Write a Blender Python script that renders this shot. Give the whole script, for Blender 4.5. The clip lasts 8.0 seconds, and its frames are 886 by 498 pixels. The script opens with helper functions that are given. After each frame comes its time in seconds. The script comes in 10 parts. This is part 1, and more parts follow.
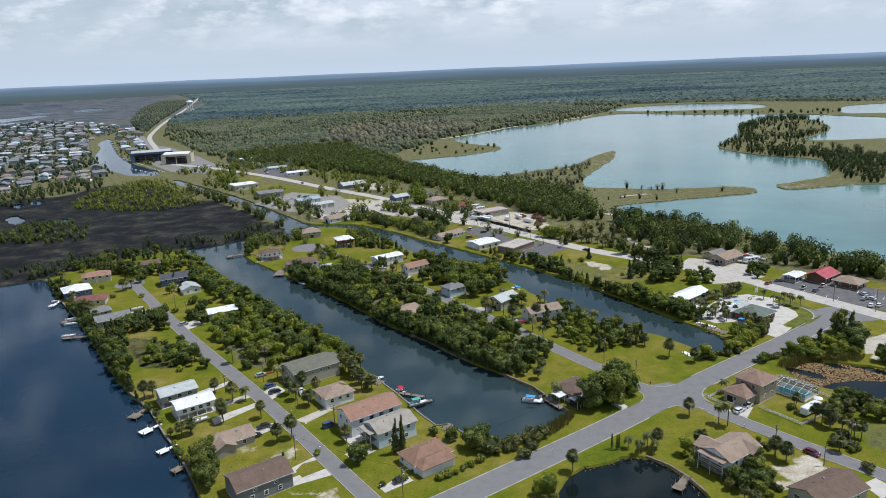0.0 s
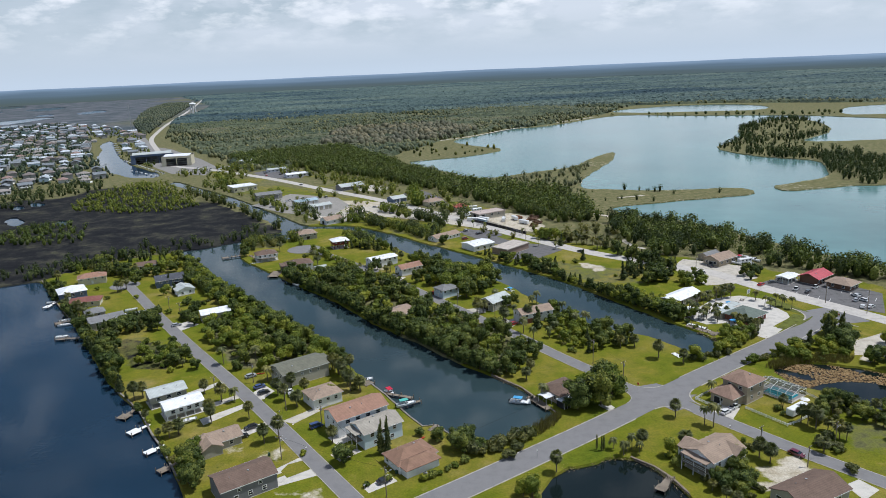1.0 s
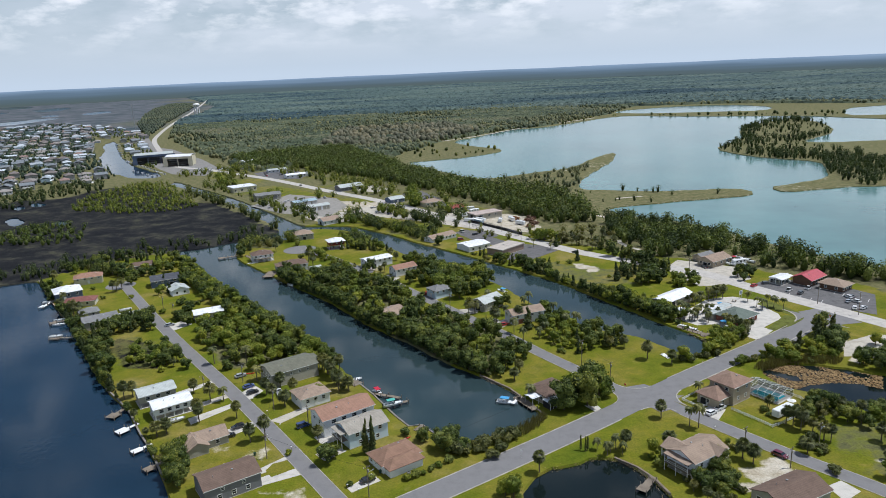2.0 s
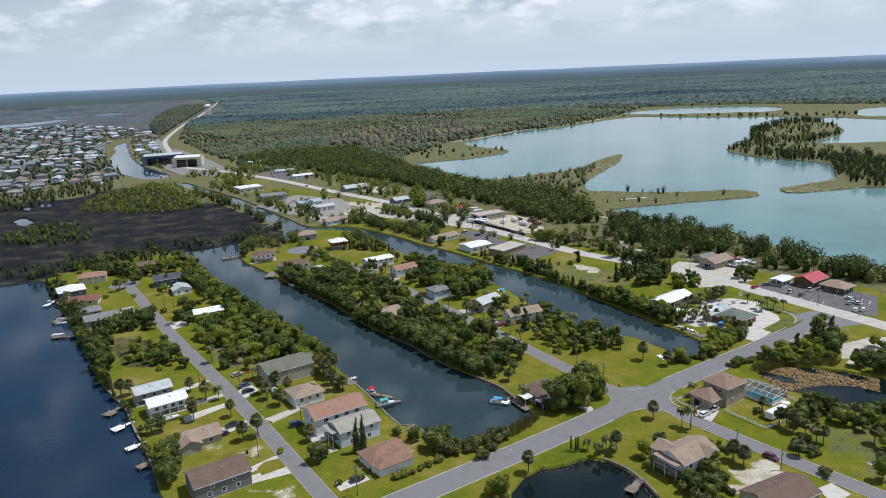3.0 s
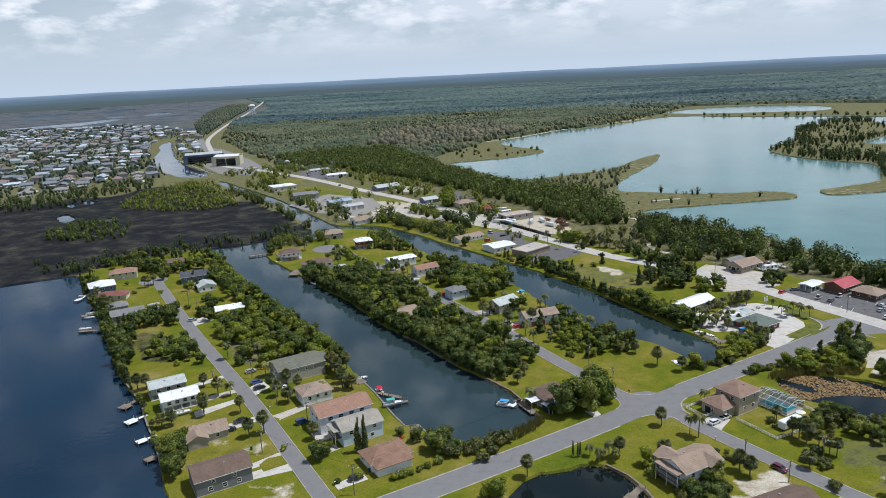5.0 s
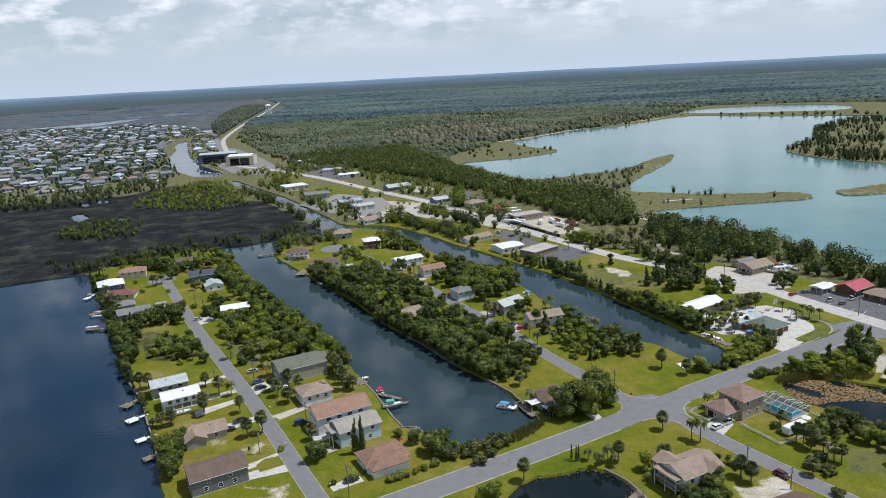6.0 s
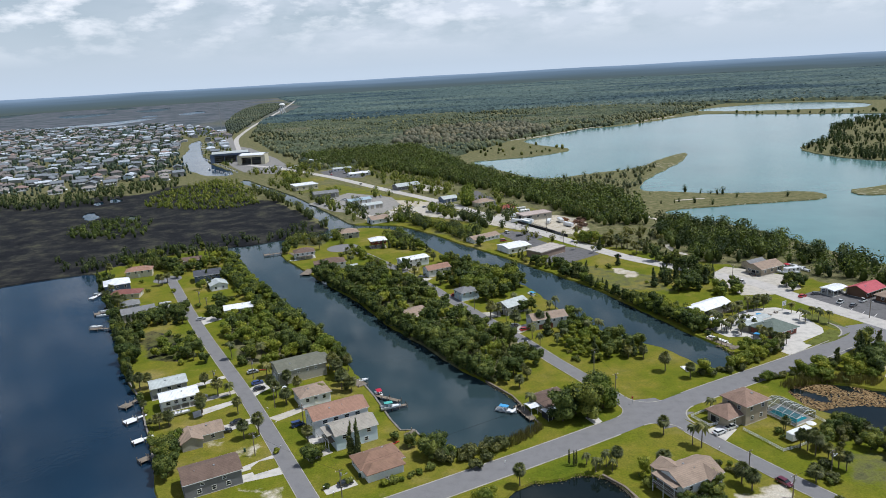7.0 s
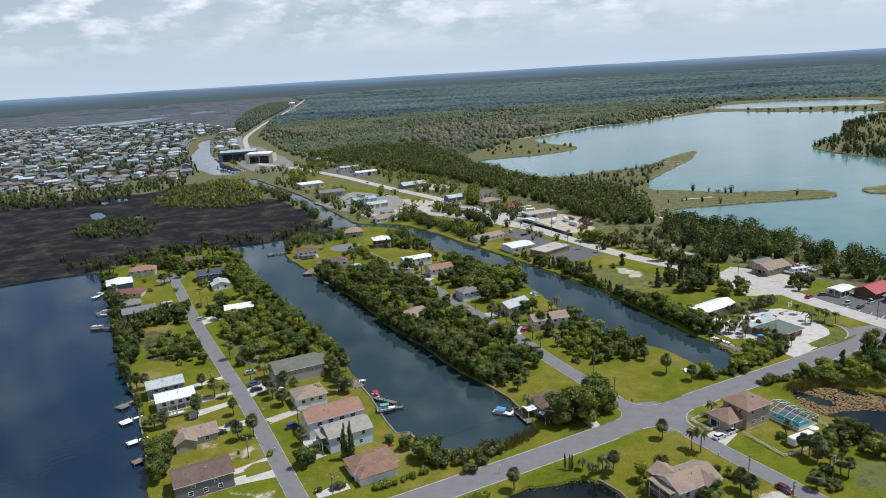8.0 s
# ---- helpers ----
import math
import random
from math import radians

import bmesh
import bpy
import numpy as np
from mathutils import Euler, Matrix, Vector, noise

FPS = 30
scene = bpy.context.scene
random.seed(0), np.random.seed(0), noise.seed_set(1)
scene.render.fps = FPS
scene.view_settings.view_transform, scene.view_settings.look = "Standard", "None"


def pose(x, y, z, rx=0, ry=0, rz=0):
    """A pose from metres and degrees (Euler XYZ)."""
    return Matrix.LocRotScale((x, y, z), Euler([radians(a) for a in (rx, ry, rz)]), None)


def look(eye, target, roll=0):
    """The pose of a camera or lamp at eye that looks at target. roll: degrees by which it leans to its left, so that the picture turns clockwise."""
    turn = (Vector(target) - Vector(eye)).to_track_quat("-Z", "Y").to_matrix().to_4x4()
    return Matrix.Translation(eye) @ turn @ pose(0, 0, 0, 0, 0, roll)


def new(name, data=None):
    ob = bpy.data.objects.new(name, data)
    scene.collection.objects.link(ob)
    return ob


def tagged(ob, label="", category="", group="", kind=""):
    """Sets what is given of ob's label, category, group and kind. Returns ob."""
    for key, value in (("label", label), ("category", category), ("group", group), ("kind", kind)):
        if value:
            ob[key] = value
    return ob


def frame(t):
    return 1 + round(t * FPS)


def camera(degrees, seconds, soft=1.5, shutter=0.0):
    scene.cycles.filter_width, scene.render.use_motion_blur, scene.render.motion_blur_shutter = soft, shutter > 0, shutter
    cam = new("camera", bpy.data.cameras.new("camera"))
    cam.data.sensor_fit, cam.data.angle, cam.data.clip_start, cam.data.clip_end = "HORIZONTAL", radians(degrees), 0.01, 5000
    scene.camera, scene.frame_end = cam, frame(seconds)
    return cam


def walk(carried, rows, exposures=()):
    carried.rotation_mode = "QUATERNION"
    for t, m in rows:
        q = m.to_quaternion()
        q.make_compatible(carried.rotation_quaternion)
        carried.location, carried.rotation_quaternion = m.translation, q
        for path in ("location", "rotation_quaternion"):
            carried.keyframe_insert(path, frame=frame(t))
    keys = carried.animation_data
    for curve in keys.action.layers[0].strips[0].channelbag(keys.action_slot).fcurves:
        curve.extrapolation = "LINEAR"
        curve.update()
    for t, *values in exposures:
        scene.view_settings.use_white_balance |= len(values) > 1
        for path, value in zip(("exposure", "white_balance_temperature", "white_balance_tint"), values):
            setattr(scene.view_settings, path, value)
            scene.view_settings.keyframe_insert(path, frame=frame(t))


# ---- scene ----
cam = camera(64.3, 8.0, 0.6)
PATH = [
    (0, (-7.980, -1.399, 112.769), (-7.996, 0.963, 112.155), -2.4),
    (0.5, (-5.342, -1.658, 112.619), (-5.363, 0.704, 112.008), -2.4),
    (1, (-2.356, -2.080, 112.608), (-2.385, 0.283, 112.000), -2.5),
    (1.5, (0.708, -2.418, 112.647), (0.670, -0.055, 112.040), -2.5),
    (3, (9.915, -3.359, 112.152), (9.830, -0.996, 111.552), -2.6),
    (3.5, (13.120, -3.451, 112.127), (12.994, -1.089, 111.529), -2.6),
    (4, (16.249, -3.203, 111.981), (16.087, -0.842, 111.385), -2.7),
    (4.5, (19.019, -2.616, 111.962), (18.821, -0.257, 111.366), -2.8),
    (6, (27.111, 0.470, 111.374), (26.823, 2.819, 110.781), -3.0),
    (6.5, (29.586, 2.133, 111.326), (29.273, 4.479, 110.732), -3.1),
    (7, (32.196, 4.017, 111.144), (31.857, 6.359, 110.549), -3.2),
    (7.5, (34.288, 5.477, 111.132), (33.929, 7.815, 110.534), -3.3),
    (8, (36.596, 7.563, 110.950), (36.219, 9.898, 110.351), -3.4),
]
walk(cam, [(t, look(eye, target, roll)) for t, eye, target, roll in PATH], [(0, -0.17, 5850, 10), (8, -0.17, 5850, 10)])

# ---- light ----
SUN_AZ, SUN_EL = 80.0, 65.0          # degrees clockwise from +y, and above the horizon


def make_world():
    world = bpy.data.worlds.new("daylight")
    scene.world = world
    world.use_nodes = True
    nt = world.node_tree
    nt.nodes.clear()
    link = nt.links.new
    out = nt.nodes.new("ShaderNodeOutputWorld")
    back = nt.nodes.new("ShaderNodeBackground")
    sky = nt.nodes.new("ShaderNodeTexSky")
    sky.sky_type = 'NISHITA'
    sky.sun_disc = False
    sky.sun_elevation, sky.sun_rotation = radians(SUN_EL), radians(SUN_AZ)
    sky.air_density, sky.dust_density, sky.ozone_density = 1.3, 0.5, 2.5
    coord = nt.nodes.new("ShaderNodeTexCoord")
    sep = nt.nodes.new("ShaderNodeSeparateXYZ")
    link(coord.outputs["Generated"], sep.inputs["Vector"])

    def span(source, lo, hi, a, b):
        n = nt.nodes.new("ShaderNodeMapRange")
        n.inputs["From Min"].default_value, n.inputs["From Max"].default_value = lo, hi
        n.inputs["To Min"].default_value, n.inputs["To Max"].default_value = a, b
        link(source, n.inputs["Value"])
        return n.outputs["Result"]

    def times(a, b):
        n = nt.nodes.new("ShaderNodeMath")
        n.operation = 'MULTIPLY'
        link(a, n.inputs[0])
        link(b, n.inputs[1])
        return n.outputs["Value"]

    def puffs(scale, stretch, detail, lo, hi):
        mapping = nt.nodes.new("ShaderNodeMapping")
        mapping.inputs["Scale"].default_value = (1.0, 1.0, stretch)
        link(coord.outputs["Generated"], mapping.inputs["Vector"])
        n = nt.nodes.new("ShaderNodeTexNoise")
        n.inputs["Scale"].default_value, n.inputs["Detail"].default_value, n.inputs["Roughness"].default_value = scale, detail, 0.55
        link(mapping.outputs["Vector"], n.inputs["Vector"])
        return span(n.outputs["Fac"], lo, hi, 0.0, 1.0)

    def blend(fac, a, color):
        n = nt.nodes.new("ShaderNodeMix")
        n.data_type = 'RGBA'
        link(fac, n.inputs["Factor"])
        link(a, n.inputs["A"])
        n.inputs["B"].default_value = (*color, 1)
        return n.outputs["Result"]

    # the haze whitens the sky towards the horizon
    base = blend(span(sep.outputs["Z"], 0.0, 0.22, 0.95, 0.0), sky.outputs["Color"], (10.0, 11.2, 12.4))
    # a thin veil, opening towards the west and overhead, with brighter puffs in it
    open_west = times(span(sep.outputs["X"], -0.56, -0.30, 0.15, 1.0), span(sep.outputs["Z"], 0.15, 0.30, 1.0, 0.12))
    veil = times(times(puffs(7.0, 3.0, 6, 0.36, 0.56), span(sep.outputs["Z"], 0.012, 0.07, 0.0, 0.72)), open_west)
    base = blend(veil, base, (12.6, 12.9, 13.4))
    heads = times(times(puffs(15.0, 2.6, 10, 0.49, 0.64), span(sep.outputs["Z"], 0.03, 0.09, 0.0, 0.9)), span(sep.outputs["Z"], 0.15, 0.32, 1.0, 0.7))
    base = blend(heads, base, (16.0, 15.8, 15.6))
    link(base, back.inputs["Color"])
    back.inputs["Strength"].default_value = 0.069
    link(back.outputs["Background"], out.inputs["Surface"])


make_world()
sun = new("sun", bpy.data.lights.new("sun", 'SUN'))
sun.data.energy, sun.data.angle, sun.data.color = 4.4, radians(0.53), (1.0, 0.95, 0.87)
_d = Vector((math.sin(radians(SUN_AZ)) * math.cos(radians(SUN_EL)), math.cos(radians(SUN_AZ)) * math.cos(radians(SUN_EL)), math.sin(radians(SUN_EL))))
sun.matrix_world = look(_d * 100, (0, 0, 0))


# ---- materials ----
def base_material(name, rough=0.8, spec=0.3, metal=0.0):
    m = bpy.data.materials.new(name)
    m.use_nodes = True
    bsdf = m.node_tree.nodes["Principled BSDF"]
    bsdf.inputs["Roughness"].default_value = rough
    bsdf.inputs["Specular IOR Level"].default_value = spec
    bsdf.inputs["Metallic"].default_value = metal
    return m, m.node_tree, bsdf


def noise_node(nt, scale, detail=5, rough=0.6, coord="Object"):
    tc = nt.nodes.new("ShaderNodeTexCoord")
    n = nt.nodes.new("ShaderNodeTexNoise")
    n.inputs["Scale"].default_value, n.inputs["Detail"].default_value, n.inputs["Roughness"].default_value = scale, detail, rough
    nt.links.new(tc.outputs[coord], n.inputs["Vector"])
    return n


def ramp_node(nt, source, stops):
    r = nt.nodes.new("ShaderNodeValToRGB")
    els = r.color_ramp.elements
    while len(els) < len(stops):
        els.new(0.5)
    for e, (p, c) in zip(els, stops):
        e.position, e.color = p, (*c, 1)
    nt.links.new(source, r.inputs["Fac"])
    return r


def mix_node(nt, fac, a, b, blend='MIX'):
    m = nt.nodes.new("ShaderNodeMix")
    m.data_type, m.blend_type = 'RGBA', blend
    for key, v in (("Factor", fac), ("A", a), ("B", b)):
        if isinstance(v, (int, float)):
            m.inputs[key].default_value = v
        elif isinstance(v, tuple):
            m.inputs[key].default_value = (*v, 1)
        else:
            nt.links.new(v, m.inputs[key])
    return m


def bump(nt, bsdf, source, strength, distance):
    b = nt.nodes.new("ShaderNodeBump")
    b.inputs["Strength"].default_value, b.inputs["Distance"].default_value = strength, distance
    nt.links.new(source, b.inputs["Height"])
    nt.links.new(b.outputs["Normal"], bsdf.inputs["Normal"])


MATS = {}


def paint(name, color, rough=0.7, spec=0.3, vary=0.12, grain=9.0, metal=0.0, relief=0.15):
    """A surface of one colour with stains at two scales and a fine relief."""
    if name in MATS:
        return MATS[name]
    m, nt, bsdf = base_material(name, rough, spec, metal)
    dark = tuple(c * (1 - 2.2 * vary) for c in color)
    light = tuple(min(1, c * (1 + vary)) for c in color)
    wide = ramp_node(nt, noise_node(nt, 0.35, 4).outputs["Fac"], [(0.25, dark), (0.5, color), (0.8, light)])
    fine_n = noise_node(nt, grain, 6)
    fine = ramp_node(nt, fine_n.outputs["Fac"], [(0.2, (1 - vary * 1.6,) * 3), (0.7, (1.0, 1.0, 1.0))])
    mx = mix_node(nt, 1.0, wide.outputs["Color"], fine.outputs["Color"], 'MULTIPLY')
    nt.links.new(mx.outputs["Result"], bsdf.inputs["Base Color"])
    bump(nt, bsdf, fine_n.outputs["Fac"], relief, 0.03)
    MATS[name] = m
    return m


def roof_material(name, color, metal=False):
    """Shingle rows, or standing seams of painted metal, run along the roof's local x."""
    if name in MATS:
        return MATS[name]
    m, nt, bsdf = base_material(name, 0.45 if metal else 0.9, 0.5 if metal else 0.2)
    tc = nt.nodes.new("ShaderNodeTexCoord")
    wave = nt.nodes.new("ShaderNodeTexWave")
    wave.bands_direction = 'X' if metal else 'Z'
    wave.inputs["Scale"].default_value = 0.7 if metal else 1.6
    wave.inputs["Distortion"].default_value = 0.0 if metal else 0.6
    nt.links.new(tc.outputs["Object"], wave.inputs["Vector"])
    patch = ramp_node(nt, noise_node(nt, 0.45, 5, 0.65).outputs["Fac"],
                      [(0.25, tuple(c * 0.72 for c in color)), (0.5, color), (0.78, tuple(min(1, c * 1.15) for c in color))])
    tabs_n = noise_node(nt, 5.0, 3, 0.7)
    tabs = ramp_node(nt, tabs_n.outputs["Fac"], [(0.3, (0.78,) * 3), (0.65, (1.06,) * 3)])
    mx = mix_node(nt, 0.35 if metal else 1.0, patch.outputs["Color"], tabs.outputs["Color"], 'MULTIPLY')
    rows = ramp_node(nt, wave.outputs["Fac"], [(0.0, (0.86,) * 3), (0.4, (1.0,) * 3)])
    mx2 = mix_node(nt, 0.8, mx.outputs["Result"], rows.outputs["Color"], 'MULTIPLY')
    nt.links.new(mx2.outputs["Result"], bsdf.inputs["Base Color"])
    bump(nt, bsdf, wave.outputs["Fac"], 0.4, 0.04)
    MATS[name] = m
    return m


def leaf_material(name, dark, mid, light, rough=0.55, spec=0.16, stands=0.0):
    """Foliage: each leaf clump and each plant has its own shade; some light passes through."""
    if name in MATS:
        return MATS[name]
    m, nt, bsdf = base_material(name, rough, spec)
    geo = nt.nodes.new("ShaderNodeNewGeometry")
    info = nt.nodes.new("ShaderNodeObjectInfo")
    leaf = ramp_node(nt, geo.outputs["Random Per Island"], [(0.0, dark), (0.5, mid), (1.0, light)])
    tone = ramp_node(nt, info.outputs["Random"], [(0.0, (0.6, 0.68, 0.65)), (0.5, (1.0, 1.0, 1.0)), (1.0, (1.42, 1.26, 0.95))])
    mx = mix_node(nt, 1.0, leaf.outputs["Color"], tone.outputs["Color"], 'MULTIPLY')
    if stands:
        wide = ramp_node(nt, noise_node(nt, stands, 5, 0.65).outputs["Fac"], [(0.32, (0.5, 0.58, 0.62)), (0.5, (1.0, 1.0, 1.0)), (0.68, (1.45, 1.3, 1.1))])
        mx = mix_node(nt, 1.0, mx.outputs["Result"], wide.outputs["Color"], 'MULTIPLY')
    nt.links.new(mx.outputs["Result"], bsdf.inputs["Base Color"])
    trans = nt.nodes.new("ShaderNodeBsdfTranslucent")
    tint = mix_node(nt, 1.0, mx.outputs["Result"], (1.25, 1.35, 0.5), 'MULTIPLY')
    nt.links.new(tint.outputs["Result"], trans.inputs["Color"])
    ms = nt.nodes.new("ShaderNodeMixShader")
    ms.inputs["Fac"].default_value = 0.24
    nt.links.new(bsdf.outputs["BSDF"], ms.inputs[1])
    nt.links.new(trans.outputs["BSDF"], ms.inputs[2])
    nt.links.new(ms.outputs["Shader"], nt.nodes["Material Output"].inputs["Surface"])
    MATS[name] = m
    return m


def ground_material():
    m, nt, bsdf = base_material("ground_cover", 0.95, 0.1)
    at = nt.nodes.new("ShaderNodeAttribute")
    at.attribute_name = "cover"
    sep = nt.nodes.new("ShaderNodeSeparateColor")
    nt.links.new(at.outputs["Color"], sep.inputs["Color"])
    wide = noise_node(nt, 0.035, 6, 0.6)
    mid = noise_node(nt, 0.22, 6, 0.65)
    fine = noise_node(nt, 1.6, 5, 0.7)
    # undergrowth of woods and scrub
    scrub = ramp_node(nt, mid.outputs["Fac"], [(0.25, (0.065, 0.075, 0.03)), (0.5, (0.145, 0.14, 0.062)), (0.75, (0.25, 0.215, 0.12))])
    lawn_a = ramp_node(nt, wide.outputs["Fac"], [(0.3, (0.086, 0.118, 0.008)), (0.45, (0.134, 0.150, 0.011)), (0.57, (0.176, 0.164, 0.022)), (0.70, (0.245, 0.205, 0.065))])
    lawn_b = ramp_node(nt, mid.outputs["Fac"], [(0.25, (0.7, 0.78, 0.7)), (0.5, (1.0, 1.0, 1.0)), (0.75, (1.3, 1.15, 1.1))])
    lawn = mix_node(nt, 1.0, lawn_a.outputs["Color"], lawn_b.outputs["Color"], 'MULTIPLY')
    # dry straw patches and dark weeds in the turf
    dry = ramp_node(nt, noise_node(nt, 0.11, 9, 0.72).outputs["Fac"], [(0.60, (0.0,) * 3), (0.74, (0.6,) * 3)])
    lawn = mix_node(nt, dry.outputs["Color"], lawn.outputs["Result"], (0.27, 0.215, 0.085))
    weeds = ramp_node(nt, noise_node(nt, 0.45, 8, 0.75).outputs["Fac"], [(0.60, (0.0,) * 3), (0.70, (0.7,) * 3)])
    lawn = mix_node(nt, weeds.outputs["Color"], lawn.outputs["Result"], (0.045, 0.068, 0.014))
    sand = ramp_node(nt, mid.outputs["Fac"], [(0.3, (0.34, 0.29, 0.20)), (0.55, (0.50, 0.45, 0.36)), (0.75, (0.60, 0.56, 0.47))])
    # dark rushes, their colour lowered further to stand in for cloud shadow
    marsh = ramp_node(nt, noise_node(nt, 0.05, 8, 0.72).outputs["Fac"], [(0.34, (0.008, 0.009, 0.011)), (0.48, (0.016, 0.0165, 0.018)), (0.56, (0.035, 0.035, 0.030)), (0.66, (0.075, 0.072, 0.046))])
    # soften each border with noise
    def edge(src, lo, hi):
        add = nt.nodes.new("ShaderNodeMath")
        add.operation = 'ADD'
        half = nt.nodes.new("ShaderNodeMath")
        half.operation = 'MULTIPLY_ADD'
        half.inputs[1].default_value, half.inputs[2].default_value = 0.9, -0.45
        nt.links.new(mid.outputs["Fac"], half.inputs[0])
        nt.links.new(src, add.inputs[0])
        nt.links.new(half.outputs["Value"], add.inputs[1])
        r = nt.nodes.new("ShaderNodeMapRange")
        r.inputs["From Min"].default_value, r.inputs["From Max"].default_value = lo, hi
        nt.links.new(add.outputs["Value"], r.inputs["Value"])
        return r.outputs["Result"]
    c1 = mix_node(nt, edge(sep.outputs["Red"], 0.35, 0.6), scrub.outputs["Color"], lawn.outputs["Result"])
    # far coastal flats, with distance haze put into the ramp as blue-grey
    hazed_coast = ramp_node(nt, noise_node(nt, 0.012, 8, 0.7).outputs["Fac"], [(0.34, (0.036, 0.060, 0.066)), (0.46, (0.078, 0.094, 0.104)), (0.54, (0.115, 0.120, 0.134)), (0.68, (0.162, 0.165, 0.178))])
    c1 = mix_node(nt, at.outputs["Alpha"], c1.outputs["Result"], hazed_coast.outputs["Color"])
    c2 = mix_node(nt, edge(sep.outputs["Blue"], 0.4, 0.6), c1.outputs["Result"], marsh.outputs["Color"])
    c3 = mix_node(nt, edge(sep.outputs["Green"], 0.4, 0.6), c2.outputs["Result"], sand.outputs["Color"])
    blades = ramp_node(nt, fine.outputs["Fac"], [(0.25, (0.6,) * 3), (0.7, (1.2,) * 3)])
    c4 = mix_node(nt, 1.0, c3.outputs["Result"], blades.outputs["Color"], 'MULTIPLY')
    nt.links.new(c4.outputs["Result"], bsdf.inputs["Base Color"])
    bump(nt, bsdf, fine.outputs["Fac"], 0.5, 0.12)
    return m


def water_material(name, color, rough, ripple, size, gusts=0.0):
    m, nt, bsdf = base_material(name, rough, 0.5)
    bsdf.inputs["IOR"].default_value = 1.33
    wide = noise_node(nt, 0.008, 5, 0.6)
    tone = ramp_node(nt, wide.outputs["Fac"], [(0.3, tuple(c * 0.75 for c in color)), (0.7, tuple(c * 1.2 for c in color))])
    nt.links.new(tone.outputs["Color"], bsdf.inputs["Base Color"])
    calm = nt.nodes.new("ShaderNodeMapRange")
    calm.inputs["From Min"].default_value, calm.inputs["From Max"].default_value = 0.35, 0.68
    calm.inputs["To Min"].default_value, calm.inputs["To Max"].default_value = rough * (1 - 0.5 * min(1, gusts * 8)), rough + gusts
    nt.links.new(noise_node(nt, 0.025, 4, 0.6).outputs["Fac"], calm.inputs["Value"])
    nt.links.new(calm.outputs["Result"], bsdf.inputs["Roughness"])
    waves = noise_node(nt, size, 4, 0.55)
    bump(nt, bsdf, waves.outputs["Fac"], ripple, 0.25)
    return m


GROUND = ground_material()
POND = water_material("pond_water", (0.007, 0.012, 0.012), 0.03, 0.04, 0.8)
CANAL = water_material("canal_water", (0.027, 0.046, 0.051), 0.025, 0.035, 0.6, 0.06)
BAY = water_material("bay_water", (0.012, 0.031, 0.056), 0.05, 0.10, 0.45, 0.08)
BAY.node_tree.nodes["Principled BSDF"].inputs["Specular IOR Level"].default_value = 0.42
LAKE = water_material("lake_water", (0.112, 0.212, 0.205), 0.14, 0.12, 0.15)
ASPHALT = paint("worn_asphalt", (0.20, 0.195, 0.195), 0.9, 0.2, 0.07, 3.0)
PALE_ROAD = paint("sun_bleached_road", (0.49, 0.46, 0.42), 0.9, 0.2, 0.12, 2.0)
LOT = paint("dark_car_park", (0.15, 0.145, 0.145), 0.9, 0.2, 0.18, 2.0)
CONCRETE = paint("pale_concrete", (0.55, 0.52, 0.47), 0.85, 0.25, 0.12, 4.0)
SHELL = paint("crushed_shell", (0.50, 0.46, 0.39), 0.95, 0.1, 0.15, 1.5)
EDGING = paint("worn_road_edge", (0.42, 0.39, 0.34), 0.9, 0.2, 0.2, 1.5)
WHITE_LINE = paint("road_paint", (0.75, 0.75, 0.72), 0.7, 0.3, 0.1, 6.0)
BARK = paint("grey_bark", (0.16, 0.125, 0.09), 0.95, 0.1, 0.25, 12.0, relief=0.6)
PALM_BARK = paint("palm_bark", (0.20, 0.165, 0.125), 0.95, 0.1, 0.25, 14.0, relief=0.6)
WOOD = paint("weathered_boards", (0.24, 0.20, 0.155), 0.9, 0.2, 0.22, 8.0)
WHITE = paint("white_paint", (0.78, 0.78, 0.76), 0.55, 0.4, 0.06, 7.0)
TRIM = paint("white_trim", (0.74, 0.74, 0.72), 0.5, 0.4, 0.05, 7.0)
METAL = paint("galvanised_metal", (0.45, 0.46, 0.47), 0.45, 0.5, 0.1, 6.0, 0.6)
# near-black paints the shade inside open doorways; also used for black boards
DARK = paint("opening_shade_and_black", (0.03, 0.03, 0.032), 0.8, 0.2, 0.1, 4.0)
RUBBER = paint("tyre_rubber", (0.02, 0.02, 0.02), 0.85, 0.2, 0.1, 9.0)
GLASS, _nt, _b = base_material("window_glass", 0.06, 0.6)
_b.inputs["Base Color"].default_value = (0.02, 0.026, 0.032, 1)
OAK = leaf_material("broad_leaves", (0.030, 0.048, 0.014), (0.094, 0.124, 0.028), (0.208, 0.232, 0.056))
LIGHT_LEAF = leaf_material("light_leaves", (0.060, 0.092, 0.012), (0.152, 0.190, 0.024), (0.275, 0.290, 0.05))
PALM_LEAF = leaf_material("palm_fronds", (0.045, 0.055, 0.018), (0.115, 0.125, 0.038), (0.215, 0.215, 0.075), 0.5, 0.25)
CEDAR = leaf_material("cedar_needles", (0.024, 0.038, 0.015), (0.064, 0.086, 0.029), (0.150, 0.168, 0.060), 0.7, 0.2)
# garden foliage greyed and blued in colour to stand in for haze
TOWN_LEAF = leaf_material("hazed_town_leaves", (0.034, 0.054, 0.040), (0.066, 0.094, 0.062), (0.125, 0.155, 0.095), 0.7, 0.2)
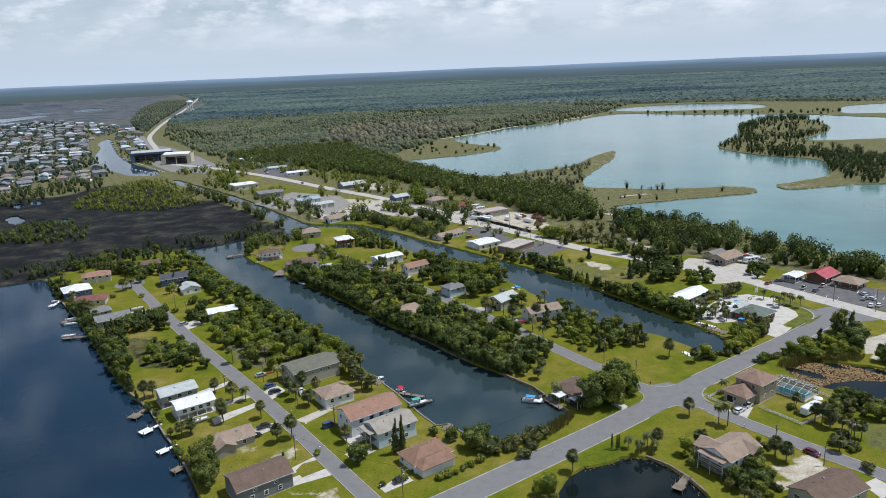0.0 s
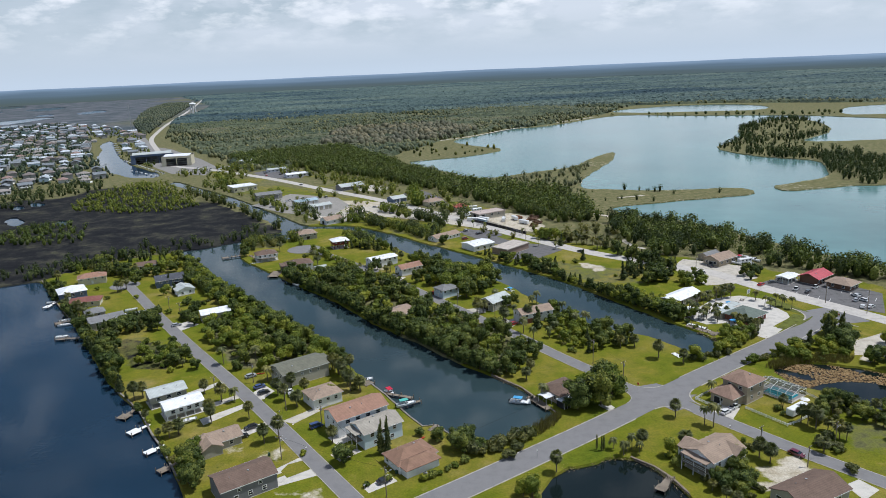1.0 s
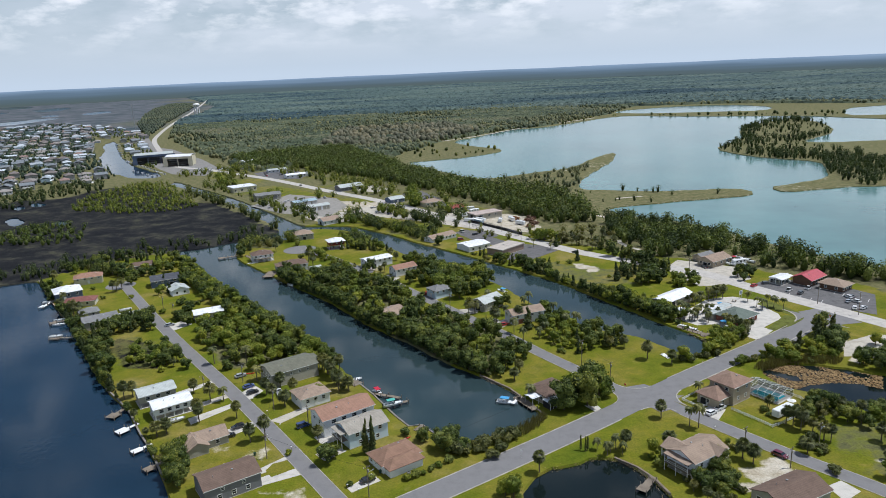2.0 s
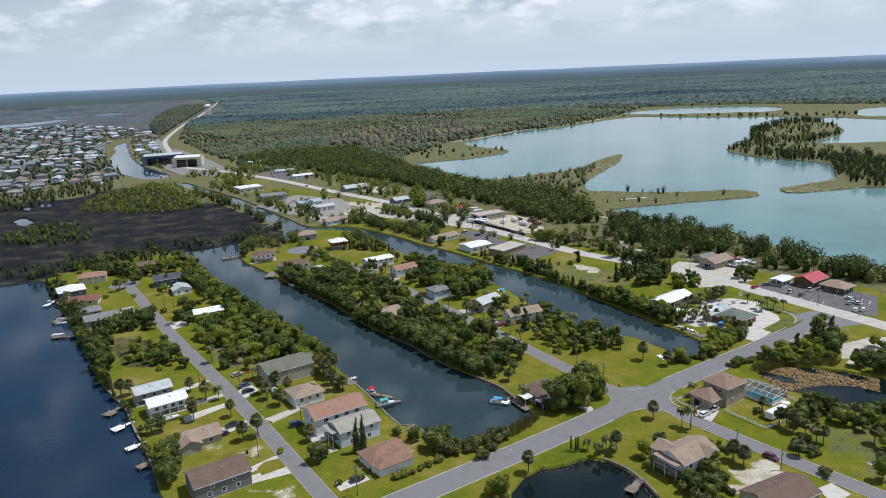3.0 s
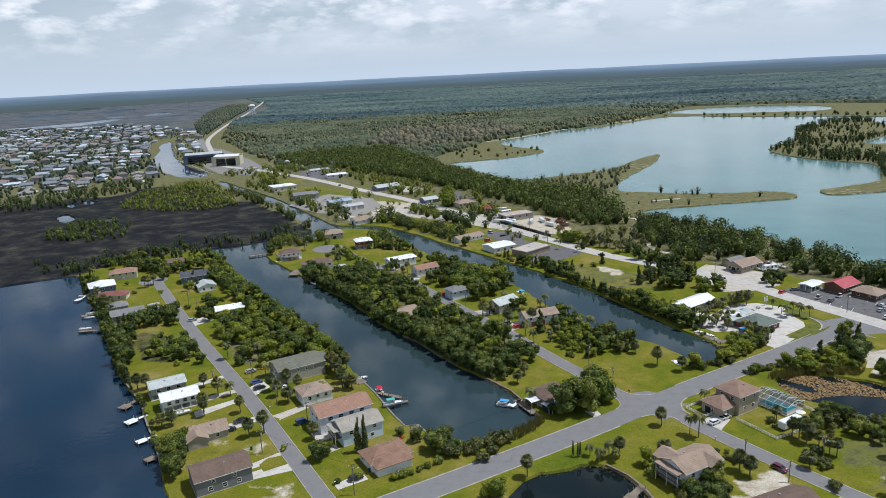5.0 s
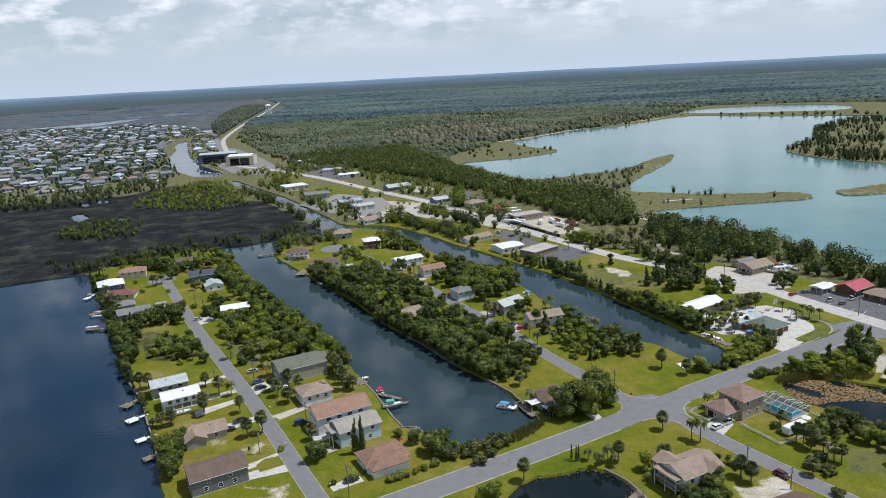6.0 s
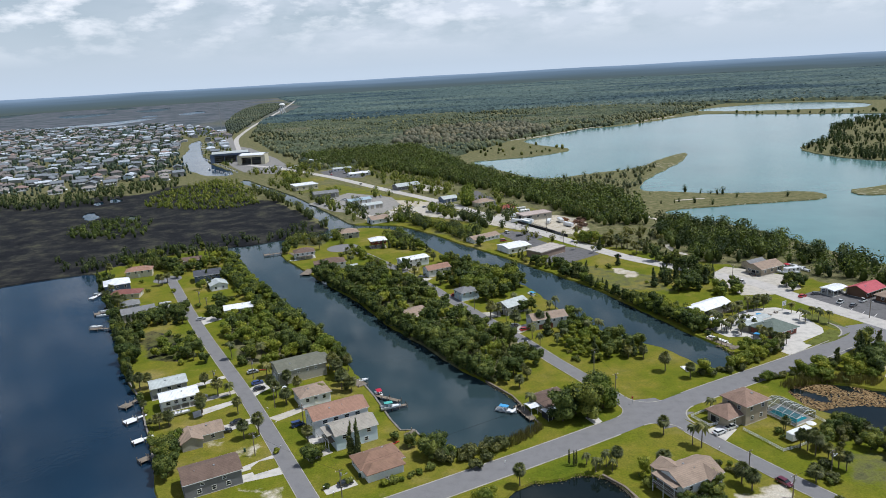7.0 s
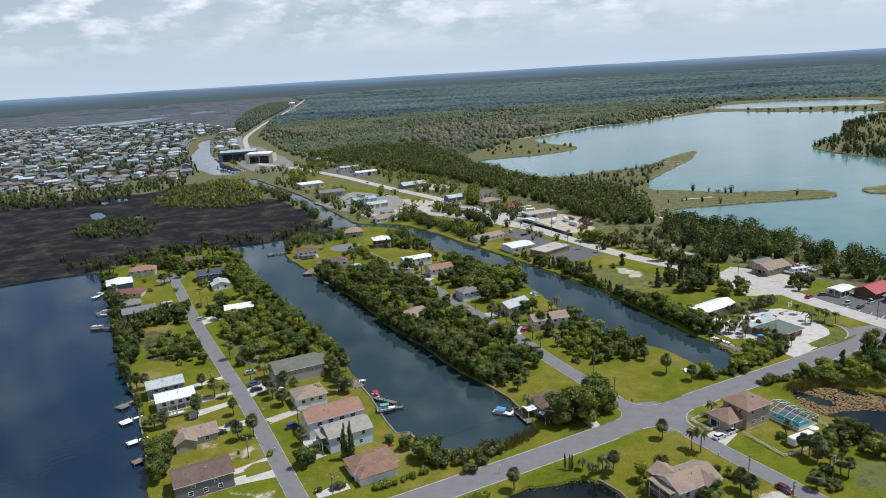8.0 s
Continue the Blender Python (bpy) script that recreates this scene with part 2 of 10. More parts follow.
# distant foliage with haze mixed into its greens: bluer, less contrast
FAR_LEAF = leaf_material("hazed_woodland_leaves", (0.050, 0.070, 0.045), (0.084, 0.106, 0.062), (0.135, 0.148, 0.088), 0.6, 0.3, 0.006)
GREY_LEAF = leaf_material("bare_swamp_woods", (0.058, 0.068, 0.052), (0.092, 0.102, 0.08), (0.15, 0.152, 0.125), 0.6, 0.3, 0.01)
REED = leaf_material("dry_reeds", (0.10, 0.085, 0.03), (0.19, 0.16, 0.06), (0.27, 0.23, 0.10))


# ---- mesh helpers ----
def mesh_object(name, verts, faces, material, parent=None, label="", smooth=False):
    me = bpy.data.meshes.new(name)
    me.from_pydata(verts, [], faces)
    me.materials.append(material)
    if smooth:
        me.polygons.foreach_set("use_smooth", [True] * len(me.polygons))
    me.update()
    ob = new(name, me)
    if parent:
        ob.parent = parent
    return tagged(ob, label)


def part(name, bm, material, parent=None, label=""):
    me = bpy.data.meshes.new(name)
    bmesh.ops.recalc_face_normals(bm, faces=bm.faces[:])
    bm.to_mesh(me)
    bm.free()
    me.materials.append(material)
    ob = new(name, me)
    if parent:
        ob.parent = parent
    return tagged(ob, label)


def box(bm, cx, cy, cz, sx, sy, sz, rot=0.0, bevel=0.0):
    m = Matrix.Translation((cx, cy, cz)) @ Matrix.Rotation(rot, 4, 'Z') @ Matrix.Diagonal((sx, sy, sz, 1))
    r = bmesh.ops.create_cube(bm, size=1.0, matrix=m)
    if bevel:
        es = list({e for v in r["verts"] for e in v.link_edges})
        bmesh.ops.bevel(bm, geom=es, offset=bevel, segments=1, affect='EDGES')


def rod(bm, a, b, r1, r2=None, seg=6):
    a, b = Vector(a), Vector(b)
    d = b - a
    m = Matrix.Translation((a + b) / 2) @ d.to_track_quat('Z', 'Y').to_matrix().to_4x4()
    bmesh.ops.create_cone(bm, cap_ends=True, segments=seg, radius1=r1, radius2=r1 if r2 is None else r2, depth=d.length, matrix=m)


def empty(name, x, y, z=0.0, rot=0.0):
    ob = new(name)
    ob.matrix_world = pose(x, y, z, 0, 0, rot)
    return ob


def inside(poly, x, y):
    """Which of the points lie in the polygon (numpy arrays)."""
    px, py = np.array([p[0] for p in poly]), np.array([p[1] for p in poly])
    res = np.zeros(x.shape, bool)
    j = len(px) - 1
    for i in range(len(px)):
        cross = ((py[i] > y) != (py[j] > y)) & (x < (px[j] - px[i]) * (y - py[i]) / (py[j] - py[i] + 1e-12) + px[i])
        res ^= cross
        j = i
    return res


def edge_distance(poly, x, y, closed=True):
    """Distance of the points to the polygon's border or to a polyline."""
    best = np.full(x.shape, 1e9)
    n = len(poly)
    for i in range(n if closed else n - 1):
        ax, ay = poly[i]
        bx, by = poly[(i + 1) % n]
        dx, dy = bx - ax, by - ay
        k = np.clip(((x - ax) * dx + (y - ay) * dy) / (dx * dx + dy * dy + 1e-9), 0, 1)
        best = np.minimum(best, np.hypot(x - ax - k * dx, y - ay - k * dy))
    return best


def smooth_line(pts, closed=False, rounds=2):
    """Chaikin's corner cutting."""
    for _ in range(rounds):
        out = []
        n = len(pts)
        for i in range(n if closed else n - 1):
            a, b = pts[i], pts[(i + 1) % n]
            out += [(a[0] * .75 + b[0] * .25, a[1] * .75 + b[1] * .25), (a[0] * .25 + b[0] * .75, a[1] * .25 + b[1] * .75)]
        pts = out if closed else [pts[0], *out, pts[-1]]
    return pts


def wobble(pts, step, amount, seed):
    """Breaks a closed shoreline into short, uneven stretches."""
    rng = random.Random(seed)
    out = []
    for i, a in enumerate(pts):
        b = pts[(i + 1) % len(pts)]
        n = max(1, int(math.dist(a, b) / step))
        for k in range(n):
            f = k / n
            out.append((a[0] + (b[0] - a[0]) * f + rng.uniform(-amount, amount), a[1] + (b[1] - a[1]) * f + rng.uniform(-amount, amount)))
    return out


# ---- the plan: shores, roads, zones ----
WATER_Z = -0.7
bay = [(-73.4, 161.5), (-83.6, 178.2), (-95.3, 196.4), (-103.1, 206.9), (-113.7, 222.9), (-123.5, 234.2), (-131.7, 243.0), (-139.1, 252.8), (-150.0, 267.6), (-163.7, 287.5), (-176.6, 306.2), (-192.7, 327.4), (-211.7, 351.6), (-233.7, 381.5), (-246.4, 398.9), (-257.3, 395.3), (-272.7, 386.5)] + [(-298.9, 367.2), (-402.6, 356.2), (-732, 366), (-732, 24.4), (-73.2, 24.4), (-58.6, 109.8)]
canals = ([(20.6, 202.2), (13.2, 196.8), (2.7, 193.0), (-4.3, 198.4), (-9.8, 206.0), (-14.0, 205.4), (-19.0, 213.0), (-28.2, 229.7), (-34.5, 239.5), (-42.7, 252.8), (-51.8, 267.6), (-70.3, 291.3), (-92.6, 319.4), (-109.9, 342.6), (-129.6, 369.1), (-149.9, 399.5), (-168.3, 427.4), (-184.0, 447.9), (-189.5, 454.6)]
          + [(-188.5, 459.1), (-170.7, 464.7), (-155.4, 479.1), (-137.1, 486.9), (-125.6, 507.0), (-142.3, 537.5), (-169.0, 582.6), (-197.6, 626.7), (-236.9, 678.9), (-276.7, 731.6), (-315.7, 774.9), (-315.6, 799.7)]
          + [(-277.4, 750.4), (-220.7, 682.0), (-182.6, 629.4), (-155.6, 587.6), (-132.4, 553.2), (-114.1, 524.8), (-98.6, 522.4), (-76.1, 518.9), (-56.2, 498.5), (-37.7, 478.0), (-20.3, 454.2), (-4.6, 437.0), (10.0, 418.3), (23.4, 401.0)]
          + [(38.8, 382.5), (52.6, 363.5), (64.9, 344.3), (75.4, 323.6), (85.1, 306.6), (93.6, 289.8), (101.1, 278.6), (104.9, 268.3), (104.0, 260.7), (93.6, 253.0), (88.0, 260.0), (80.1, 273.7), (71.9, 279.3)]
          + [(61.3, 286.7), (49.0, 306.4), (37.5, 325.2), (27.7, 351.7), (16.1, 370.4), (0.1, 389.1), (-17.3, 405.8), (-33.7, 434.9), (-52.1, 464.9), (-73.1, 499.2), (-87.4, 508.9), (-105.5, 513.6), (-108.0, 489.8), (-114.8, 480.3)]
          + [(-135.1, 479.7), (-144.9, 474.3), (-143.4, 450.3), (-134.3, 427.5), (-118.5, 408.5), (-102.6, 388.5), (-81.5, 362.3), (-59.3, 335.4), (-40.4, 305.8), (-28.0, 290.4), (-15.5, 276.3), (-1.4, 255.9), (10.8, 243.0), (20.9, 230.9), (27.1, 218.4), (30.3, 210.9), (29.0, 205.6)])
pond_near = [(25.9, 178.1), (35.8, 179.9), (41.2, 183.7), (47.6, 182.5), (53.0, 177.0), (56.3, 170.7), (58.3, 163.6)] + [(61.6, 148.8), (56.1, 131.8), (36.6, 124.4), (19.5, 136.6), (17.1, 163.5)]
pond_lily = [(113.3, 240.4), (127.3, 244.7), (141.3, 239.9), (154.3, 231.5)] + [(170.8, 224.5), (178.1, 209.8), (161, 202.5)] + [(139.6, 204.8), (132.6, 204.0), (129.6, 215.8), (119.4, 221.7), (114.1, 227.2)]
lake = ([(-60.5, 881.1), (-15.3, 798.5), (22.2, 729.9), (45.3, 720.4), (76.4, 744.2), (108.2, 761.0), (138.4, 779.3), (167.9, 839.4), (191.8, 876.2), (212.7, 899.1), (186.9, 813.1), (158.7, 756.1), (136.3, 705.7), (118.5, 657.5), (122.5, 631.5), (141.9, 627.4), (172.9, 612.0)]
        + [(211.0, 609.6), (250.5, 612.7), (258.8, 585.6), (238.3, 574.0), (197.5, 566.8), (159.0, 557.1), (130.8, 550.5), (122.3, 538.4), (132.3, 517.4), (170.3, 480.3), (186.4, 441.3), (207.3, 395.4), (226.0, 362.0)]
        + [(280.6, 319.6), (402.6, 280.6), (561.2, 366), (561.2, 512.4), (463.6, 573.4)]
        + [(357.2, 600.8), (311.6, 590.9), (280.8, 583.7), (276.9, 607.0), (308.2, 623.9), (347.1, 643.6), (373.5, 694.3), (395.1, 751.3), (358.0, 786.3), (339.6, 833.8), (333.1, 888.7), (375.3, 946.6), (417.0, 1006.4), (452.5, 1118.7), (535.1, 1224.1), (618.6, 1284.0)]
        + [(609.3, 1159.6), (561.5, 1038.2), (503.0, 970.4), (460.6, 935.0), (478.7, 907.0)] + [(555.1, 908.9), (780.8, 854), (854, 1012.6)]
        + [(704.3, 1232.3), (672.6, 1294.9), (600.5, 1355.8), (466.7, 1423.8), (378.7, 1514.4), (311.0, 1469.5), (252.5, 1393.9), (176.8, 1311.0), (102.8, 1285.8), (48.5, 1180.0), (0.2, 1124.8), (27.4, 1039.9), (84.7, 975.6), (25.3, 911.9), (-18.2, 896.3)])
lake_upper = [(351.5, 1609.0), (420.5, 1689.6), (567.9, 1746.1), (683.6, 1702.0), (713.8, 1579.8), (652.9, 1478.7), (551.9, 1511.1), (441.1, 1529.2)]
lake_east = [(751.4, 1390.0), (848.4, 1494.5)] + [(1049.2, 1500.6), (1012.6, 1232.2)] + [(727.8, 1275.1), (727.2, 1306.0)]
town_canal = [(-548.6, 1086.4), (-575.8, 1172.6), (-657.6, 1331.7), (-675.6, 1427.1), (-566.6, 1203.5), (-473.5, 1022.1), (-393.2, 910.3), (-347.0, 852.6), (-357.8, 827.5), (-392.5, 845.3), (-456.5, 922.1)]
town_creek = [(-1538.1, 2264.7), (-1481.1, 2356.8), (-1463.8, 2570.3), (-1352.4, 2502.2), (-1343.1, 2356.9), (-1327.2, 2110.2)] + [(-1805.6, 2074)]
marsh_pool = [(-390.3, 595.9), (-390.8, 610.9), (-367.8, 592.2), (-359.7, 572.1), (-366.1, 566.4)]
pool_b = [(-418.8, 680.5), (-413.7, 692.0), (-395.0, 675.9), (-393.0, 660.5), (-403.3, 662.4)]
pool_c = [(-421.8, 657.1), (-423.8, 675.3), (-406.5, 660.1), (-403.7, 642.5)]
pool_d = [(-339.1, 578.0), (-336.7, 591.8), (-320.4, 574.9), (-319.8, 561.3)]
pool_e = [(-391.5, 596.2), (-391.7, 614.7), (-368.2, 593.2), (-365.0, 573.0)]
creek_far = [(-2932.5, 4683.2), (-2810.3, 4807.9), (-2682.0, 4938.8), (-2479.3, 4239.8)]
creek_mid = [(-1479.3, 2848.4), (-1442.6, 3018.7), (-1322.5, 2815.0), (-1338.0, 2616.9)]
creek_a = [(-2580.1, 4010.9), (-2540.8, 4224.7), (-2280.2, 3954.5), (-2214.0, 3628.7)]
creek_b = [(-1582.9, 2740.2), (-1565.5, 2833.1), (-1471.2, 2702.5), (-1463.8, 2570.3)]
creek_c = [(-2338.0, 3262.6), (-2128.5, 3318.7), (-2026.5, 3328.0), (-1935.2, 3020.2), (-1978.6, 2839.8)]
creek_d = [(-2040.9, 3428.4), (-2001.3, 3638.5), (-1871.0, 3578.5), (-1731.6, 3102.8)]
sea_inlet = [(-2748.6, 3300.2), (-2746.7, 3545.7), (-3107.4, 4385.3), (-4421.2, 6530.1), (-6910.2, 9591.7)] + [(-4758, 4026), (-3782, 2806)]
SHORES = [("bay", bay, 4, 0.5), ("canals", canals, 3.5, 0.45), ("pond_near", pond_near, 2.5, 0.3), ("pond_lily", pond_lily, 3, 0.5), ("lake", lake, 8, 1.2),
          ("lake_upper", lake_upper, 20, 3), ("lake_east", lake_east, 20, 3), ("town_canal", town_canal, 12, 2), ("town_creek", town_creek, 40, 8),
          ("marsh_pool", marsh_pool, 5, 1.5), ("creek_far", creek_far, 60, 20), ("creek_mid", creek_mid, 30, 8), ("sea_inlet", sea_inlet, 80, 30), ("pool_b", pool_b, 5, 1.5), ("pool_c", pool_c, 5, 1.5), ("pool_d", pool_d, 5, 1.5), ("pool_e", pool_e, 5, 1.5), ("creek_a", creek_a, 40, 10), ("creek_b", creek_b, 40, 8), ("creek_c", creek_c, 40, 8), ("creek_d", creek_d, 40, 8)]

road_west = [(-18.2, 148.0), (-27.9, 160.9), (-44.3, 184.3), (-62.1, 209.8), (-81.9, 237.1), (-101.0, 262.1), (-121.3, 288.8), (-147.5, 325.1), (-171.5, 359.7), (-187.8, 382.7)]
road_main = [(-73.2, 119.6), (-39, 144)] + [(-8.8, 164.9), (3.3, 173.3), (19.8, 185.0), (38.1, 198.1), (58.7, 213.5), (82.4, 231.9), (108.7, 250.5), (132.4, 267.2), (153.1, 283.5)] + [(162.3, 292.8)]
road_mid = [(64.2, 216.9), (58.6, 226.4), (52.2, 237.3), (42.6, 251.7), (34.9, 263.4), (24.4, 281.5), (12.4, 299.1), (-1.1, 319.7), (-13.1, 337.3), (-26.7, 358.8), (-41.6, 380.8), (-62.4, 408.5), (-81.0, 432.4), (-98.0, 450.9)]
road_county = [(225.7, 217.2), (195.2, 261.1)] + [(166.7, 307.9), (149.3, 334.9), (138.6, 360.6), (117.0, 379.4), (98.6, 395.9), (81.7, 412.2), (67.1, 430.7), (33.8, 478.5), (-7.7, 542.1), (-60.8, 618.8), (-125.6, 690.8), (-183.3, 763.4), (-229.1, 813.1), (-311.1, 893.5)]
road_far = [(-311.1, 893.5), (-373.7, 938.5), (-413.6, 1018.0), (-481.5, 1167.5), (-569.3, 1354.4), (-614.4, 1480.1), (-734.4, 1871.9), (-884.4, 2434.2), (-1071.1, 3073.7), (-1300.6, 3850.1)]
road_east = [(69.6, 220.8), (76.2, 209.6), (83.8, 199.2), (91.9, 188.7), (99.3, 179.2), (109.2, 167.7), (114.5, 161.2)] + [(129.3, 141.5), (146.4, 119.6)]

# zones of ground cover
marsh_zone = [(-257.1, 363.5), (-248.1, 380.7), (-246.7, 401.4), (-232.3, 428.2), (-214.5, 455.1), (-190.0, 455.1), (-168.4, 458.5), (-152.1, 469.1), (-134.6, 478.4), (-122.5, 503.5), (-139.0, 525.5), (-165.7, 571.4), (-206.6, 621.9), (-266.8, 697.5), (-331.6, 766.2), (-379.3, 757.6), (-390.4, 706.4), (-429.4, 721.2), (-436.9, 683.3), (-473.1, 684.1)] + [(-756.4, 683.2), (-780.8, 366)]
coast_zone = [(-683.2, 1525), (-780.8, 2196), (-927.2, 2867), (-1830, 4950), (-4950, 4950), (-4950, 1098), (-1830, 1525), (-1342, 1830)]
sand_lots = [[(13.0, 518.9), (24.9, 538.0), (36.9, 543.3), (59.2, 528.5), (66.6, 496.2), (60.8, 478.9), (50.7, 474.6), (25.2, 502.5)], [(76.6, 165.4), (82.9, 173.5), (87.8, 177.5), (92.7, 178.3), (95.2, 174.0), (86.5, 164.6)],
             [(156.0, 261.4), (172.3, 264.5), (162.9, 247.2), (151.3, 243.8)], [(-115.2, 635.3), (-65.1, 611.4), (-16.6, 541.4), (-58.6, 555.3), (-83.8, 569.0), (-112.4, 593.9)], [(74.9, 390.1), (88.9, 379.1), (78.1, 371.3), (70.0, 378.9)]]


def region_cover(x, y):
    """Lawn, sand and marsh shares of the ground at the points."""
    n = len(x)
    red, green, blue = np.zeros(n), np.zeros(n), np.zeros(n)
    settled = [(-36.6, 122), (-292.8, 402.6), (-183, 457.5), (-134.2, 500.2), (-73.2, 573.4), (-317.2, 927.2), (-353.8, 902.8), (-146.4, 719.8), (73.2, 439.2), (207.4, 329.4), (268.4, 183), (183, 73.2)]
    red[inside(settled, x, y)] = 0.9
    red[inside([(-262.0, 742.7), (-287.3, 866.4), (-190.0, 765.0), (-110.8, 671.1), (-48.4, 594.9), (1.5, 523.5), (44.6, 464.9), (32.0, 441.3), (-5.2, 458.8), (-48.6, 505.6), (-95.7, 531.0), (-147.5, 595.2), (-216.5, 686.9)], x, y)] = 0.55
    red[inside([(-236.1, 838.2), (-134.0, 735.9), (-51.8, 631.3), (5.6, 553.3), (51.9, 509.2), (37.4, 554.6), (-20.6, 630.8), (-98.6, 743.0), (-184.0, 853.5)], x, y)] = 0.5
    red[inside([(-158.2, 292.2), (-145.2, 298.4), (-125.5, 289.9), (-114.5, 258.1), (-127.7, 256.0), (-140.7, 265.4)], x, y)] = 0.5
    # half marsh tone darkens this dry lot in place of cloud shade
    blue[inside([(-158.2, 292.2), (-145.2, 298.4), (-125.5, 285.0), (-114.5, 258.1), (-127.7, 256.0), (-140.7, 265.4)], x, y)] = 0.5
    red[inside([(-163.3, 461.0), (-130.8, 528.3), (-116.9, 516.1), (-116.3, 454.8), (-144.7, 458.5)], x, y)] = 0.4
    red[inside([(-98.1, 397.5), (-35.7, 357.7), (7.3, 294.4), (31.0, 272.7), (11.9, 243.0), (-8.6, 263.2), (-44.2, 313.5)], x, y)] = 0.1
    red[inside([(-114.9, 296.2), (-101.9, 322.3), (-58.5, 278.7), (-75.8, 261.5), (-91.6, 259.6)], x, y)] = 0.1
    for lot in sand_lots:
        green[inside(lot, x, y)] = 0.95
    for patch in ([(-68.4, 192.5), (-64.9, 195.9), (-54.3, 193.7), (-54.4, 187.7), (-62.5, 185.7)], [(-52.6, 170.5), (-45.6, 174.6), (-39.8, 171.0), (-39.5, 163.5), (-49.0, 163.7)], [(113.3, 175.9), (124.6, 179.9), (120.5, 170.1)], [(-58.5, 405.5), (-42.2, 414.0), (-36.9, 396.8), (-48.1, 380.4)], [(-81.9, 194.7), (-80.8, 198.9), (-66.2, 197.0), (-67.8, 190.8)]):
        green[inside(patch, x, y)] = 0.5
    for patch in ([(110.8, 198.2), (135.4, 197.2), (123.5, 162.2), (115.1, 162.4)], [(-52.9, 506.3), (-5.4, 463.7), (-12.6, 453.5), (-46.6, 486.8)], [(40.5, 406.7), (91.5, 376.6), (100.4, 349.2), (74.0, 346.9), (47.7, 375.7)], [(-248.0, 787.3), (-207.8, 737.9), (-193.1, 666.1), (-250.4, 718.1)], [(-129.5, 489.9), (-120.3, 503.2), (-128.7, 519.9), (-152.6, 542.3)]):
        red[inside(patch, x, y)] = np.minimum(red[inside(patch, x, y)], 0.45)
    blue[inside(marsh_zone, x, y)] = 1.0
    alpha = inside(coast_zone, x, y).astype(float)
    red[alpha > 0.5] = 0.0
    red[blue > 0.5] = 0.0
    shore = edge_distance(lake, x, y)
    green[(shore < 3.0)] = np.maximum(green[(shore < 3.0)], 0.38)
    return red, green, blue, alpha


def build_ground():
    from mathutils.geometry import delaunay_2d_cdt
    rng = random.Random(3)
    rings = [wobble(smooth_line(p, True, 1), step, amount, i) for i, (_, p, step, amount) in enumerate(SHORES)]
    pts, edges = [], []
    for ring in rings:
        s = len(pts)
        pts += ring
        edges += [(s + i, s + (i + 1) % len(ring)) for i in range(len(ring))]
    shore_count = len(pts)
    for x0, x1, y0, y1, st, hole in ((-305, 256, 117, 634, 6.0, None), (-850, 980, -240, 1830, 32.0, (-305, 256, 117, 634)),
                                     (-4950, 4950, -4950, 4950, 330.0, (-850, 980, -240, 1830))):
        for i in range(int((x1 - x0) / st) + 1):
            for j in range(int((y1 - y0) / st) + 1):
                x, y = x0 + i * st + rng.uniform(-.3, .3) * st, y0 + j * st + rng.uniform(-.3, .3) * st
                if hole and hole[0] < x < hole[1] and hole[2] < y < hole[3]:
                    continue
                pts.append((x, y))
    v, e, f, ov, oe, of = delaunay_2d_cdt([Vector(p) for p in pts], edges, [], 0, 0.001)
    xs, ys = np.array([p.x for p in v]), np.array([p.y for p in v])
    tri = np.array([list(t) for t in f])
    cx, cy = xs[tri].mean(1), ys[tri].mean(1)
    wet = np.zeros(len(tri), bool)
    for ring in rings:
        wet |= inside(ring, cx, cy)
    land = tri[~wet]
    verts = [(a, b, 0.0) for a, b in zip(xs, ys)]
    # the bank: each shore edge of the land goes down and out under the water
    count = {}
    for t in land:
        for k in range(3):
            a, b = int(t[k]), int(t[(k + 1) % 3])
            count[(a, b)] = 1
    rim = [(a, b) for a, b in count if (b, a) not in count]
    normal = {}
    for a, b in rim:
        d = Vector((ys[b] - ys[a], xs[a] - xs[b]))
        if d.length > 0:
            d.normalize()
        for k in (a, b):
            normal[k] = normal.get(k, Vector((0, 0))) + d
    low = {}
    for k, d in normal.items():
        d = d.normalized() if d.length > 1e-6 else d
        low[k] = len(verts)
        verts.append((xs[k] + d.x * 0.9, ys[k] + d.y * 0.9, -1.6))
    faces = [tuple(int(i) for i in t) for t in land] + [(b, a, low[a], low[b]) for a, b in rim]
    ob = mesh_object("ground", verts, faces, GROUND)
    me = ob.data
    x, y = np.array([p[0] for p in verts]), np.array([p[1] for p in verts])
    r, g, b, a = region_cover(x, y)
    at = me.color_attributes.new("cover", 'FLOAT_COLOR', 'POINT')
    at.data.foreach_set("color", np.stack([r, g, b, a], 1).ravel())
    tagged(ob, "flat coastal ground with lawns, scrub and dark marsh", "ground", kind="structure")
    return rings


RINGS = build_ground()


def water_sheet(name, outline, material, label):
    ob = mesh_object(name, [(x, y, WATER_Z) for x, y in outline], [tuple(range(len(outline)))], material)
    tagged(ob, label, "water", kind="structure")
    return ob


_split = [(-17.1, 148.8), (-43.2, 185.2), (-99.9, 263), (-146.4, 326), (-190.3, 386.7), (-190.9, 453.8), (-256.2, 610), (-335.5, 783.2), (-319.6, 841.8), (-373.3, 963.8), (-585.6, 1355.4), (-1073.6, 3074.4), (-2318, 4900)]
water_sheet("bay_water", [(-17.1, -4900), *_split, (-4900, 4900), (-4900, -4900)], BAY, "deep blue bay water with faint ripples")
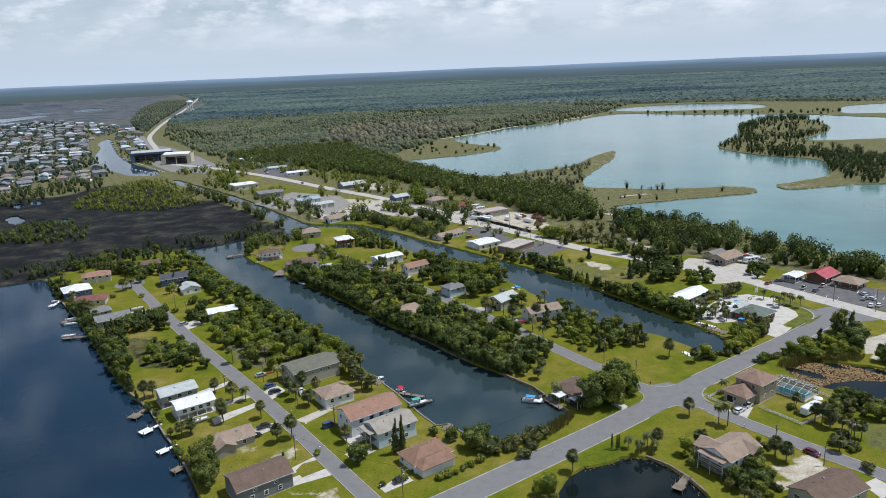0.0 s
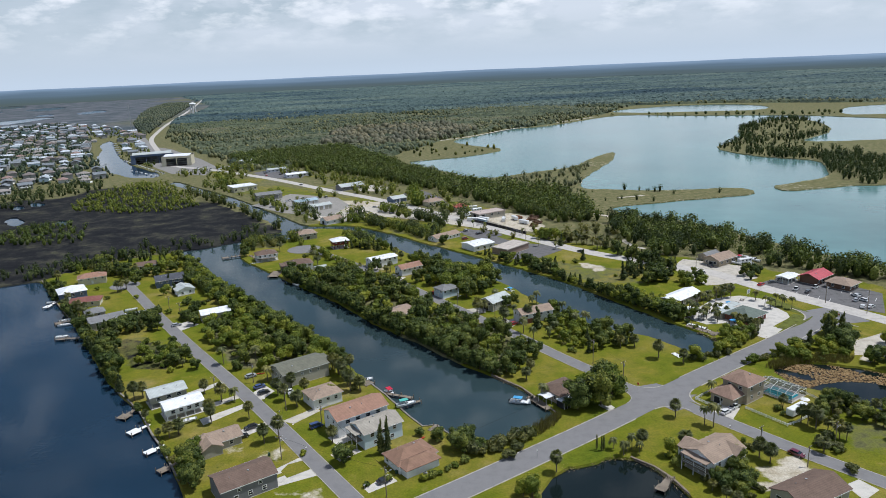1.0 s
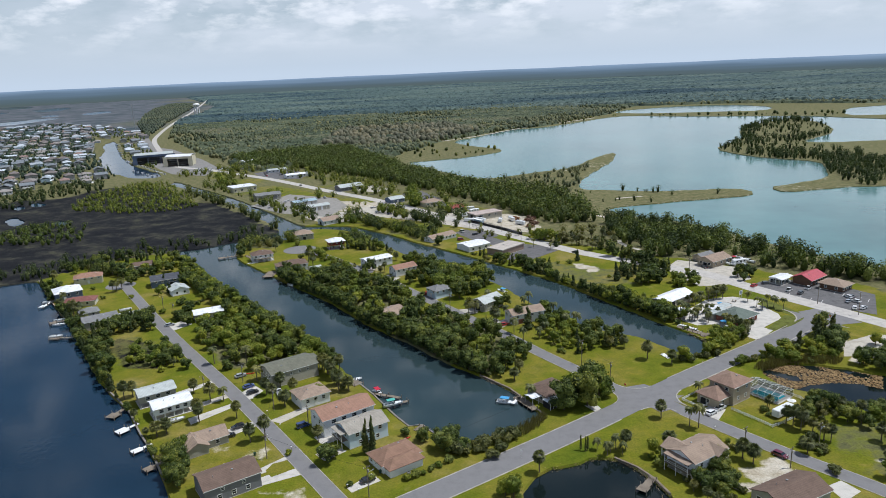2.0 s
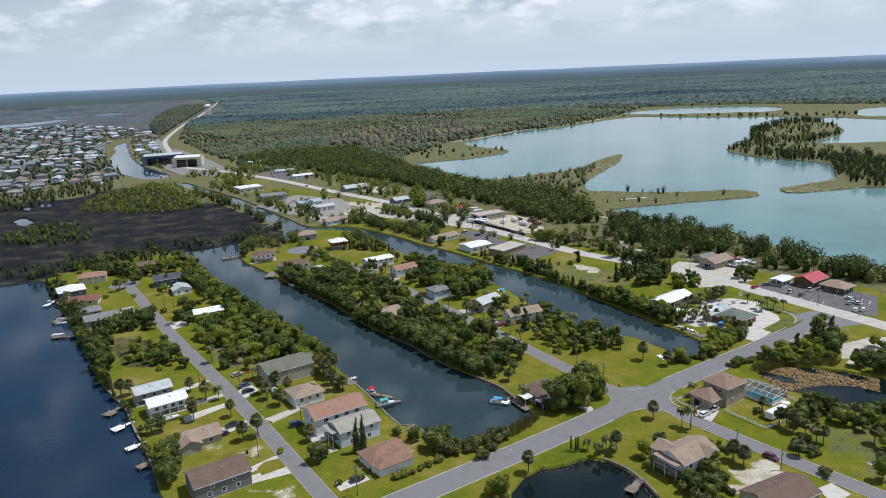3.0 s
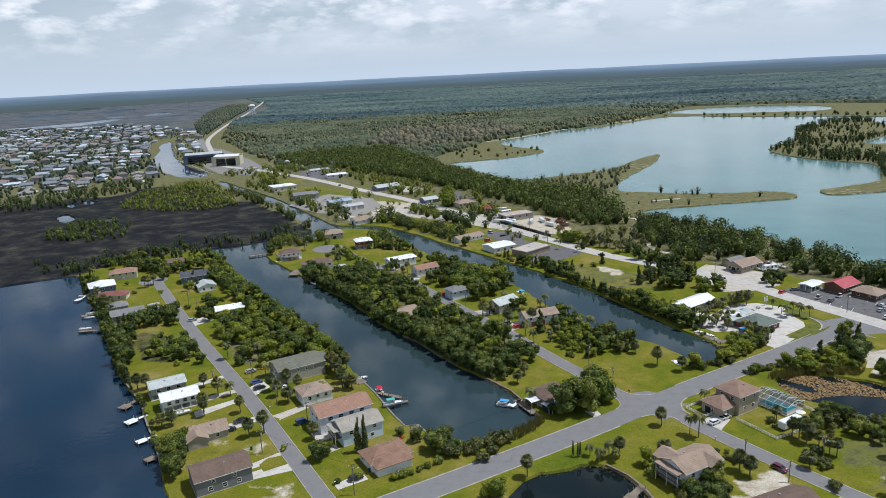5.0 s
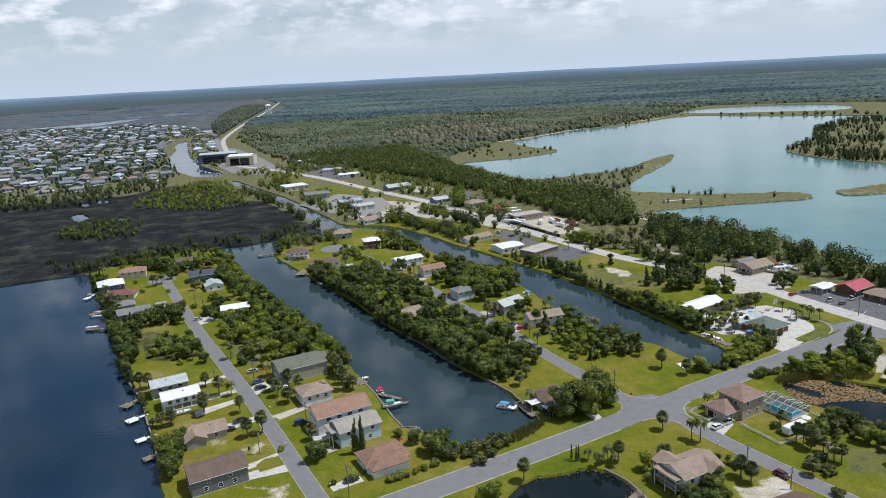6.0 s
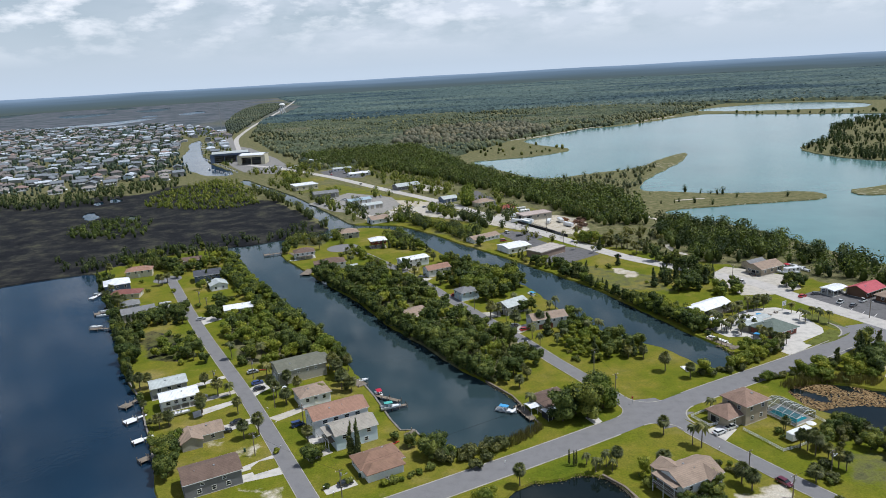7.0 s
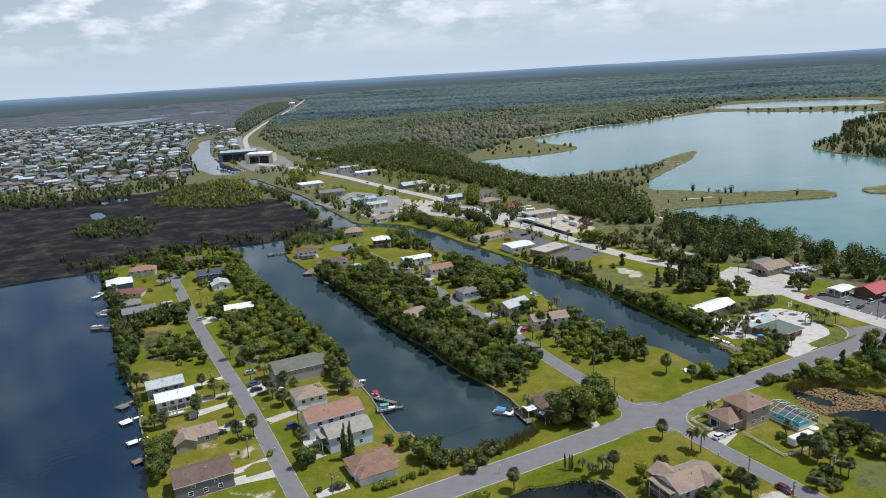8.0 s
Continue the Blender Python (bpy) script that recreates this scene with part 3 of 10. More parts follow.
_mid = [(4900, -4900), (4900, -244), (256.2, 244), (167.1, 307.4), (67.1, 430.7), (-60.8, 619.1), (-183, 763.7), (-319.6, 841.8), (-335.5, 783.2)]
water_sheet("canal_water", [(-17.1, -4900), *_mid, (-256.2, 610), (-190.9, 453.8), (-190.3, 386.7), (-146.4, 326), (-99.9, 263), (-43.2, 185.2), (-17.1, 148.8)], CANAL, "dark still canal water between the lots")
water_sheet("lake_water", [(4900, -244), (4900, 4900), (-2318, 4900), (-1073.6, 3074.4), (-585.6, 1355.4), (-373.3, 963.8), (-319.6, 841.8), (-183, 763.7), (-60.8, 619.1), (67.1, 430.7), (167.1, 307.4), (256.2, 244)], LAKE, "pale turquoise quarry lake water")


for _name, _o, _l in (("pond_water", pond_near, "dark still pond water"), ("lily_pond_water", pond_lily, "dark still pond water beside the lily mat")):
    _c = Vector((sum(p[0] for p in _o) / len(_o), sum(p[1] for p in _o) / len(_o)))
    _ob = water_sheet(_name, [tuple(_c + (Vector(p) - _c) * 1.06) for p in _o], POND, _l)
    _ob.location.z = 0.01


def road(name, line, width, material, label, z=0.06, edging=0.0):
    source = line
    line = smooth_line(line, False, 3)
    verts, faces = [], []
    n = len(line)
    for i, (x, y) in enumerate(line):
        a, b = Vector(line[max(0, i - 1)]), Vector(line[min(n - 1, i + 1)])
        d = (b - a).normalized()
        nx, ny = -d.y, d.x
        for s, h in ((-1.04, -0.05), (-1, z), (0, z + 0.05), (1, z), (1.04, -0.05)):
            verts.append((x + nx * s * width / 2, y + ny * s * width / 2, h))
    for i in range(n - 1):
        for k in range(4):
            faces.append((i * 5 + k, i * 5 + k + 1, i * 5 + k + 6, i * 5 + k + 5))
    ob = mesh_object(name, verts, faces, material)
    tagged(ob, label, "road", kind="structure")
    if edging:
        for s in (-1, 1):
            ev, ef = [], []
            for i, (x, y) in enumerate(line):
                a, b = Vector(line[max(0, i - 1)]), Vector(line[min(n - 1, i + 1)])
                d = (b - a).normalized()
                for q, h in ((width / 2 + 0.02, -0.05), (width / 2 + 0.02, z + 0.02), (width / 2 + edging, z + 0.03), (width / 2 + edging + 0.03, -0.05)):
                    ev.append((x - d.y * s * q, y + d.x * s * q, h))
            px, py = np.array([p[0] for p in line]), np.array([p[1] for p in line])
            px, py = px - np.gradient(py) / np.hypot(np.gradient(px), np.gradient(py)) * s * width / 2, py + np.gradient(px) / np.hypot(np.gradient(px), np.gradient(py)) * s * width / 2
            free = np.ones(n, bool)
            for other, half in ((road_main, 4.6), (road_west, 3.0), (road_mid, 3.6), (road_east, 3.6), (road_county, 5.2)):
                if other is not source:
                    free &= edge_distance(other, px, py, False) > half + 0.7
            for jx, jy, reach in ((64.0, 217.5, 13.0), (69.2, 221.6, 14.0), (162.3, 292.8, 19.0)):
                free &= np.hypot(px - jx, py - jy) > reach
            for i in range(n - 1):
                if not (free[i] and free[i + 1]):
                    continue
                for k in range(3):
                    ef.append((i * 4 + k, i * 4 + k + 1, i * 4 + k + 5, i * 4 + k + 4))
            tagged(mesh_object("road_edge", ev, ef, EDGING), "pale concrete ribbon edging of the road", "kerb", kind="structure")
    return ob


road("road_main", road_main, 8.6, ASPHALT, "worn grey asphalt road with pale shoulders", 0.06, 0.4)
road("road_west", road_west, 5.1, ASPHALT, "narrow grey residential lane on the western peninsula", 0.07, 0.22)
road("road_mid", road_mid, 5.5, ASPHALT, "narrow grey residential lane on the middle peninsula", 0.075, 0.28)
road("road_county", road_county, 9.4, PALE_ROAD, "wide sun-bleached county road", 0.08)
road("road_far", road_far, 8.5, PALE_ROAD, "pale far road running to the horizon", 0.08)
road("road_east", road_east, 5.5, ASPHALT, "grey side lane with pale shoulders", 0.065, 0.28)


def flare(corner, da, db, radius):
    """The rounded corner where a lane's kerb swings into the main road."""
    c, da, db = Vector(corner), Vector(da).normalized(), Vector(db).normalized()
    half = da.angle(db) / 2
    reach = radius / math.tan(half)
    mid = c + (da + db).normalized() * (radius / math.sin(half))
    a0, a1 = [math.atan2((c + d * reach - mid).y, (c + d * reach - mid).x) for d in (da, db)]
    turn = (a1 - a0 + math.pi) % (2 * math.pi) - math.pi
    arc = [(mid.x + radius * math.cos(a0 + turn * k / 12), mid.y + radius * math.sin(a0 + turn * k / 12)) for k in range(13)]
    back = c - (da + db).normalized() * 1.2
    verts = [(back.x, back.y, 0.09)] + [(x, y, 0.082) for x, y in arc]
    tagged(mesh_object("road_flare", verts, [(0, k + 1, k + 2) for k in range(12)], ASPHALT), "worn grey asphalt at the rounded junction corner", "road", kind="structure")
    inner = [(mid.x + (x - mid.x) * 0.955, mid.y + (y - mid.y) * 0.955) for x, y in arc]
    rim = [(x, y, 0.10) for x, y in arc] + [(x, y, 0.09) for x, y in inner] + [(x, y, -0.05) for x, y in inner]
    faces = [(k, k + 1, k + 14, k + 13) for k in range(12)] + [(k + 13, k + 14, k + 27, k + 26) for k in range(12)]
    tagged(mesh_object("road_edge", rim, faces, EDGING), "pale concrete ribbon edging of the junction", "kerb", kind="structure")


def flares(node, main_dir, lane_dir, half_main, half_lane, radii):
    """Both corners of a lane that meets the main road at node."""
    node, u, v = Vector(node), Vector(main_dir).normalized(), Vector(lane_dir).normalized()
    nu = Vector((-u.y, u.x))
    nu = nu if nu.dot(v) > 0 else -nu
    for side, radius in zip((1, -1), radii):
        nv = Vector((-v.y, v.x))
        nv = nv if nv.dot(u) * side > 0 else -nv
        # meeting of the main road's edge and the lane's edge
        base = node + nu * half_main
        k = (nv * half_lane).dot(nv) - (base - node).dot(nv)
        corner = base + u * (k / u.dot(nv))
        flare(corner, u * side, v, radius)


flares((64.0, 217.5), (0.79, 0.613), (-0.51, 0.86), 4.3, 2.7, (8.0, 6.5))
flares((69.2, 221.6), (0.79, 0.613), (0.56, -0.828), 4.3, 2.7, (9.0, 8.0))
flares((162.3, 292.8), (-0.53, 0.848), (-0.72, -0.694), 4.7, 4.3, (13.0, 9.0))


def slab(name, outline, material, label, z=0.05, category="pavement"):
    top = [(x, y, z) for x, y in outline]
    n = len(top)
    verts = top + [(x, y, -0.1) for x, y in outline]
    faces = [tuple(range(n))] + [(i, i + n, (i + 1) % n + n, (i + 1) % n) for i in range(n)]
    return tagged(mesh_object(name, verts, faces, material), label, category, kind="structure")


slab("pavement_red_shop", [(148.0, 335.1), (158.2, 343.5), (170.8, 347.0), (183.9, 339.0), (196.2, 326.0), (201.2, 317.0), (186.7, 290.6), (166.7, 307.9), (157.8, 322.6)], LOT, "dark asphalt car park with white bay lines", 0.045)
slab("pavement_trading_yard", [(118.5, 373.6), (130.7, 389.7), (142.6, 382.3), (159.4, 369.1), (155.9, 348.6), (140.3, 340.5), (126.2, 339.9), (122.2, 355.0)], SHELL, "pale shell yard in front of the tan store", 0.04)
slab("pavement_restaurant", [(101.8, 299.3), (114.6, 311.0), (121.0, 318.0), (127.7, 321.0), (136.0, 322.0), (147.2, 313.6), (143.3, 311.2), (146.4, 296.0), (145.0, 290.4), (133.2, 280.6), (135.7, 277.1), (125.0, 266.5), (121.1, 272.8), (114.2, 286.4), (106.8, 285.8), (102.6, 292.0)], CONCRETE, "pale concrete forecourt beside the boat canal", 0.042)
slab("pavement_white_shop", [(3.4, 482.4), (11.4, 490.2), (21.0, 474.0), (30.0, 461.0), (37.0, 450.0), (30.5, 441.0), (22.0, 444.0), (16.0, 456.0)], LOT, "dark asphalt parking strip beside the white shop", 0.04)
slab("pavement_roadside", [(41.0, 433.0), (47.5, 441.0), (56.5, 437.1), (66.9, 421.4), (58.0, 414.0), (46.6, 412.5), (44.5, 421.0)], LOT, "cracked dark asphalt apron beside the county road", 0.041)
slab("pavement_storage", [(-179.7, 619.6), (-156.1, 674.2), (-105.8, 642.2), (-88.6, 599.8), (-100.3, 555.6), (-143.6, 579.5)], paint("grey_gravel", (0.30, 0.285, 0.26), 0.95, 0.1, 0.15, 1.5), "grey asphalt yard round the storage sheds", 0.04)
slab("pavement_store_front", [(-86.2, 584.0), (-58.7, 599.4), (-7.4, 533.4), (26.8, 507.3), (18.2, 489.8), (-15.6, 520.1), (-57.8, 548.4)], SHELL, "pale gravel strip beside the county road", 0.04)
slab("pavement_canal_yard", [(-119.7, 558.9), (-106.3, 587.7), (-83.8, 569.0), (-58.1, 550.7), (-78.8, 536.7), (-94.9, 526.7)], SHELL, "pale gravel yard beside the canal", 0.038)
slab("pavement_depot_front", [(2.0, 521.0), (13.4, 536.0), (19.0, 545.0), (10.0, 556.0), (-2.0, 549.0), (-6.0, 535.0)], SHELL, "pale dusty forecourt before the depot", 0.039)
slab("pavement_yard_road", [(-112.0, 700.0), (-84.0, 716.0), (-60.0, 684.0), (-66.0, 668.0), (-84.0, 672.0)], SHELL, "pale gravel lot before the grey house", 0.039)
slab("pavement_corner_store", [(-45.6, 651.0), (-27.5, 662.9), (-10.1, 622.9), (-1.6, 578.5), (-23.5, 587.6)], LOT, "grey asphalt apron of the corner store", 0.041)
slab("pavement_marina", [(-343.2, 861.4), (-382.8, 918.7), (-427.1, 990.0), (-493.6, 1115.1), (-543.5, 1243.1), (-652.0, 1470.9), (-662.6, 1541.2), (-514.2, 1232.3), (-463.4, 1178.1), (-354.4, 1006.4), (-292.6, 893.7), (-294.1, 834.3)], paint("grey_boat_yard", (0.25, 0.24, 0.225), 0.9, 0.2, 0.16, 0.6), "pale worn yard round the boat hangars", 0.03)
slab("pavement_north_lot", [(-236.1, 838.2), (-209.3, 870.6), (-163.0, 818.9), (-167.1, 775.9), (-208.4, 786.1)], LOT, "grey asphalt lot of the boat yard", 0.04)
def ring(x, y, r, n=20):
    return [(x + r * math.cos(2 * math.pi * k / n), y + r * math.sin(2 * math.pi * k / n)) for k in range(n)]


slab("road_end_west", ring(-189.0, 381.5, 8.2), ASPHALT, "grey turning circle at the lane's end", 0.05, "road")
slab("road_end_mid", ring(-99.8, 449.8, 11.0), ASPHALT, "grey turning circle among the houses", 0.055, "road")

for _n, (_line, _w) in enumerate((([(99.0, 575.4), (104.5, 560.0), (107.6, 527.4), (113.9, 515.8), (119.3, 508.1)], 3.2), ([(109.0, 441.0), (108.4, 435.1), (111.1, 422.6), (116.0, 416.0)], 3.2),
                                  ([(140.0, 585.0), (150.4, 587.5), (163.5, 591.0)], 3.0), ([(-60.0, 1090.0), (40.0, 1175.0), (120.0, 1300.0), (230.0, 1400.0), (300.0, 1480.0)], 5.0))):
    road("sand_track", _line, _w, SHELL, "pale sandy track through the grass", 0.05)

# far distance closes the plain: a glowing ring with haze painted in
def backdrop():
    n, r = 96, 4900
    m, nt, bsdf = base_material("glowing_far_haze", 1.0, 0.0)
    tc = nt.nodes.new("ShaderNodeTexCoord")
    sep = nt.nodes.new("ShaderNodeSeparateXYZ")
    nt.links.new(tc.outputs["Object"], sep.inputs["Vector"])
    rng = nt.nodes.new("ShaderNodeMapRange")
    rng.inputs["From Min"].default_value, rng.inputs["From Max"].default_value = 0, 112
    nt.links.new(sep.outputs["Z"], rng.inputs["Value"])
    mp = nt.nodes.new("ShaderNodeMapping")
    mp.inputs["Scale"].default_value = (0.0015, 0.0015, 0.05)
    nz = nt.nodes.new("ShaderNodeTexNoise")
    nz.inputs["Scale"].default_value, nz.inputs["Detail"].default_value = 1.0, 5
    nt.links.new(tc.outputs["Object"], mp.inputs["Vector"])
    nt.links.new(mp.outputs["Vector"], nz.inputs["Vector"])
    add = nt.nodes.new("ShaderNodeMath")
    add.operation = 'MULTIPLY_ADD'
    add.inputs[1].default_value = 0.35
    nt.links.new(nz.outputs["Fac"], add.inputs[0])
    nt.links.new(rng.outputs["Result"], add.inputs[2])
    # glow colours turn paler and bluer upwards, as haze would make them
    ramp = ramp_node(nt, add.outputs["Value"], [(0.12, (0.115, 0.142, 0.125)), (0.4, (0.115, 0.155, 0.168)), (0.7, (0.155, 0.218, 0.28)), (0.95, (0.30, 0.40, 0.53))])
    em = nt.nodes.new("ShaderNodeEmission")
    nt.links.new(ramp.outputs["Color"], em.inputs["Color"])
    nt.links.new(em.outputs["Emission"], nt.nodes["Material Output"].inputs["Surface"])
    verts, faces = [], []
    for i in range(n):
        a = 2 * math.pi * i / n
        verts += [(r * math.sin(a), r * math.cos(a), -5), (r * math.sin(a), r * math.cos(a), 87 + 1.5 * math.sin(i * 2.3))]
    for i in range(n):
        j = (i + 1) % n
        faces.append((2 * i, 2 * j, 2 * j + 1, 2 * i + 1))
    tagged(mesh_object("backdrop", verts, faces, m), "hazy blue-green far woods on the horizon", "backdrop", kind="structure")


backdrop()


# ---- buildings ----
def gable_roof(bm, L, W, z, rise, over=0.5, thick=0.18):
    """Two slopes, ridge along x, with eaves and depth."""
    hl, hw = L / 2 + over, W / 2 + over
    drop = rise * over / (W / 2)
    low = []
    for dz in (0, thick):
        for sx in (-1, 1):
            low.append([bm.verts.new((sx * hl, -hw, z - drop + dz)), bm.verts.new((sx * hl, 0, z + rise + dz)), bm.verts.new((sx * hl, hw, z - drop + dz))])
    a, b, c, d = low                       # a,b: underside ends; c,d: top ends
    for k in (0, 1):
        bm.faces.new((c[k], d[k], d[k + 1], c[k + 1]))
        bm.faces.new((a[k], a[k + 1], b[k + 1], b[k]))
    for lo, hi in ((a, c), (b, d)):
        for k in (0, 1):
            bm.faces.new((lo[k], hi[k], hi[k + 1], lo[k + 1]))
    bm.faces.new((a[0], b[0], d[0], c[0]))
    bm.faces.new((a[2], c[2], d[2], b[2]))


def hip_roof(bm, L, W, z, rise, over=0.5, thick=0.18):
    hl, hw = L / 2 + over, W / 2 + over
    run = W / 2 + over
    drop = rise * over / (W / 2)
    rl = max(0.15, hl - run)
    rows = []
    for dz in (0, thick):
        e = [bm.verts.new((sx * hl, sy * hw, z - drop + dz)) for sx, sy in ((-1, -1), (1, -1), (1, 1), (-1, 1))]
        r = [bm.verts.new((-rl, 0, z + rise + dz)), bm.verts.new((rl, 0, z + rise + dz))]
        rows.append((e, r))
        bm.faces.new((e[0], e[1], r[1], r[0]))
        bm.faces.new((e[1], e[2], r[1]))
        bm.faces.new((e[2], e[3], r[0], r[1]))
        bm.faces.new((e[3], e[0], r[0]))
    for k in range(4):
        bm.faces.new((rows[0][0][k], rows[0][0][(k + 1) % 4], rows[1][0][(k + 1) % 4], rows[1][0][k]))


def flat_roof(bm, L, W, z, rise, over=0.3, thick=0.35):
    box(bm, 0, 0, z + thick / 2, L + 2 * over, W + 2 * over, thick)
    for s in (-1, 1):
        box(bm, 0, s * (W / 2 + over - 0.12), z + thick + 0.1, L + 2 * over, 0.24, 0.2)
        box(bm, s * (L / 2 + over - 0.12), 0, z + thick + 0.1, 0.24, W + 2 * over - 0.48, 0.2)


ROOFS = {"gable": gable_roof, "hip": hip_roof, "flat": flat_roof}
FACES = {"s": (0, -1, 0), "n": (0, 1, 180), "e": (1, 0, 90), "w": (-1, 0, -90)}


def on_wall(L, W, side, along, z):
    """Local pose of an opening: x along the wall, -y outward."""
    sx, sy, turn = FACES[side]
    if side in "sn":
        x, y = along * (1 if side == "s" else -1), sy * W / 2
    else:
        x, y = sx * L / 2, along * (1 if side == "e" else -1)
    return pose(x, y, z, 0, 0, turn)


def window(parent, m, w, h):
    bm = bmesh.new()
    for sx in (-1, 1):
        box(bm, sx * (w / 2 + 0.05), -0.03, 0, 0.12, 0.12, h + 0.22)
    for sz in (-1, 1):
        box(bm, 0, -0.03, sz * (h / 2 + 0.05), w, 0.12, 0.12)
    box(bm, 0, -0.025, 0, w, 0.08, 0.06)
    bmesh.ops.transform(bm, matrix=m, verts=bm.verts[:])
    frame_ob = part("window", bm, TRIM, parent, "white-framed sash window")
    bm = bmesh.new()
    box(bm, 0, 0.0, 0, w, 0.05, h)
    bmesh.ops.transform(bm, matrix=m, verts=bm.verts[:])
    part("pane", bm, GLASS, frame_ob)


def door(parent, m, w, h, material, name="door", label=""):
    bm = bmesh.new()
    box(bm, 0, -0.02, h / 2, w, 0.08, h)
    n = 4 if w > 2 else 2
    for k in range(n):
        box(bm, 0, -0.07, (k + 0.5) * h / n, w * 0.9, 0.04, h / n * 0.82)
    bmesh.ops.transform(bm, matrix=m, verts=bm.verts[:])
    ob = part(name, bm, material, parent, label)
    bm = bmesh.new()
    for sx in (-1, 1):
        box(bm, sx * (w / 2 + 0.06), -0.03, h / 2 + 0.06, 0.12, 0.14, h + 0.12)
    box(bm, 0, -0.03, h + 0.06, w, 0.14, 0.12)
    bmesh.ops.transform(bm, matrix=m, verts=bm.verts[:])
    part("door_frame", bm, TRIM, ob)


def house(label, x, y, L, W, angle, h, roof, rise, wall_mat, roof_mat, windows=(), doors=(), stilts=0.0, porch=None, extras=(), category="house", name="house", group="", over=0.5, vents=2):
    """A building with walls, roof, openings. windows: (side, along, z, w, h); doors: (side, along, w, h, material)."""
    top = empty(name, x, y, 0, angle)
    tagged(top, label, category, group)
    L, W = L - 1.6 * over, W - 1.6 * over
    bm = bmesh.new()
    box(bm, 0, 0, (h + stilts) / 2, L, W, h - stilts)
    if roof == "gable":
        for sx in (-1, 1):
            tri = [bm.verts.new((sx * (L / 2 - d), yy, zz)) for d in (0.0, 0.2) for yy, zz in ((-W / 2, h), (W / 2, h), (0, h + rise))]
            bm.faces.new(tri[:3])
            bm.faces.new(tri[3:])
            for a, b in ((0, 1), (1, 2), (2, 0)):
                bm.faces.new((tri[a], tri[b], tri[b + 3], tri[a + 3]))
    part("wall", bm, wall_mat, top)
    bm = bmesh.new()
    ROOFS[roof](bm, L, W, h, rise, over)
    r = part("roof", bm, roof_mat, top)
    rng = random.Random(int(x * 7 + y))
    for k in range(vents):
        px, py = rng.uniform(-L * .3, L * .3), rng.choice((-1, 1)) * W * rng.uniform(.12, .2)
        pz = h + (rise * (1 - abs(py) / (W / 2)) if roof != "flat" else 0.3)
        bm = bmesh.new()
        if k % 2:
            box(bm, px, py, pz + 0.25, 0.5, 0.5, 0.35)
        else:
            rod(bm, (px, py, pz), (px, py, pz + 0.6), 0.1)
        part("roof_vent", bm, METAL, r)
    if roof in ("gable", "hip") and over > 0.2:
        bm = bmesh.new()
        d = rise * over / (W / 2)
        for s in (-1, 1):
            box(bm, 0, s * (W / 2 + over + 0.02), h - d + 0.06, L + 2 * over, 0.05, 0.2)
        part("fascia", bm, TRIM, top)
    bm = bmesh.new()
    if stilts:
        for i in range(max(2, int(L / 3)) + 1):
            for j in (-1, 0, 1):
                box(bm, -L / 2 + 0.25 + i * (L - 0.5) / max(2, int(L / 3)), j * (W / 2 - 0.25), stilts / 2, 0.3, 0.3, stilts)
                part("stilt", bm, wall_mat, top)
                bm = bmesh.new()
        box(bm, 0, 0, 0.06, L + 0.6, W + 0.6, 0.12)
    else:
        box(bm, 0, 0, 0.09, L + 0.12, W + 0.12, 0.18)
    part("foundation", bm, CONCRETE, top)
    for side, along, z, w, hh in windows:
        reach = (L if side in "sn" else W) / 2 - w / 2 - 0.3
        along, z = max(-reach, min(reach, along)), min(z, h - hh / 2 - 0.25)
        window(top, on_wall(L, W, side, along, z), w, hh)
    for side, along, w, hh, mat in doors:
        reach = (L if side in "sn" else W) / 2 - w / 2 - 0.2
        along, hh = max(-reach, min(reach, along)), min(hh, h - 0.4)
        # panels in DARK paint the shade of an open doorway
        door(top, on_wall(L, W, side, along, 0.1), w, hh, mat, "garage_door" if w > 2 else "door")
    if porch:
        side, along, w, d, z, pm = porch
        m = on_wall(L, W, side, along, 0)
        bm = bmesh.new()
        box(bm, 0, -d / 2, z, w, d, 0.18)
        bmesh.ops.transform(bm, matrix=m, verts=bm.verts[:])
        deck = part("porch_deck", bm, WOOD, top)
        for sx in (-1, 0, 1):
            bm = bmesh.new()
            box(bm, sx * (w / 2 - 0.1), -d + 0.12, (z + h) / 2 if pm else (z + 1) / 2, 0.14, 0.14, h - z - 0.2 if pm else z + 1)
            if z > 1 and pm:
                box(bm, sx * (w / 2 - 0.1), -d + 0.12, z / 2, 0.18, 0.18, z)
            bmesh.ops.transform(bm, matrix=m, verts=bm.verts[:])
            part("post", bm, TRIM, deck)
        for zz in (z + 0.45, z + 0.95):
            bm = bmesh.new()
            box(bm, 0, -d + 0.12, zz, w, 0.07, 0.09)
            bmesh.ops.transform(bm, matrix=m, verts=bm.verts[:])
            part("rail", bm, TRIM, deck)
        if pm:
            bm = bmesh.new()
            box(bm, 0, -d / 2 - 0.1, h - 0.1, w + 0.5, d + 0.4, 0.16)
            bmesh.ops.transform(bm, matrix=m, verts=bm.verts[:])
            part("porch_roof", bm, pm, top)
    for ename, emat, elabel, boxes in extras:
        if ename.endswith("s"):
            for b in boxes:
                bm = bmesh.new()
                box(bm, *b)
                part(ename[:-1], bm, emat, top, elabel)
            continue
        bm = bmesh.new()
        for b in boxes:
            box(bm, *b)
        part(ename, bm, emat, top, elabel)
    return top


G = 35.0     # lots lie square to the lanes
def wins(side, n, span, z, w=1.1, h=1.2):
    return [(side, (k - (n - 1) / 2) * span / max(1, n - 1) if n > 1 else 0.0, z, w, h) for k in range(n)]


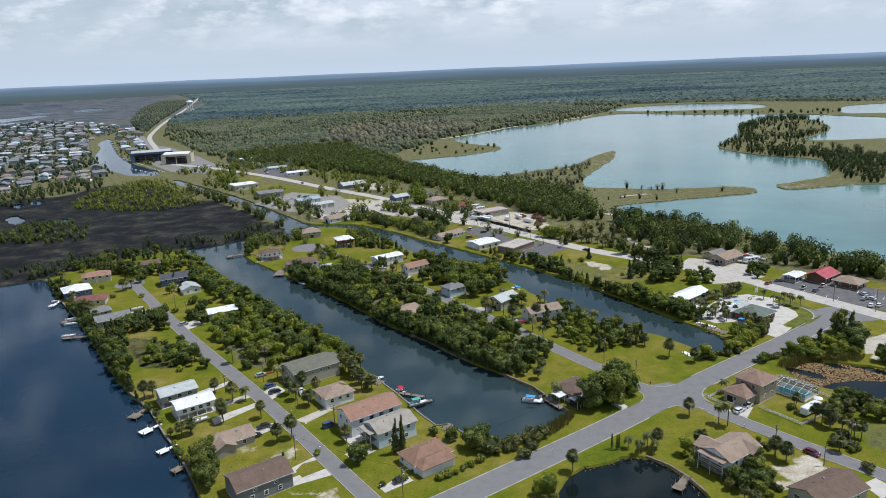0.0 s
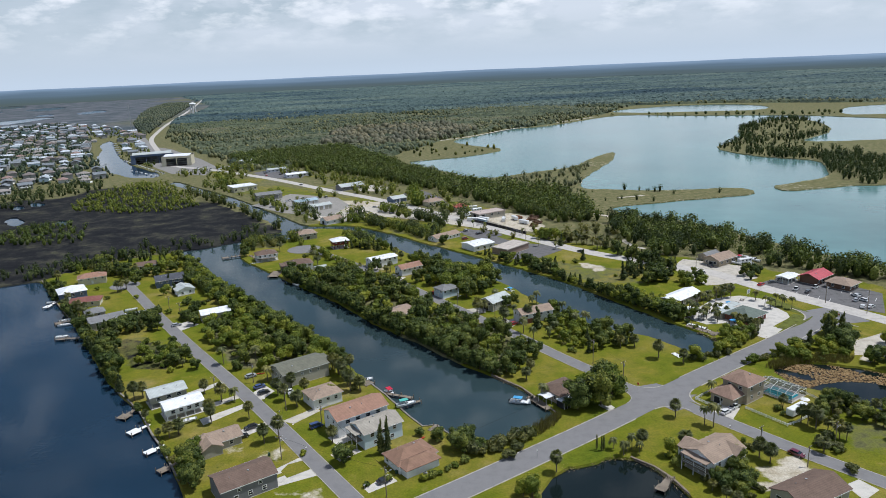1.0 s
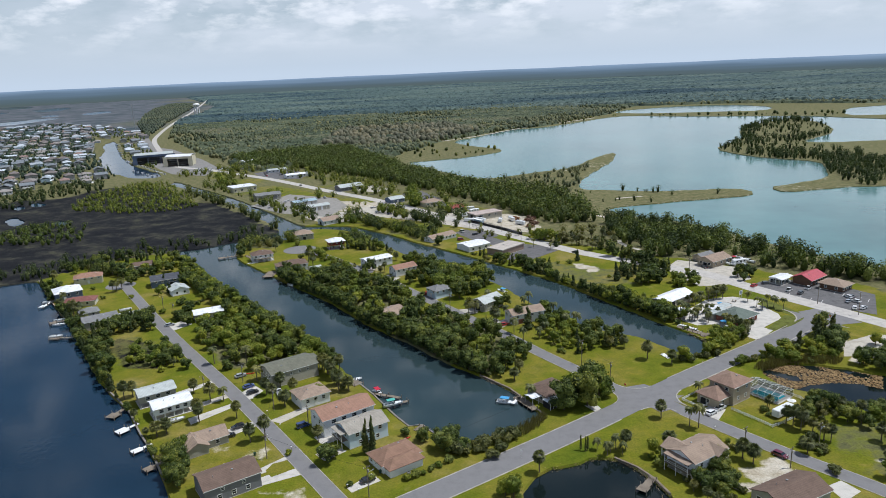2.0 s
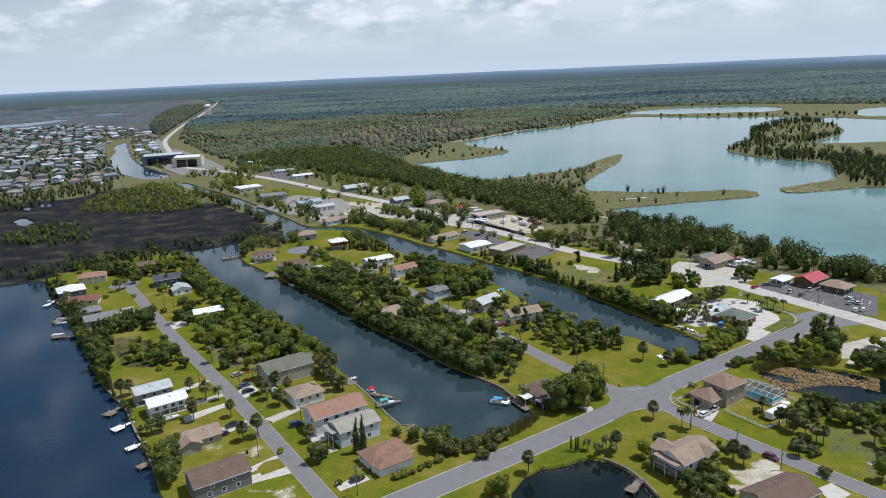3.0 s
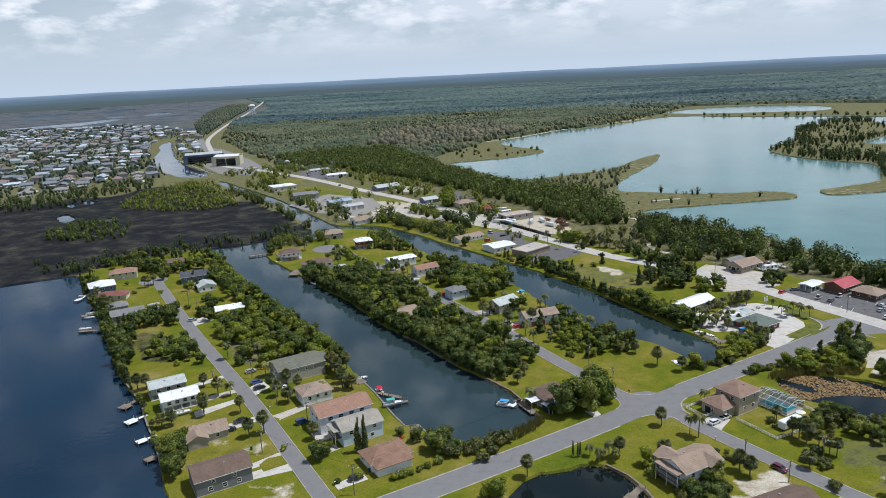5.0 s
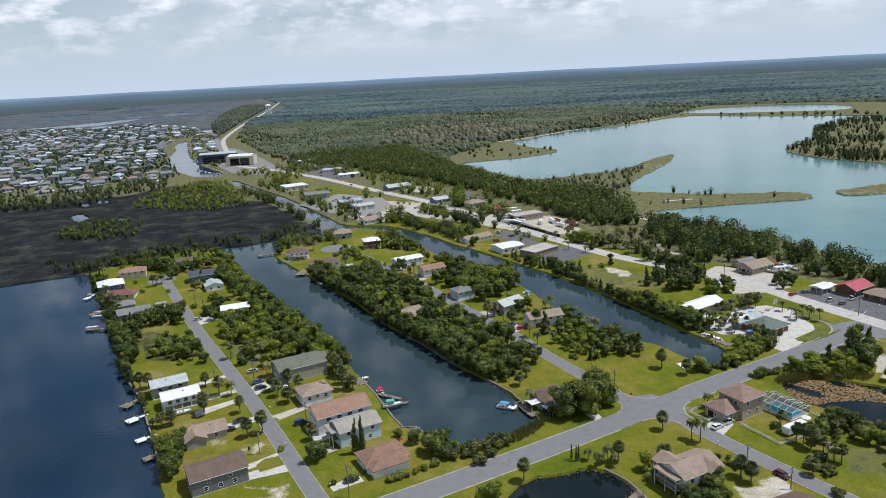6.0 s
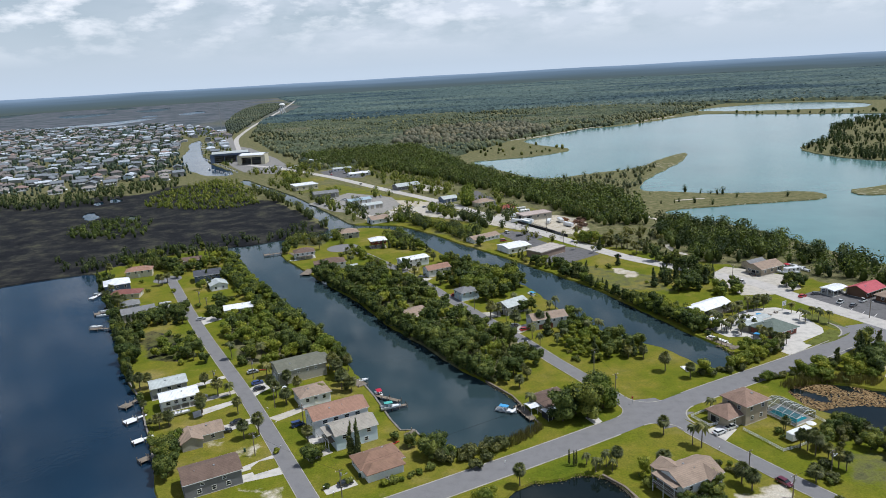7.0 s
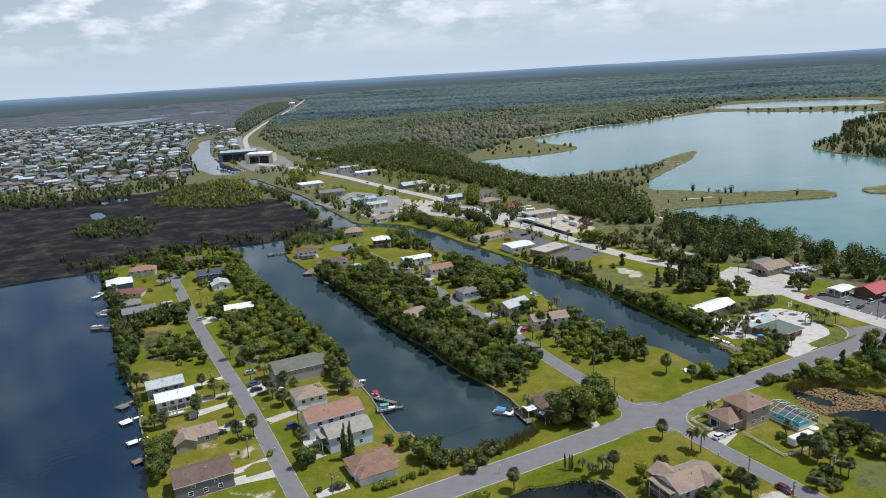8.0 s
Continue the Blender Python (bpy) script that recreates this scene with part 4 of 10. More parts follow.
R_BROWN = roof_material("brown_shingles", (0.165, 0.115, 0.09))
R_ORANGE = roof_material("terracotta_shingles", (0.33, 0.195, 0.14))
R_RUST = roof_material("rust_brown_shingles", (0.27, 0.165, 0.115))
R_TAN = roof_material("tan_shingles", (0.33, 0.25, 0.19))
R_BEIGE = roof_material("beige_shingles", (0.36, 0.33, 0.28))
R_CHEST = roof_material("chestnut_shingles", (0.275, 0.185, 0.14))
R_OLIVE = roof_material("olive_grey_shingles", (0.17, 0.17, 0.13))
R_WHITE = roof_material("white_metal_roof", (0.78, 0.79, 0.80), True)
R_GREYM = roof_material("pale_grey_metal_roof", (0.46, 0.49, 0.47), True)
R_GREY = roof_material("grey_shingles", (0.22, 0.22, 0.22))
R_DARK = roof_material("charcoal_shingles", (0.09, 0.095, 0.11))
R_RED = roof_material("red_metal_roof", (0.42, 0.06, 0.075), True)
R_GREEN = roof_material("green_grey_shingles", (0.15, 0.18, 0.155))
R_MAROON = roof_material("maroon_shingles", (0.23, 0.10, 0.085))
R_BLUE = roof_material("pale_blue_metal_roof", (0.34, 0.44, 0.50), True)
W_GREY = paint("grey_siding", (0.20, 0.20, 0.21), 0.8, 0.2, 0.08, 5.0)
W_WHITE = paint("white_stucco", (0.80, 0.81, 0.82), 0.85, 0.2, 0.07, 4.0)
W_BLUE = paint("pale_blue_siding", (0.60, 0.71, 0.78), 0.8, 0.2, 0.07, 4.0)
W_TAN = paint("tan_stucco", (0.42, 0.36, 0.27), 0.85, 0.2, 0.08, 4.0)
W_SAND = paint("grey_beige_stucco", (0.40, 0.38, 0.32), 0.85, 0.2, 0.08, 4.0)
W_CREAM = paint("cream_stucco", (0.62, 0.57, 0.42), 0.85, 0.2, 0.08, 4.0)
W_RED = paint("dark_red_siding", (0.17, 0.035, 0.035), 0.8, 0.2, 0.1, 4.0)
W_DKBLUE = paint("slate_blue_siding", (0.13, 0.17, 0.25), 0.8, 0.2, 0.1, 4.0)
W_BROWN = paint("brown_timber", (0.17, 0.10, 0.065), 0.85, 0.2, 0.15, 4.0)
W_PINK = paint("brick_red_wall", (0.30, 0.12, 0.09), 0.85, 0.2, 0.15, 4.0)

# western peninsula, the lots between lane and canal
house("grey-sided house with a brown gable roof beside the lane", -63.3, 173.4, 16.4, 11.0, G, 4.7, "gable", 1.9, W_GREY, R_BROWN,
      wins("s", 3, 8, 1.6) + wins("s", 2, 6, 3.6, 0.9, 0.8) + wins("e", 2, 5, 1.6, 1.2, 1.5), [("e", 0, 1.0, 2.1, WHITE)], over=0.4,
      extras=[("driveway_slab", CONCRETE, "white concrete drive", [(9.6, 2.5, 0.05, 4, 2.8, 0.1), (9.6, -2.2, 0.05, 4, 2.8, 0.1)])])
def wing(top, x, y, L, W, h, roof, rise, wall_mat, roof_mat, turn=0.0, over=0.5, open_posts=False):
    """A lower wing set against a house, with its own walls or open posts and its own roof."""
    at = pose(x, y, 0, 0, 0, turn)
    if open_posts:
        for sx in (-1, 1):
            for sy in (-1, 1):
                bm = bmesh.new()
                box(bm, sx * (L / 2 - 0.2), sy * (W / 2 - 0.2), h / 2, 0.18, 0.18, h)
                bmesh.ops.transform(bm, matrix=at, verts=bm.verts[:])
                part("post", bm, TRIM, top)
    else:
        bm = bmesh.new()
        box(bm, 0, 0, h / 2, L, W, h)
        if roof == "gable":
            for sx in (-1, 1):
                tri = [bm.verts.new((sx * (L / 2 - d), yy, zz)) for d in (0.0, 0.2) for yy, zz in ((-W / 2, h), (W / 2, h), (0, h + rise))]
                bm.faces.new(tri[:3])
                bm.faces.new(tri[3:])
                for a, b in ((0, 1), (1, 2), (2, 0)):
                    bm.faces.new((tri[a], tri[b], tri[b + 3], tri[a + 3]))
        bmesh.ops.transform(bm, matrix=at, verts=bm.verts[:])
        part("wing_wall", bm, wall_mat, top)
    bm = bmesh.new()
    ROOFS[roof](bm, L, W, h, rise, over)
    bmesh.ops.transform(bm, matrix=at, verts=bm.verts[:])
    return part("wing_roof", bm, roof_mat, top)


terracotta = house("white house with a terracotta hip roof near the main road", -17.0, 185.0, 13.8, 9.6, G, 2.9, "hip", 1.9, W_WHITE, R_RUST,
      wins("s", 4, 8.5, 1.6) + wins("w", 2, 5, 1.6) + wins("e", 1, 0, 1.6, 2.0, 1.8), [("w", 2.2, 2.6, 2.2, WHITE)], over=0.6)
wing(terracotta, -0.4, -5.0, 11.0, 5.2, 2.85, "hip", 1.3, W_WHITE, R_RUST, 0.0, 0.6)
house("pale blue two-storey house with a beige gable roof", -28.3, 199.6, 14.4, 9.8, G, 5.3, "gable", 1.7, W_BLUE, R_BEIGE,
      wins("s", 3, 8, 4.2) + wins("s", 2, 6, 1.5) + wins("e", 2, 4, 4.1) + wins("w", 2, 4, 4.2), [("e", -1.5, 1.0, 2.1, WHITE)],
      porch=("w", 0, 6.5, 2.2, 2.7, R_BEIGE))
house("white two-storey house with a terracotta gable roof", -35.9, 209.0, 19.0, 10.7, G, 6.0, "gable", 1.9, W_WHITE, R_ORANGE,
      wins("s", 4, 11, 4.7, 1.5, 1.2) + wins("s", 3, 9, 1.6) + wins("e", 2, 4, 4.6) + wins("w", 2, 4, 4.6), [("w", 0, 2.6, 2.2, WHITE), ("s", 2, 1.0, 2.1, DARK)],
      extras=[("stair", WOOD, "", [(3.0 + k * 0.3, -5.85, 2.9 - k * 0.34, 0.32, 0.9, 0.08) for k in range(9)])])
house("small white house with a tan hip roof", -50.0, 226.3, 11.5, 10.0, G, 4.0, "hip", 1.6, W_WHITE, R_TAN,
      wins("s", 3, 6, 2.6) + wins("e", 2, 4, 2.6) + wins("w", 1, 0, 2.6), [("s", 0, 1.0, 2.1, WHITE)])
house("greyish stucco house with an olive low gable roof", -62.2, 247.9, 19.0, 12.7, G, 5.2, "gable", 1.4, W_SAND, R_OLIVE,
      wins("s", 4, 10, 3.9, 0.8, 0.8) + wins("w", 3, 7, 3.8) + wins("w", 2, 5, 1.4), [("w", 0, 2.6, 2.2, WHITE)],
      porch=("e", 1, 6, 2.6, 2.6, R_OLIVE), over=0.35)
# western peninsula, the bay side
house("white cottage on posts with a white metal roof by the bay", -98.1, 221.6, 13.4, 8.8, G, 4.4, "gable", 1.2, W_WHITE, R_WHITE,
      wins("s", 4, 8, 3.2, 1.3) + wins("e", 2, 3.5, 3.1), stilts=1.9,
      extras=[("store_room", W_SAND, "", [(-3.2, 0.4, 0.95, 4.6, 5.6, 1.8)])])
house("cottage on posts with a pale grey metal roof by the bay", -107.4, 231.3, 13.2, 8.8, G, 4.6, "gable", 1.2, W_SAND, R_GREYM,
      wins("s", 3, 7, 3.4, 1.4, 1.1) + wins("e", 2, 3.5, 3.3), stilts=1.9,
      extras=[("store_room", W_SAND, "", [(2.6, 0.8, 0.95, 5.0, 5.2, 1.8)])])
ranch = house("ranch house with a tan gable roof and white carport roof", -79.0, 198.4, 14.6, 8.6, G, 2.9, "gable", 1.7, W_SAND, R_TAN,
      wins("s", 3, 7, 1.6) + wins("e", 1, 0, 1.6), [("e", 1.6, 2.6, 2.1, DARK)],
      extras=[("carport_roof", R_WHITE, "white metal carport roof", [(-8.9, -2.2, 2.6, 4.4, 5.6, 0.12)]), ("carport_posts", WHITE, "", [(-10.9, k * 2.4 - 2.2, 1.28, 0.12, 0.12, 2.55) for k in (-1, 1)])])
wing(ranch, -3.2, -2.6, 8.0, 6.2, 2.85, "gable", 1.55, W_SAND, R_TAN, 90.0)
# western peninsula, the far end
house("house with a bright white hip roof at the bay shore", -209.2, 362.3, 14.0, 13.4, G, 4.6, "hip", 2.2, W_DKBLUE, R_WHITE, wins("s", 3, 8, 3.0) + wins("e", 2, 5, 3.0), [("s", -2, 1.0, 2.1, WHITE)])
house("cream house with a terracotta hip roof at the lane's end", -211.7, 390.4, 15.6, 9.3, G - 10, 4.2, "hip", 1.8, W_CREAM, R_ORANGE, wins("s", 4, 11, 3.4) + wins("e", 2, 5, 3.4), [("s", 0, 1.0, 2.1, WHITE)])
house("low house with a maroon hip roof", -195.2, 348.9, 15.9, 9.2, G - 20, 2.8, "hip", 1.5, W_CREAM, R_MAROON, wins("s", 3, 8, 1.6), [("e", 0, 1.0, 2.1, WHITE)])
house("grey house with a grey gable roof and bay-side porch", -168.4, 314.8, 15.9, 10.5, G, 4.2, "gable", 1.5, W_SAND, R_GREY, wins("s", 4, 9, 2.8) + wins("w", 2, 4, 2.8), [("e", 0, 2.4, 2.1, WHITE)])
house("small grey outbuilding with a grey hip roof", -178.7, 325.1, 9.2, 7.9, G, 4.4, "hip", 1.5, W_SAND, R_GREY, wins("s", 2, 3, 3.0), [("e", 0, 1.0, 2.1, WHITE)])
house("dark slate house with a charcoal gable roof", -162.9, 380.6, 15.6, 10.9, G - 8, 4.1, "gable", 2.0, W_DKBLUE, R_DARK, wins("s", 4, 10, 3.4) + wins("w", 2, 5, 3.2), [("s", 3, 2.4, 2.1, DARK)])
house("small white cottage with a grey gable roof", -148.6, 363.1, 11.0, 9.8, G + 90, 3.0, "gable", 1.5, W_WHITE, R_GREYM, wins("s", 2, 4, 1.6) + wins("w", 2, 4, 1.6), [("s", 0, 1.0, 2.1, WHITE)])
house("white-roofed house half hidden by trees", -117.7, 319.6, 14.0, 9.2, G - 8, 3.9, "gable", 1.2, W_SAND, R_WHITE, wins("s", 3, 7, 2.4), [("w", 0, 2.4, 2.1, DARK)])
house("small house with a grey roof beside the marsh shore", -190.9, 416.6, 12.2, 8.5, G - 10, 3.2, "gable", 1.4, W_SAND, R_BROWN, wins("s", 3, 7, 1.8), [("s", 0, 1.0, 2.1, WHITE)])

# middle peninsula
house("waterside house with a tan roof and white screened porch", 34.4, 223.5, 12.2, 11.0, G, 3.4, "hip", 1.6, W_TAN, R_BROWN, wins("s", 3, 7, 1.8) + wins("w", 2, 4, 1.8), [("e", 0, 1.0, 2.1, WHITE)],
      extras=[("porch_roof", R_WHITE, "flat white porch roof", [(-4.2, -6.4, 2.7, 6.5, 4.2, 0.16)]), ("screen_wall", DARK, "dark screened porch wall", [(-4.2, -6.2, 1.35, 5.8, 3.6, 2.5)]),
              ("screen_posts", WHITE, "", [(-7.2 + k * 1.5, -8.1, 1.35, 0.12, 0.12, 2.6) for k in range(5)])])
house("house with a tan gable roof deep in the trees", -27.9, 310.5, 12.1, 11.0, G + 20, 3.2, "gable", 1.6, W_SAND, R_TAN, wins("s", 3, 7, 1.8) + wins("e", 2, 4, 1.8), [("w", 0, 1.0, 2.1, WHITE)])
house("raised house with a pale grey metal gable roof", 17.7, 320.5, 14.0, 9.3, G + 10, 4.2, "gable", 1.8, W_SAND, R_GREYM, wins("s", 3, 8, 3.6) + wins("w", 2, 4, 3.6) + wins("e", 2, 4, 3.6), [("w", 0, 2.6, 2.2, DARK)])
house("two-storey white house with a tan gable roof and patio", 33.6, 301.0, 16.6, 8.9, G - 12, 4.6, "gable", 1.7, W_WHITE, R_TAN, wins("s", 4, 11, 3.9) + wins("w", 2, 4, 3.9) + wins("e", 2, 4, 3.9),
      [("s", -4, 2.6, 2.2, W_PINK), ("s", 0, 2.6, 2.2, W_PINK)])
house("pale block house hidden behind tall trees", -5.8, 340.8, 10.7, 8.8, G, 4.4, "hip", 1.8, W_BLUE, R_GREY, wins("s", 3, 7, 3.6) + wins("w", 2, 5, 3.6), [("w", 0, 1.0, 2.1, WHITE)])
house("two-storey white house with a flat white roof", -44.2, 404.2, 17.6, 9.3, G, 4.6, "gable", 0.8, W_WHITE, R_WHITE, wins("s", 5, 13, 3.8) + wins("w", 2, 4, 3.8), [("s", -4, 2.6, 2.2, DARK), ("w", 1, 1, 2.1, DARK)])
house("white house with a terracotta gable roof", -27.1, 384.0, 14.5, 8.3, G, 4.2, "gable", 1.7, W_WHITE, R_ORANGE, wins("s", 4, 10, 3.6) + wins("w", 2, 4, 3.6) + wins("w", 1, 0, 1.3), [("s", 4, 2.4, 2.1, DARK)])
house("dark red stilt house with a bright white hip roof", -76.3, 451.4, 11.3, 10.4, G - 12, 5.4, "hip", 1.6, W_RED, R_WHITE, wins("s", 3, 7, 4.6) + wins("e", 2, 5, 4.6), stilts=2.8, over=0.9)
house("house with a brown hip roof and waterside veranda", -93.6, 401.9, 16.0, 11.0, G - 12, 4.1, "hip", 2.0, W_WHITE, R_BROWN, wins("s", 4, 11, 3.2, 1.5) + wins("w", 2, 5, 3.2) + wins("e", 2, 5, 3.2), [("e", 2, 2.4, 2.1, DARK)],
      porch=("w", 0, 8, 3.0, 2.2, R_BROWN))
house("raised white house with a brown hip roof on the point", -119.1, 426.7, 13.4, 10.4, G - 10, 4.5, "hip", 2.0, W_WHITE, R_BROWN, wins("s", 4, 9, 3.6) + wins("w", 2, 5, 3.6), stilts=2.4, porch=("s", 0, 9, 2.0, 2.4, None))
house("house with a wide tan hip roof by the turning circle", -104.6, 482.7, 13.7, 11.7, G - 10, 4.1, "hip", 2.2, W_SAND, R_TAN, wins("s", 4, 10, 3.2) + wins("w", 2, 5, 3.2), [("s", 0, 2.4, 2.1, DARK)])
house("small white-roofed shed by the canal", -79.5, 394.7, 7.3, 6.1, G, 2.6, "gable", 1.0, W_WHITE, R_GREYM, wins("s", 1, 0, 1.4), [("w", 0, 1, 2, WHITE)], category="shed", name="shed", vents=0)

# south-east corner lots
two = house("two-storey tan house with brown hip roofs", 94.7, 218.1, 10.8, 10.2, G + 0, 6.8, "hip", 2.0, W_TAN, R_CHEST, wins("s", 2, 5, 5.2) + wins("s", 2, 4, 2.0) + wins("e", 2, 4, 5.2) + wins("w", 2, 4, 5.2), [("w", -2.8, 2.6, 2.3, DARK)], over=0.7)
house("single-storey wing with a brown hip roof", 89.1, 215.2, 10.4, 9.0, G + 0, 3.7, "hip", 2.0, W_TAN, R_CHEST, wins("s", 2, 4, 1.8, 0.9, 1.6) + wins("w", 1, 2, 1.8), [("w", -1.5, 2.4, 2.3, DARK)], over=0.7, vents=0)
def gablet(top, x0, y0, w, out, h, rise, roof_mat, wall_mat, turn=0.0):
    """A small cross gable with its front wall, window and balcony, set into a main roof."""
    at = Matrix.Rotation(radians(turn), 4, 'Z')
    bm = bmesh.new()
    for s in (-1, 1):
        low, high = [], []
        for y in (-y0 - out - 0.35, 0.0):
            for x, z in ((0.0, h + rise), (s * (w / 2 + 0.35), h - 0.35 * rise / (w / 2))):
                low.append(bm.verts.new((x0 + x, y, z)))
                high.append(bm.verts.new((x0 + x, y, z + 0.16)))
        a, b, c, d = 0, 1, 3, 2
        bm.faces.new([high[i] for i in (a, b, c, d)])
        bm.faces.new([low[i] for i in (d, c, b, a)])
        for i, j in ((a, b), (b, c), (c, d), (d, a)):
            bm.faces.new((low[i], low[j], high[j], high[i]))
    bmesh.ops.transform(bm, matrix=at, verts=bm.verts[:])
    gable = part("gable_roof", bm, roof_mat, top)
    bm = bmesh.new()
    tri = [bm.verts.new((x0 + x, -y0 - out + d, z)) for d in (0.0, 0.15) for x, z in ((-w / 2, h - 0.05), (w / 2, h - 0.05), (0, h + rise - 0.05))]
    bm.faces.new(tri[:3])
    bm.faces.new(tri[3:])
    for i, j in ((0, 1), (1, 2), (2, 0)):
        bm.faces.new((tri[i], tri[j], tri[j + 3], tri[i + 3]))
    bmesh.ops.transform(bm, matrix=at, verts=bm.verts[:])
    part("gable_wall", bm, wall_mat, gable)
    for sx in (-1, 1):
        bm = bmesh.new()
        box(bm, x0 + sx * (w / 2 - 0.1), -y0 - out + 0.1, h / 2, 0.2, 0.2, h)
        bmesh.ops.transform(bm, matrix=at, verts=bm.verts[:])
        part("post", bm, TRIM, top)
    bm = bmesh.new()
    box(bm, x0, -y0 - out / 2, 2.5, w, out, 0.2)
    bmesh.ops.transform(bm, matrix=at, verts=bm.verts[:])
    deck = part("balcony_deck", bm, WOOD, top)
    for z in (2.9, 3.2, 3.5):
        bm = bmesh.new()
        box(bm, x0, -y0 - out + 0.1, z, w, 0.07, 0.12)
        bmesh.ops.transform(bm, matrix=at, verts=bm.verts[:])
        part("rail", bm, TRIM, deck)


raised = house("raised pale grey house with a tan gable roof and white balcony", 69.7, 177.1, 14.4, 10.2, G - 2, 5.3, "gable", 1.9, W_WHITE, R_TAN, wins("s", 3, 8, 3.9) + wins("e", 2, 4, 3.9) + wins("w", 2, 4, 3.9, 1.6, 1.6), [("e", -1, 1.0, 2.1, WHITE)],
      stilts=2.3, porch=("w", 0, 8.0, 2.2, 2.5, R_TAN))
gablet(raised, 3.6, 4.85, 4.4, 1.2, 5.3, 1.5, R_TAN, W_WHITE)
gablet(raised, 3.6, 4.85, 6.4, 2.0, 5.3, 1.7, R_TAN, W_WHITE, 180)
house("grey-brown roofed house at the lane's near end", 87.8, 159.0, 17.7, 11.0, G - 8, 3.4, "gable", 2.0, W_SAND, R_BROWN, wins("s", 3, 9, 1.8) + wins("w", 2, 5, 1.8, 1.6, 1.6), [("e", 0, 3.0, 2.3, WHITE)])

# shops along the county road
house("restaurant with a bright red metal gable roof", 180.9, 339.7, 15.0, 10.5, G + 2 - 0, 3.6, "gable", 1.9, W_BROWN, R_RED, wins("s", 4, 12, 1.8, 1.6, 1.2), [("s", -1, 1.6, 2.2, DARK)], category="restaurant", name="shop", over=1.0)
house("store with brown hip roofs beside the car park", 188.4, 328.3, 11.0, 12.5, G + 2, 3.2, "hip", 2.0, W_BROWN, R_TAN, wins("s", 3, 9, 1.7, 1.6, 1.2) + wins("w", 2, 5, 1.7), [("s", 2, 1.6, 2.2, DARK)], category="shop", name="shop", over=1.0)
house("white open carport with a flat metal roof", 167.9, 341.4, 11.0, 7.3, G, 3.0, "gable", 0.5, WHITE, R_WHITE, stilts=2.8, category="carport", name="carport", vents=0)
house("tan store with a brown gable roof in the shell yard", 147.5, 379.0, 17.0, 11.0, G, 3.8, "gable", 1.9, W_TAN, R_TAN, wins("s", 3, 10, 2.0, 1.4) + wins("w", 2, 5, 2.0, 1.6), [("w", 0, 2.2, 2.3, DARK)], category="shop", name="shop", over=0.8)
house("small dark-roofed shed beside the store", 145.3, 389.1, 12.2, 7.3, G, 2.8, "gable", 1.4, W_TAN, R_GREY, wins("s", 1, 0, 1.6), category="shed", name="shed", vents=0)
house("waterfront bar with a green-grey hip roof", 125.6, 290.8, 15.0, 12.4, G, 3.1, "hip", 2.2, W_PINK, R_GREEN, wins("e", 3, 7, 1.7) + wins("s", 3, 8, 1.7), [("e", -3, 1.0, 2.1, WHITE)], category="restaurant", name="shop", over=0.9,
      extras=[("awning", paint("blue_tarp", (0.08, 0.33, 0.62), 0.6, 0.3, 0.1), "bright blue canvas awning", [(-10.6, -2.5, 2.5, 3.6, 5.0, 0.1)]), ("awning_posts", WOOD, "", [(-12.2, -4.8, 1.23, 0.12, 0.12, 2.45), (-12.2, -0.3, 1.23, 0.12, 0.12, 2.45)]),
              ("annex_roof", R_GREYM, "flat pale annex roof", [(-3.0, 8.2, 2.9, 11.0, 5.0, 0.2)]), ("annex", W_SAND, "", [(-3.0, 8.2, 1.4, 10.0, 4.4, 2.8)])])
house("white metal-roofed boat shed beside the canal", 104.5, 316.2, 23.2, 9.8, G + 4, 3.4, "gable", 1.6, W_SAND, R_WHITE, wins("w", 2, 4, 1.6), [("s", -5, 3.2, 2.8, DARK)], category="shed", name="boat_shed", vents=0, over=0.4)
house("long low building with a tan gable roof by the canal", -6.9, 464.2, 22.5, 9.6, 43, 2.6, "gable", 1.6, W_WHITE, R_TAN, wins("s", 6, 17, 1.6) + wins("w", 1, 0, 1.6), [("w", 2, 1, 2.1, WHITE)], category="shop", name="shop")
house("white shop with a low white metal roof", 14.8, 435.2, 17.0, 14.0, G, 3.4, "gable", 0.9, W_WHITE, R_WHITE, wins("s", 3, 10, 1.7, 1.6) + wins("e", 2, 6, 1.8, 2, 1.8), [("e", 0, 2, 2.3, DARK)], category="shop", name="shop")
house("flat-roofed brown block annex of the white shop", 34.6, 424.0, 22.5, 12.5, 47, 3.7, "flat", 0, paint("pinkish_brown_block", (0.33, 0.25, 0.20), 0.9, 0.1, 0.1), paint("dusty_pale_flat_roof", (0.50, 0.45, 0.40), 0.9, 0.1, 0.15), (), [("n", -5, 3.0, 2.8, DARK), ("e", 0, 1.0, 2.1, WHITE)], category="shop", name="shop", vents=3)
house("cream warehouse with a flat white roof", -212.7, 709.3, 24.9, 19.9, G, 4.8, "flat", 0, W_CREAM, R_WHITE, wins("s", 4, 20, 2.4, 2, 1.5), [("s", 4, 4, 4, W_SAND)], category="warehouse", name="warehouse", vents=4)
house("grey storage hall with a low grey roof", -172.8, 652.7, 24.2, 15.1, G - 8, 5.2, "gable", 1.4, W_SAND, R_GREY, wins("s", 3, 18, 3.5, 1.2, 1), [("s", -8, 4, 4, W_GREY), ("s", 6, 4, 4, W_GREY)], category="warehouse", name="warehouse")
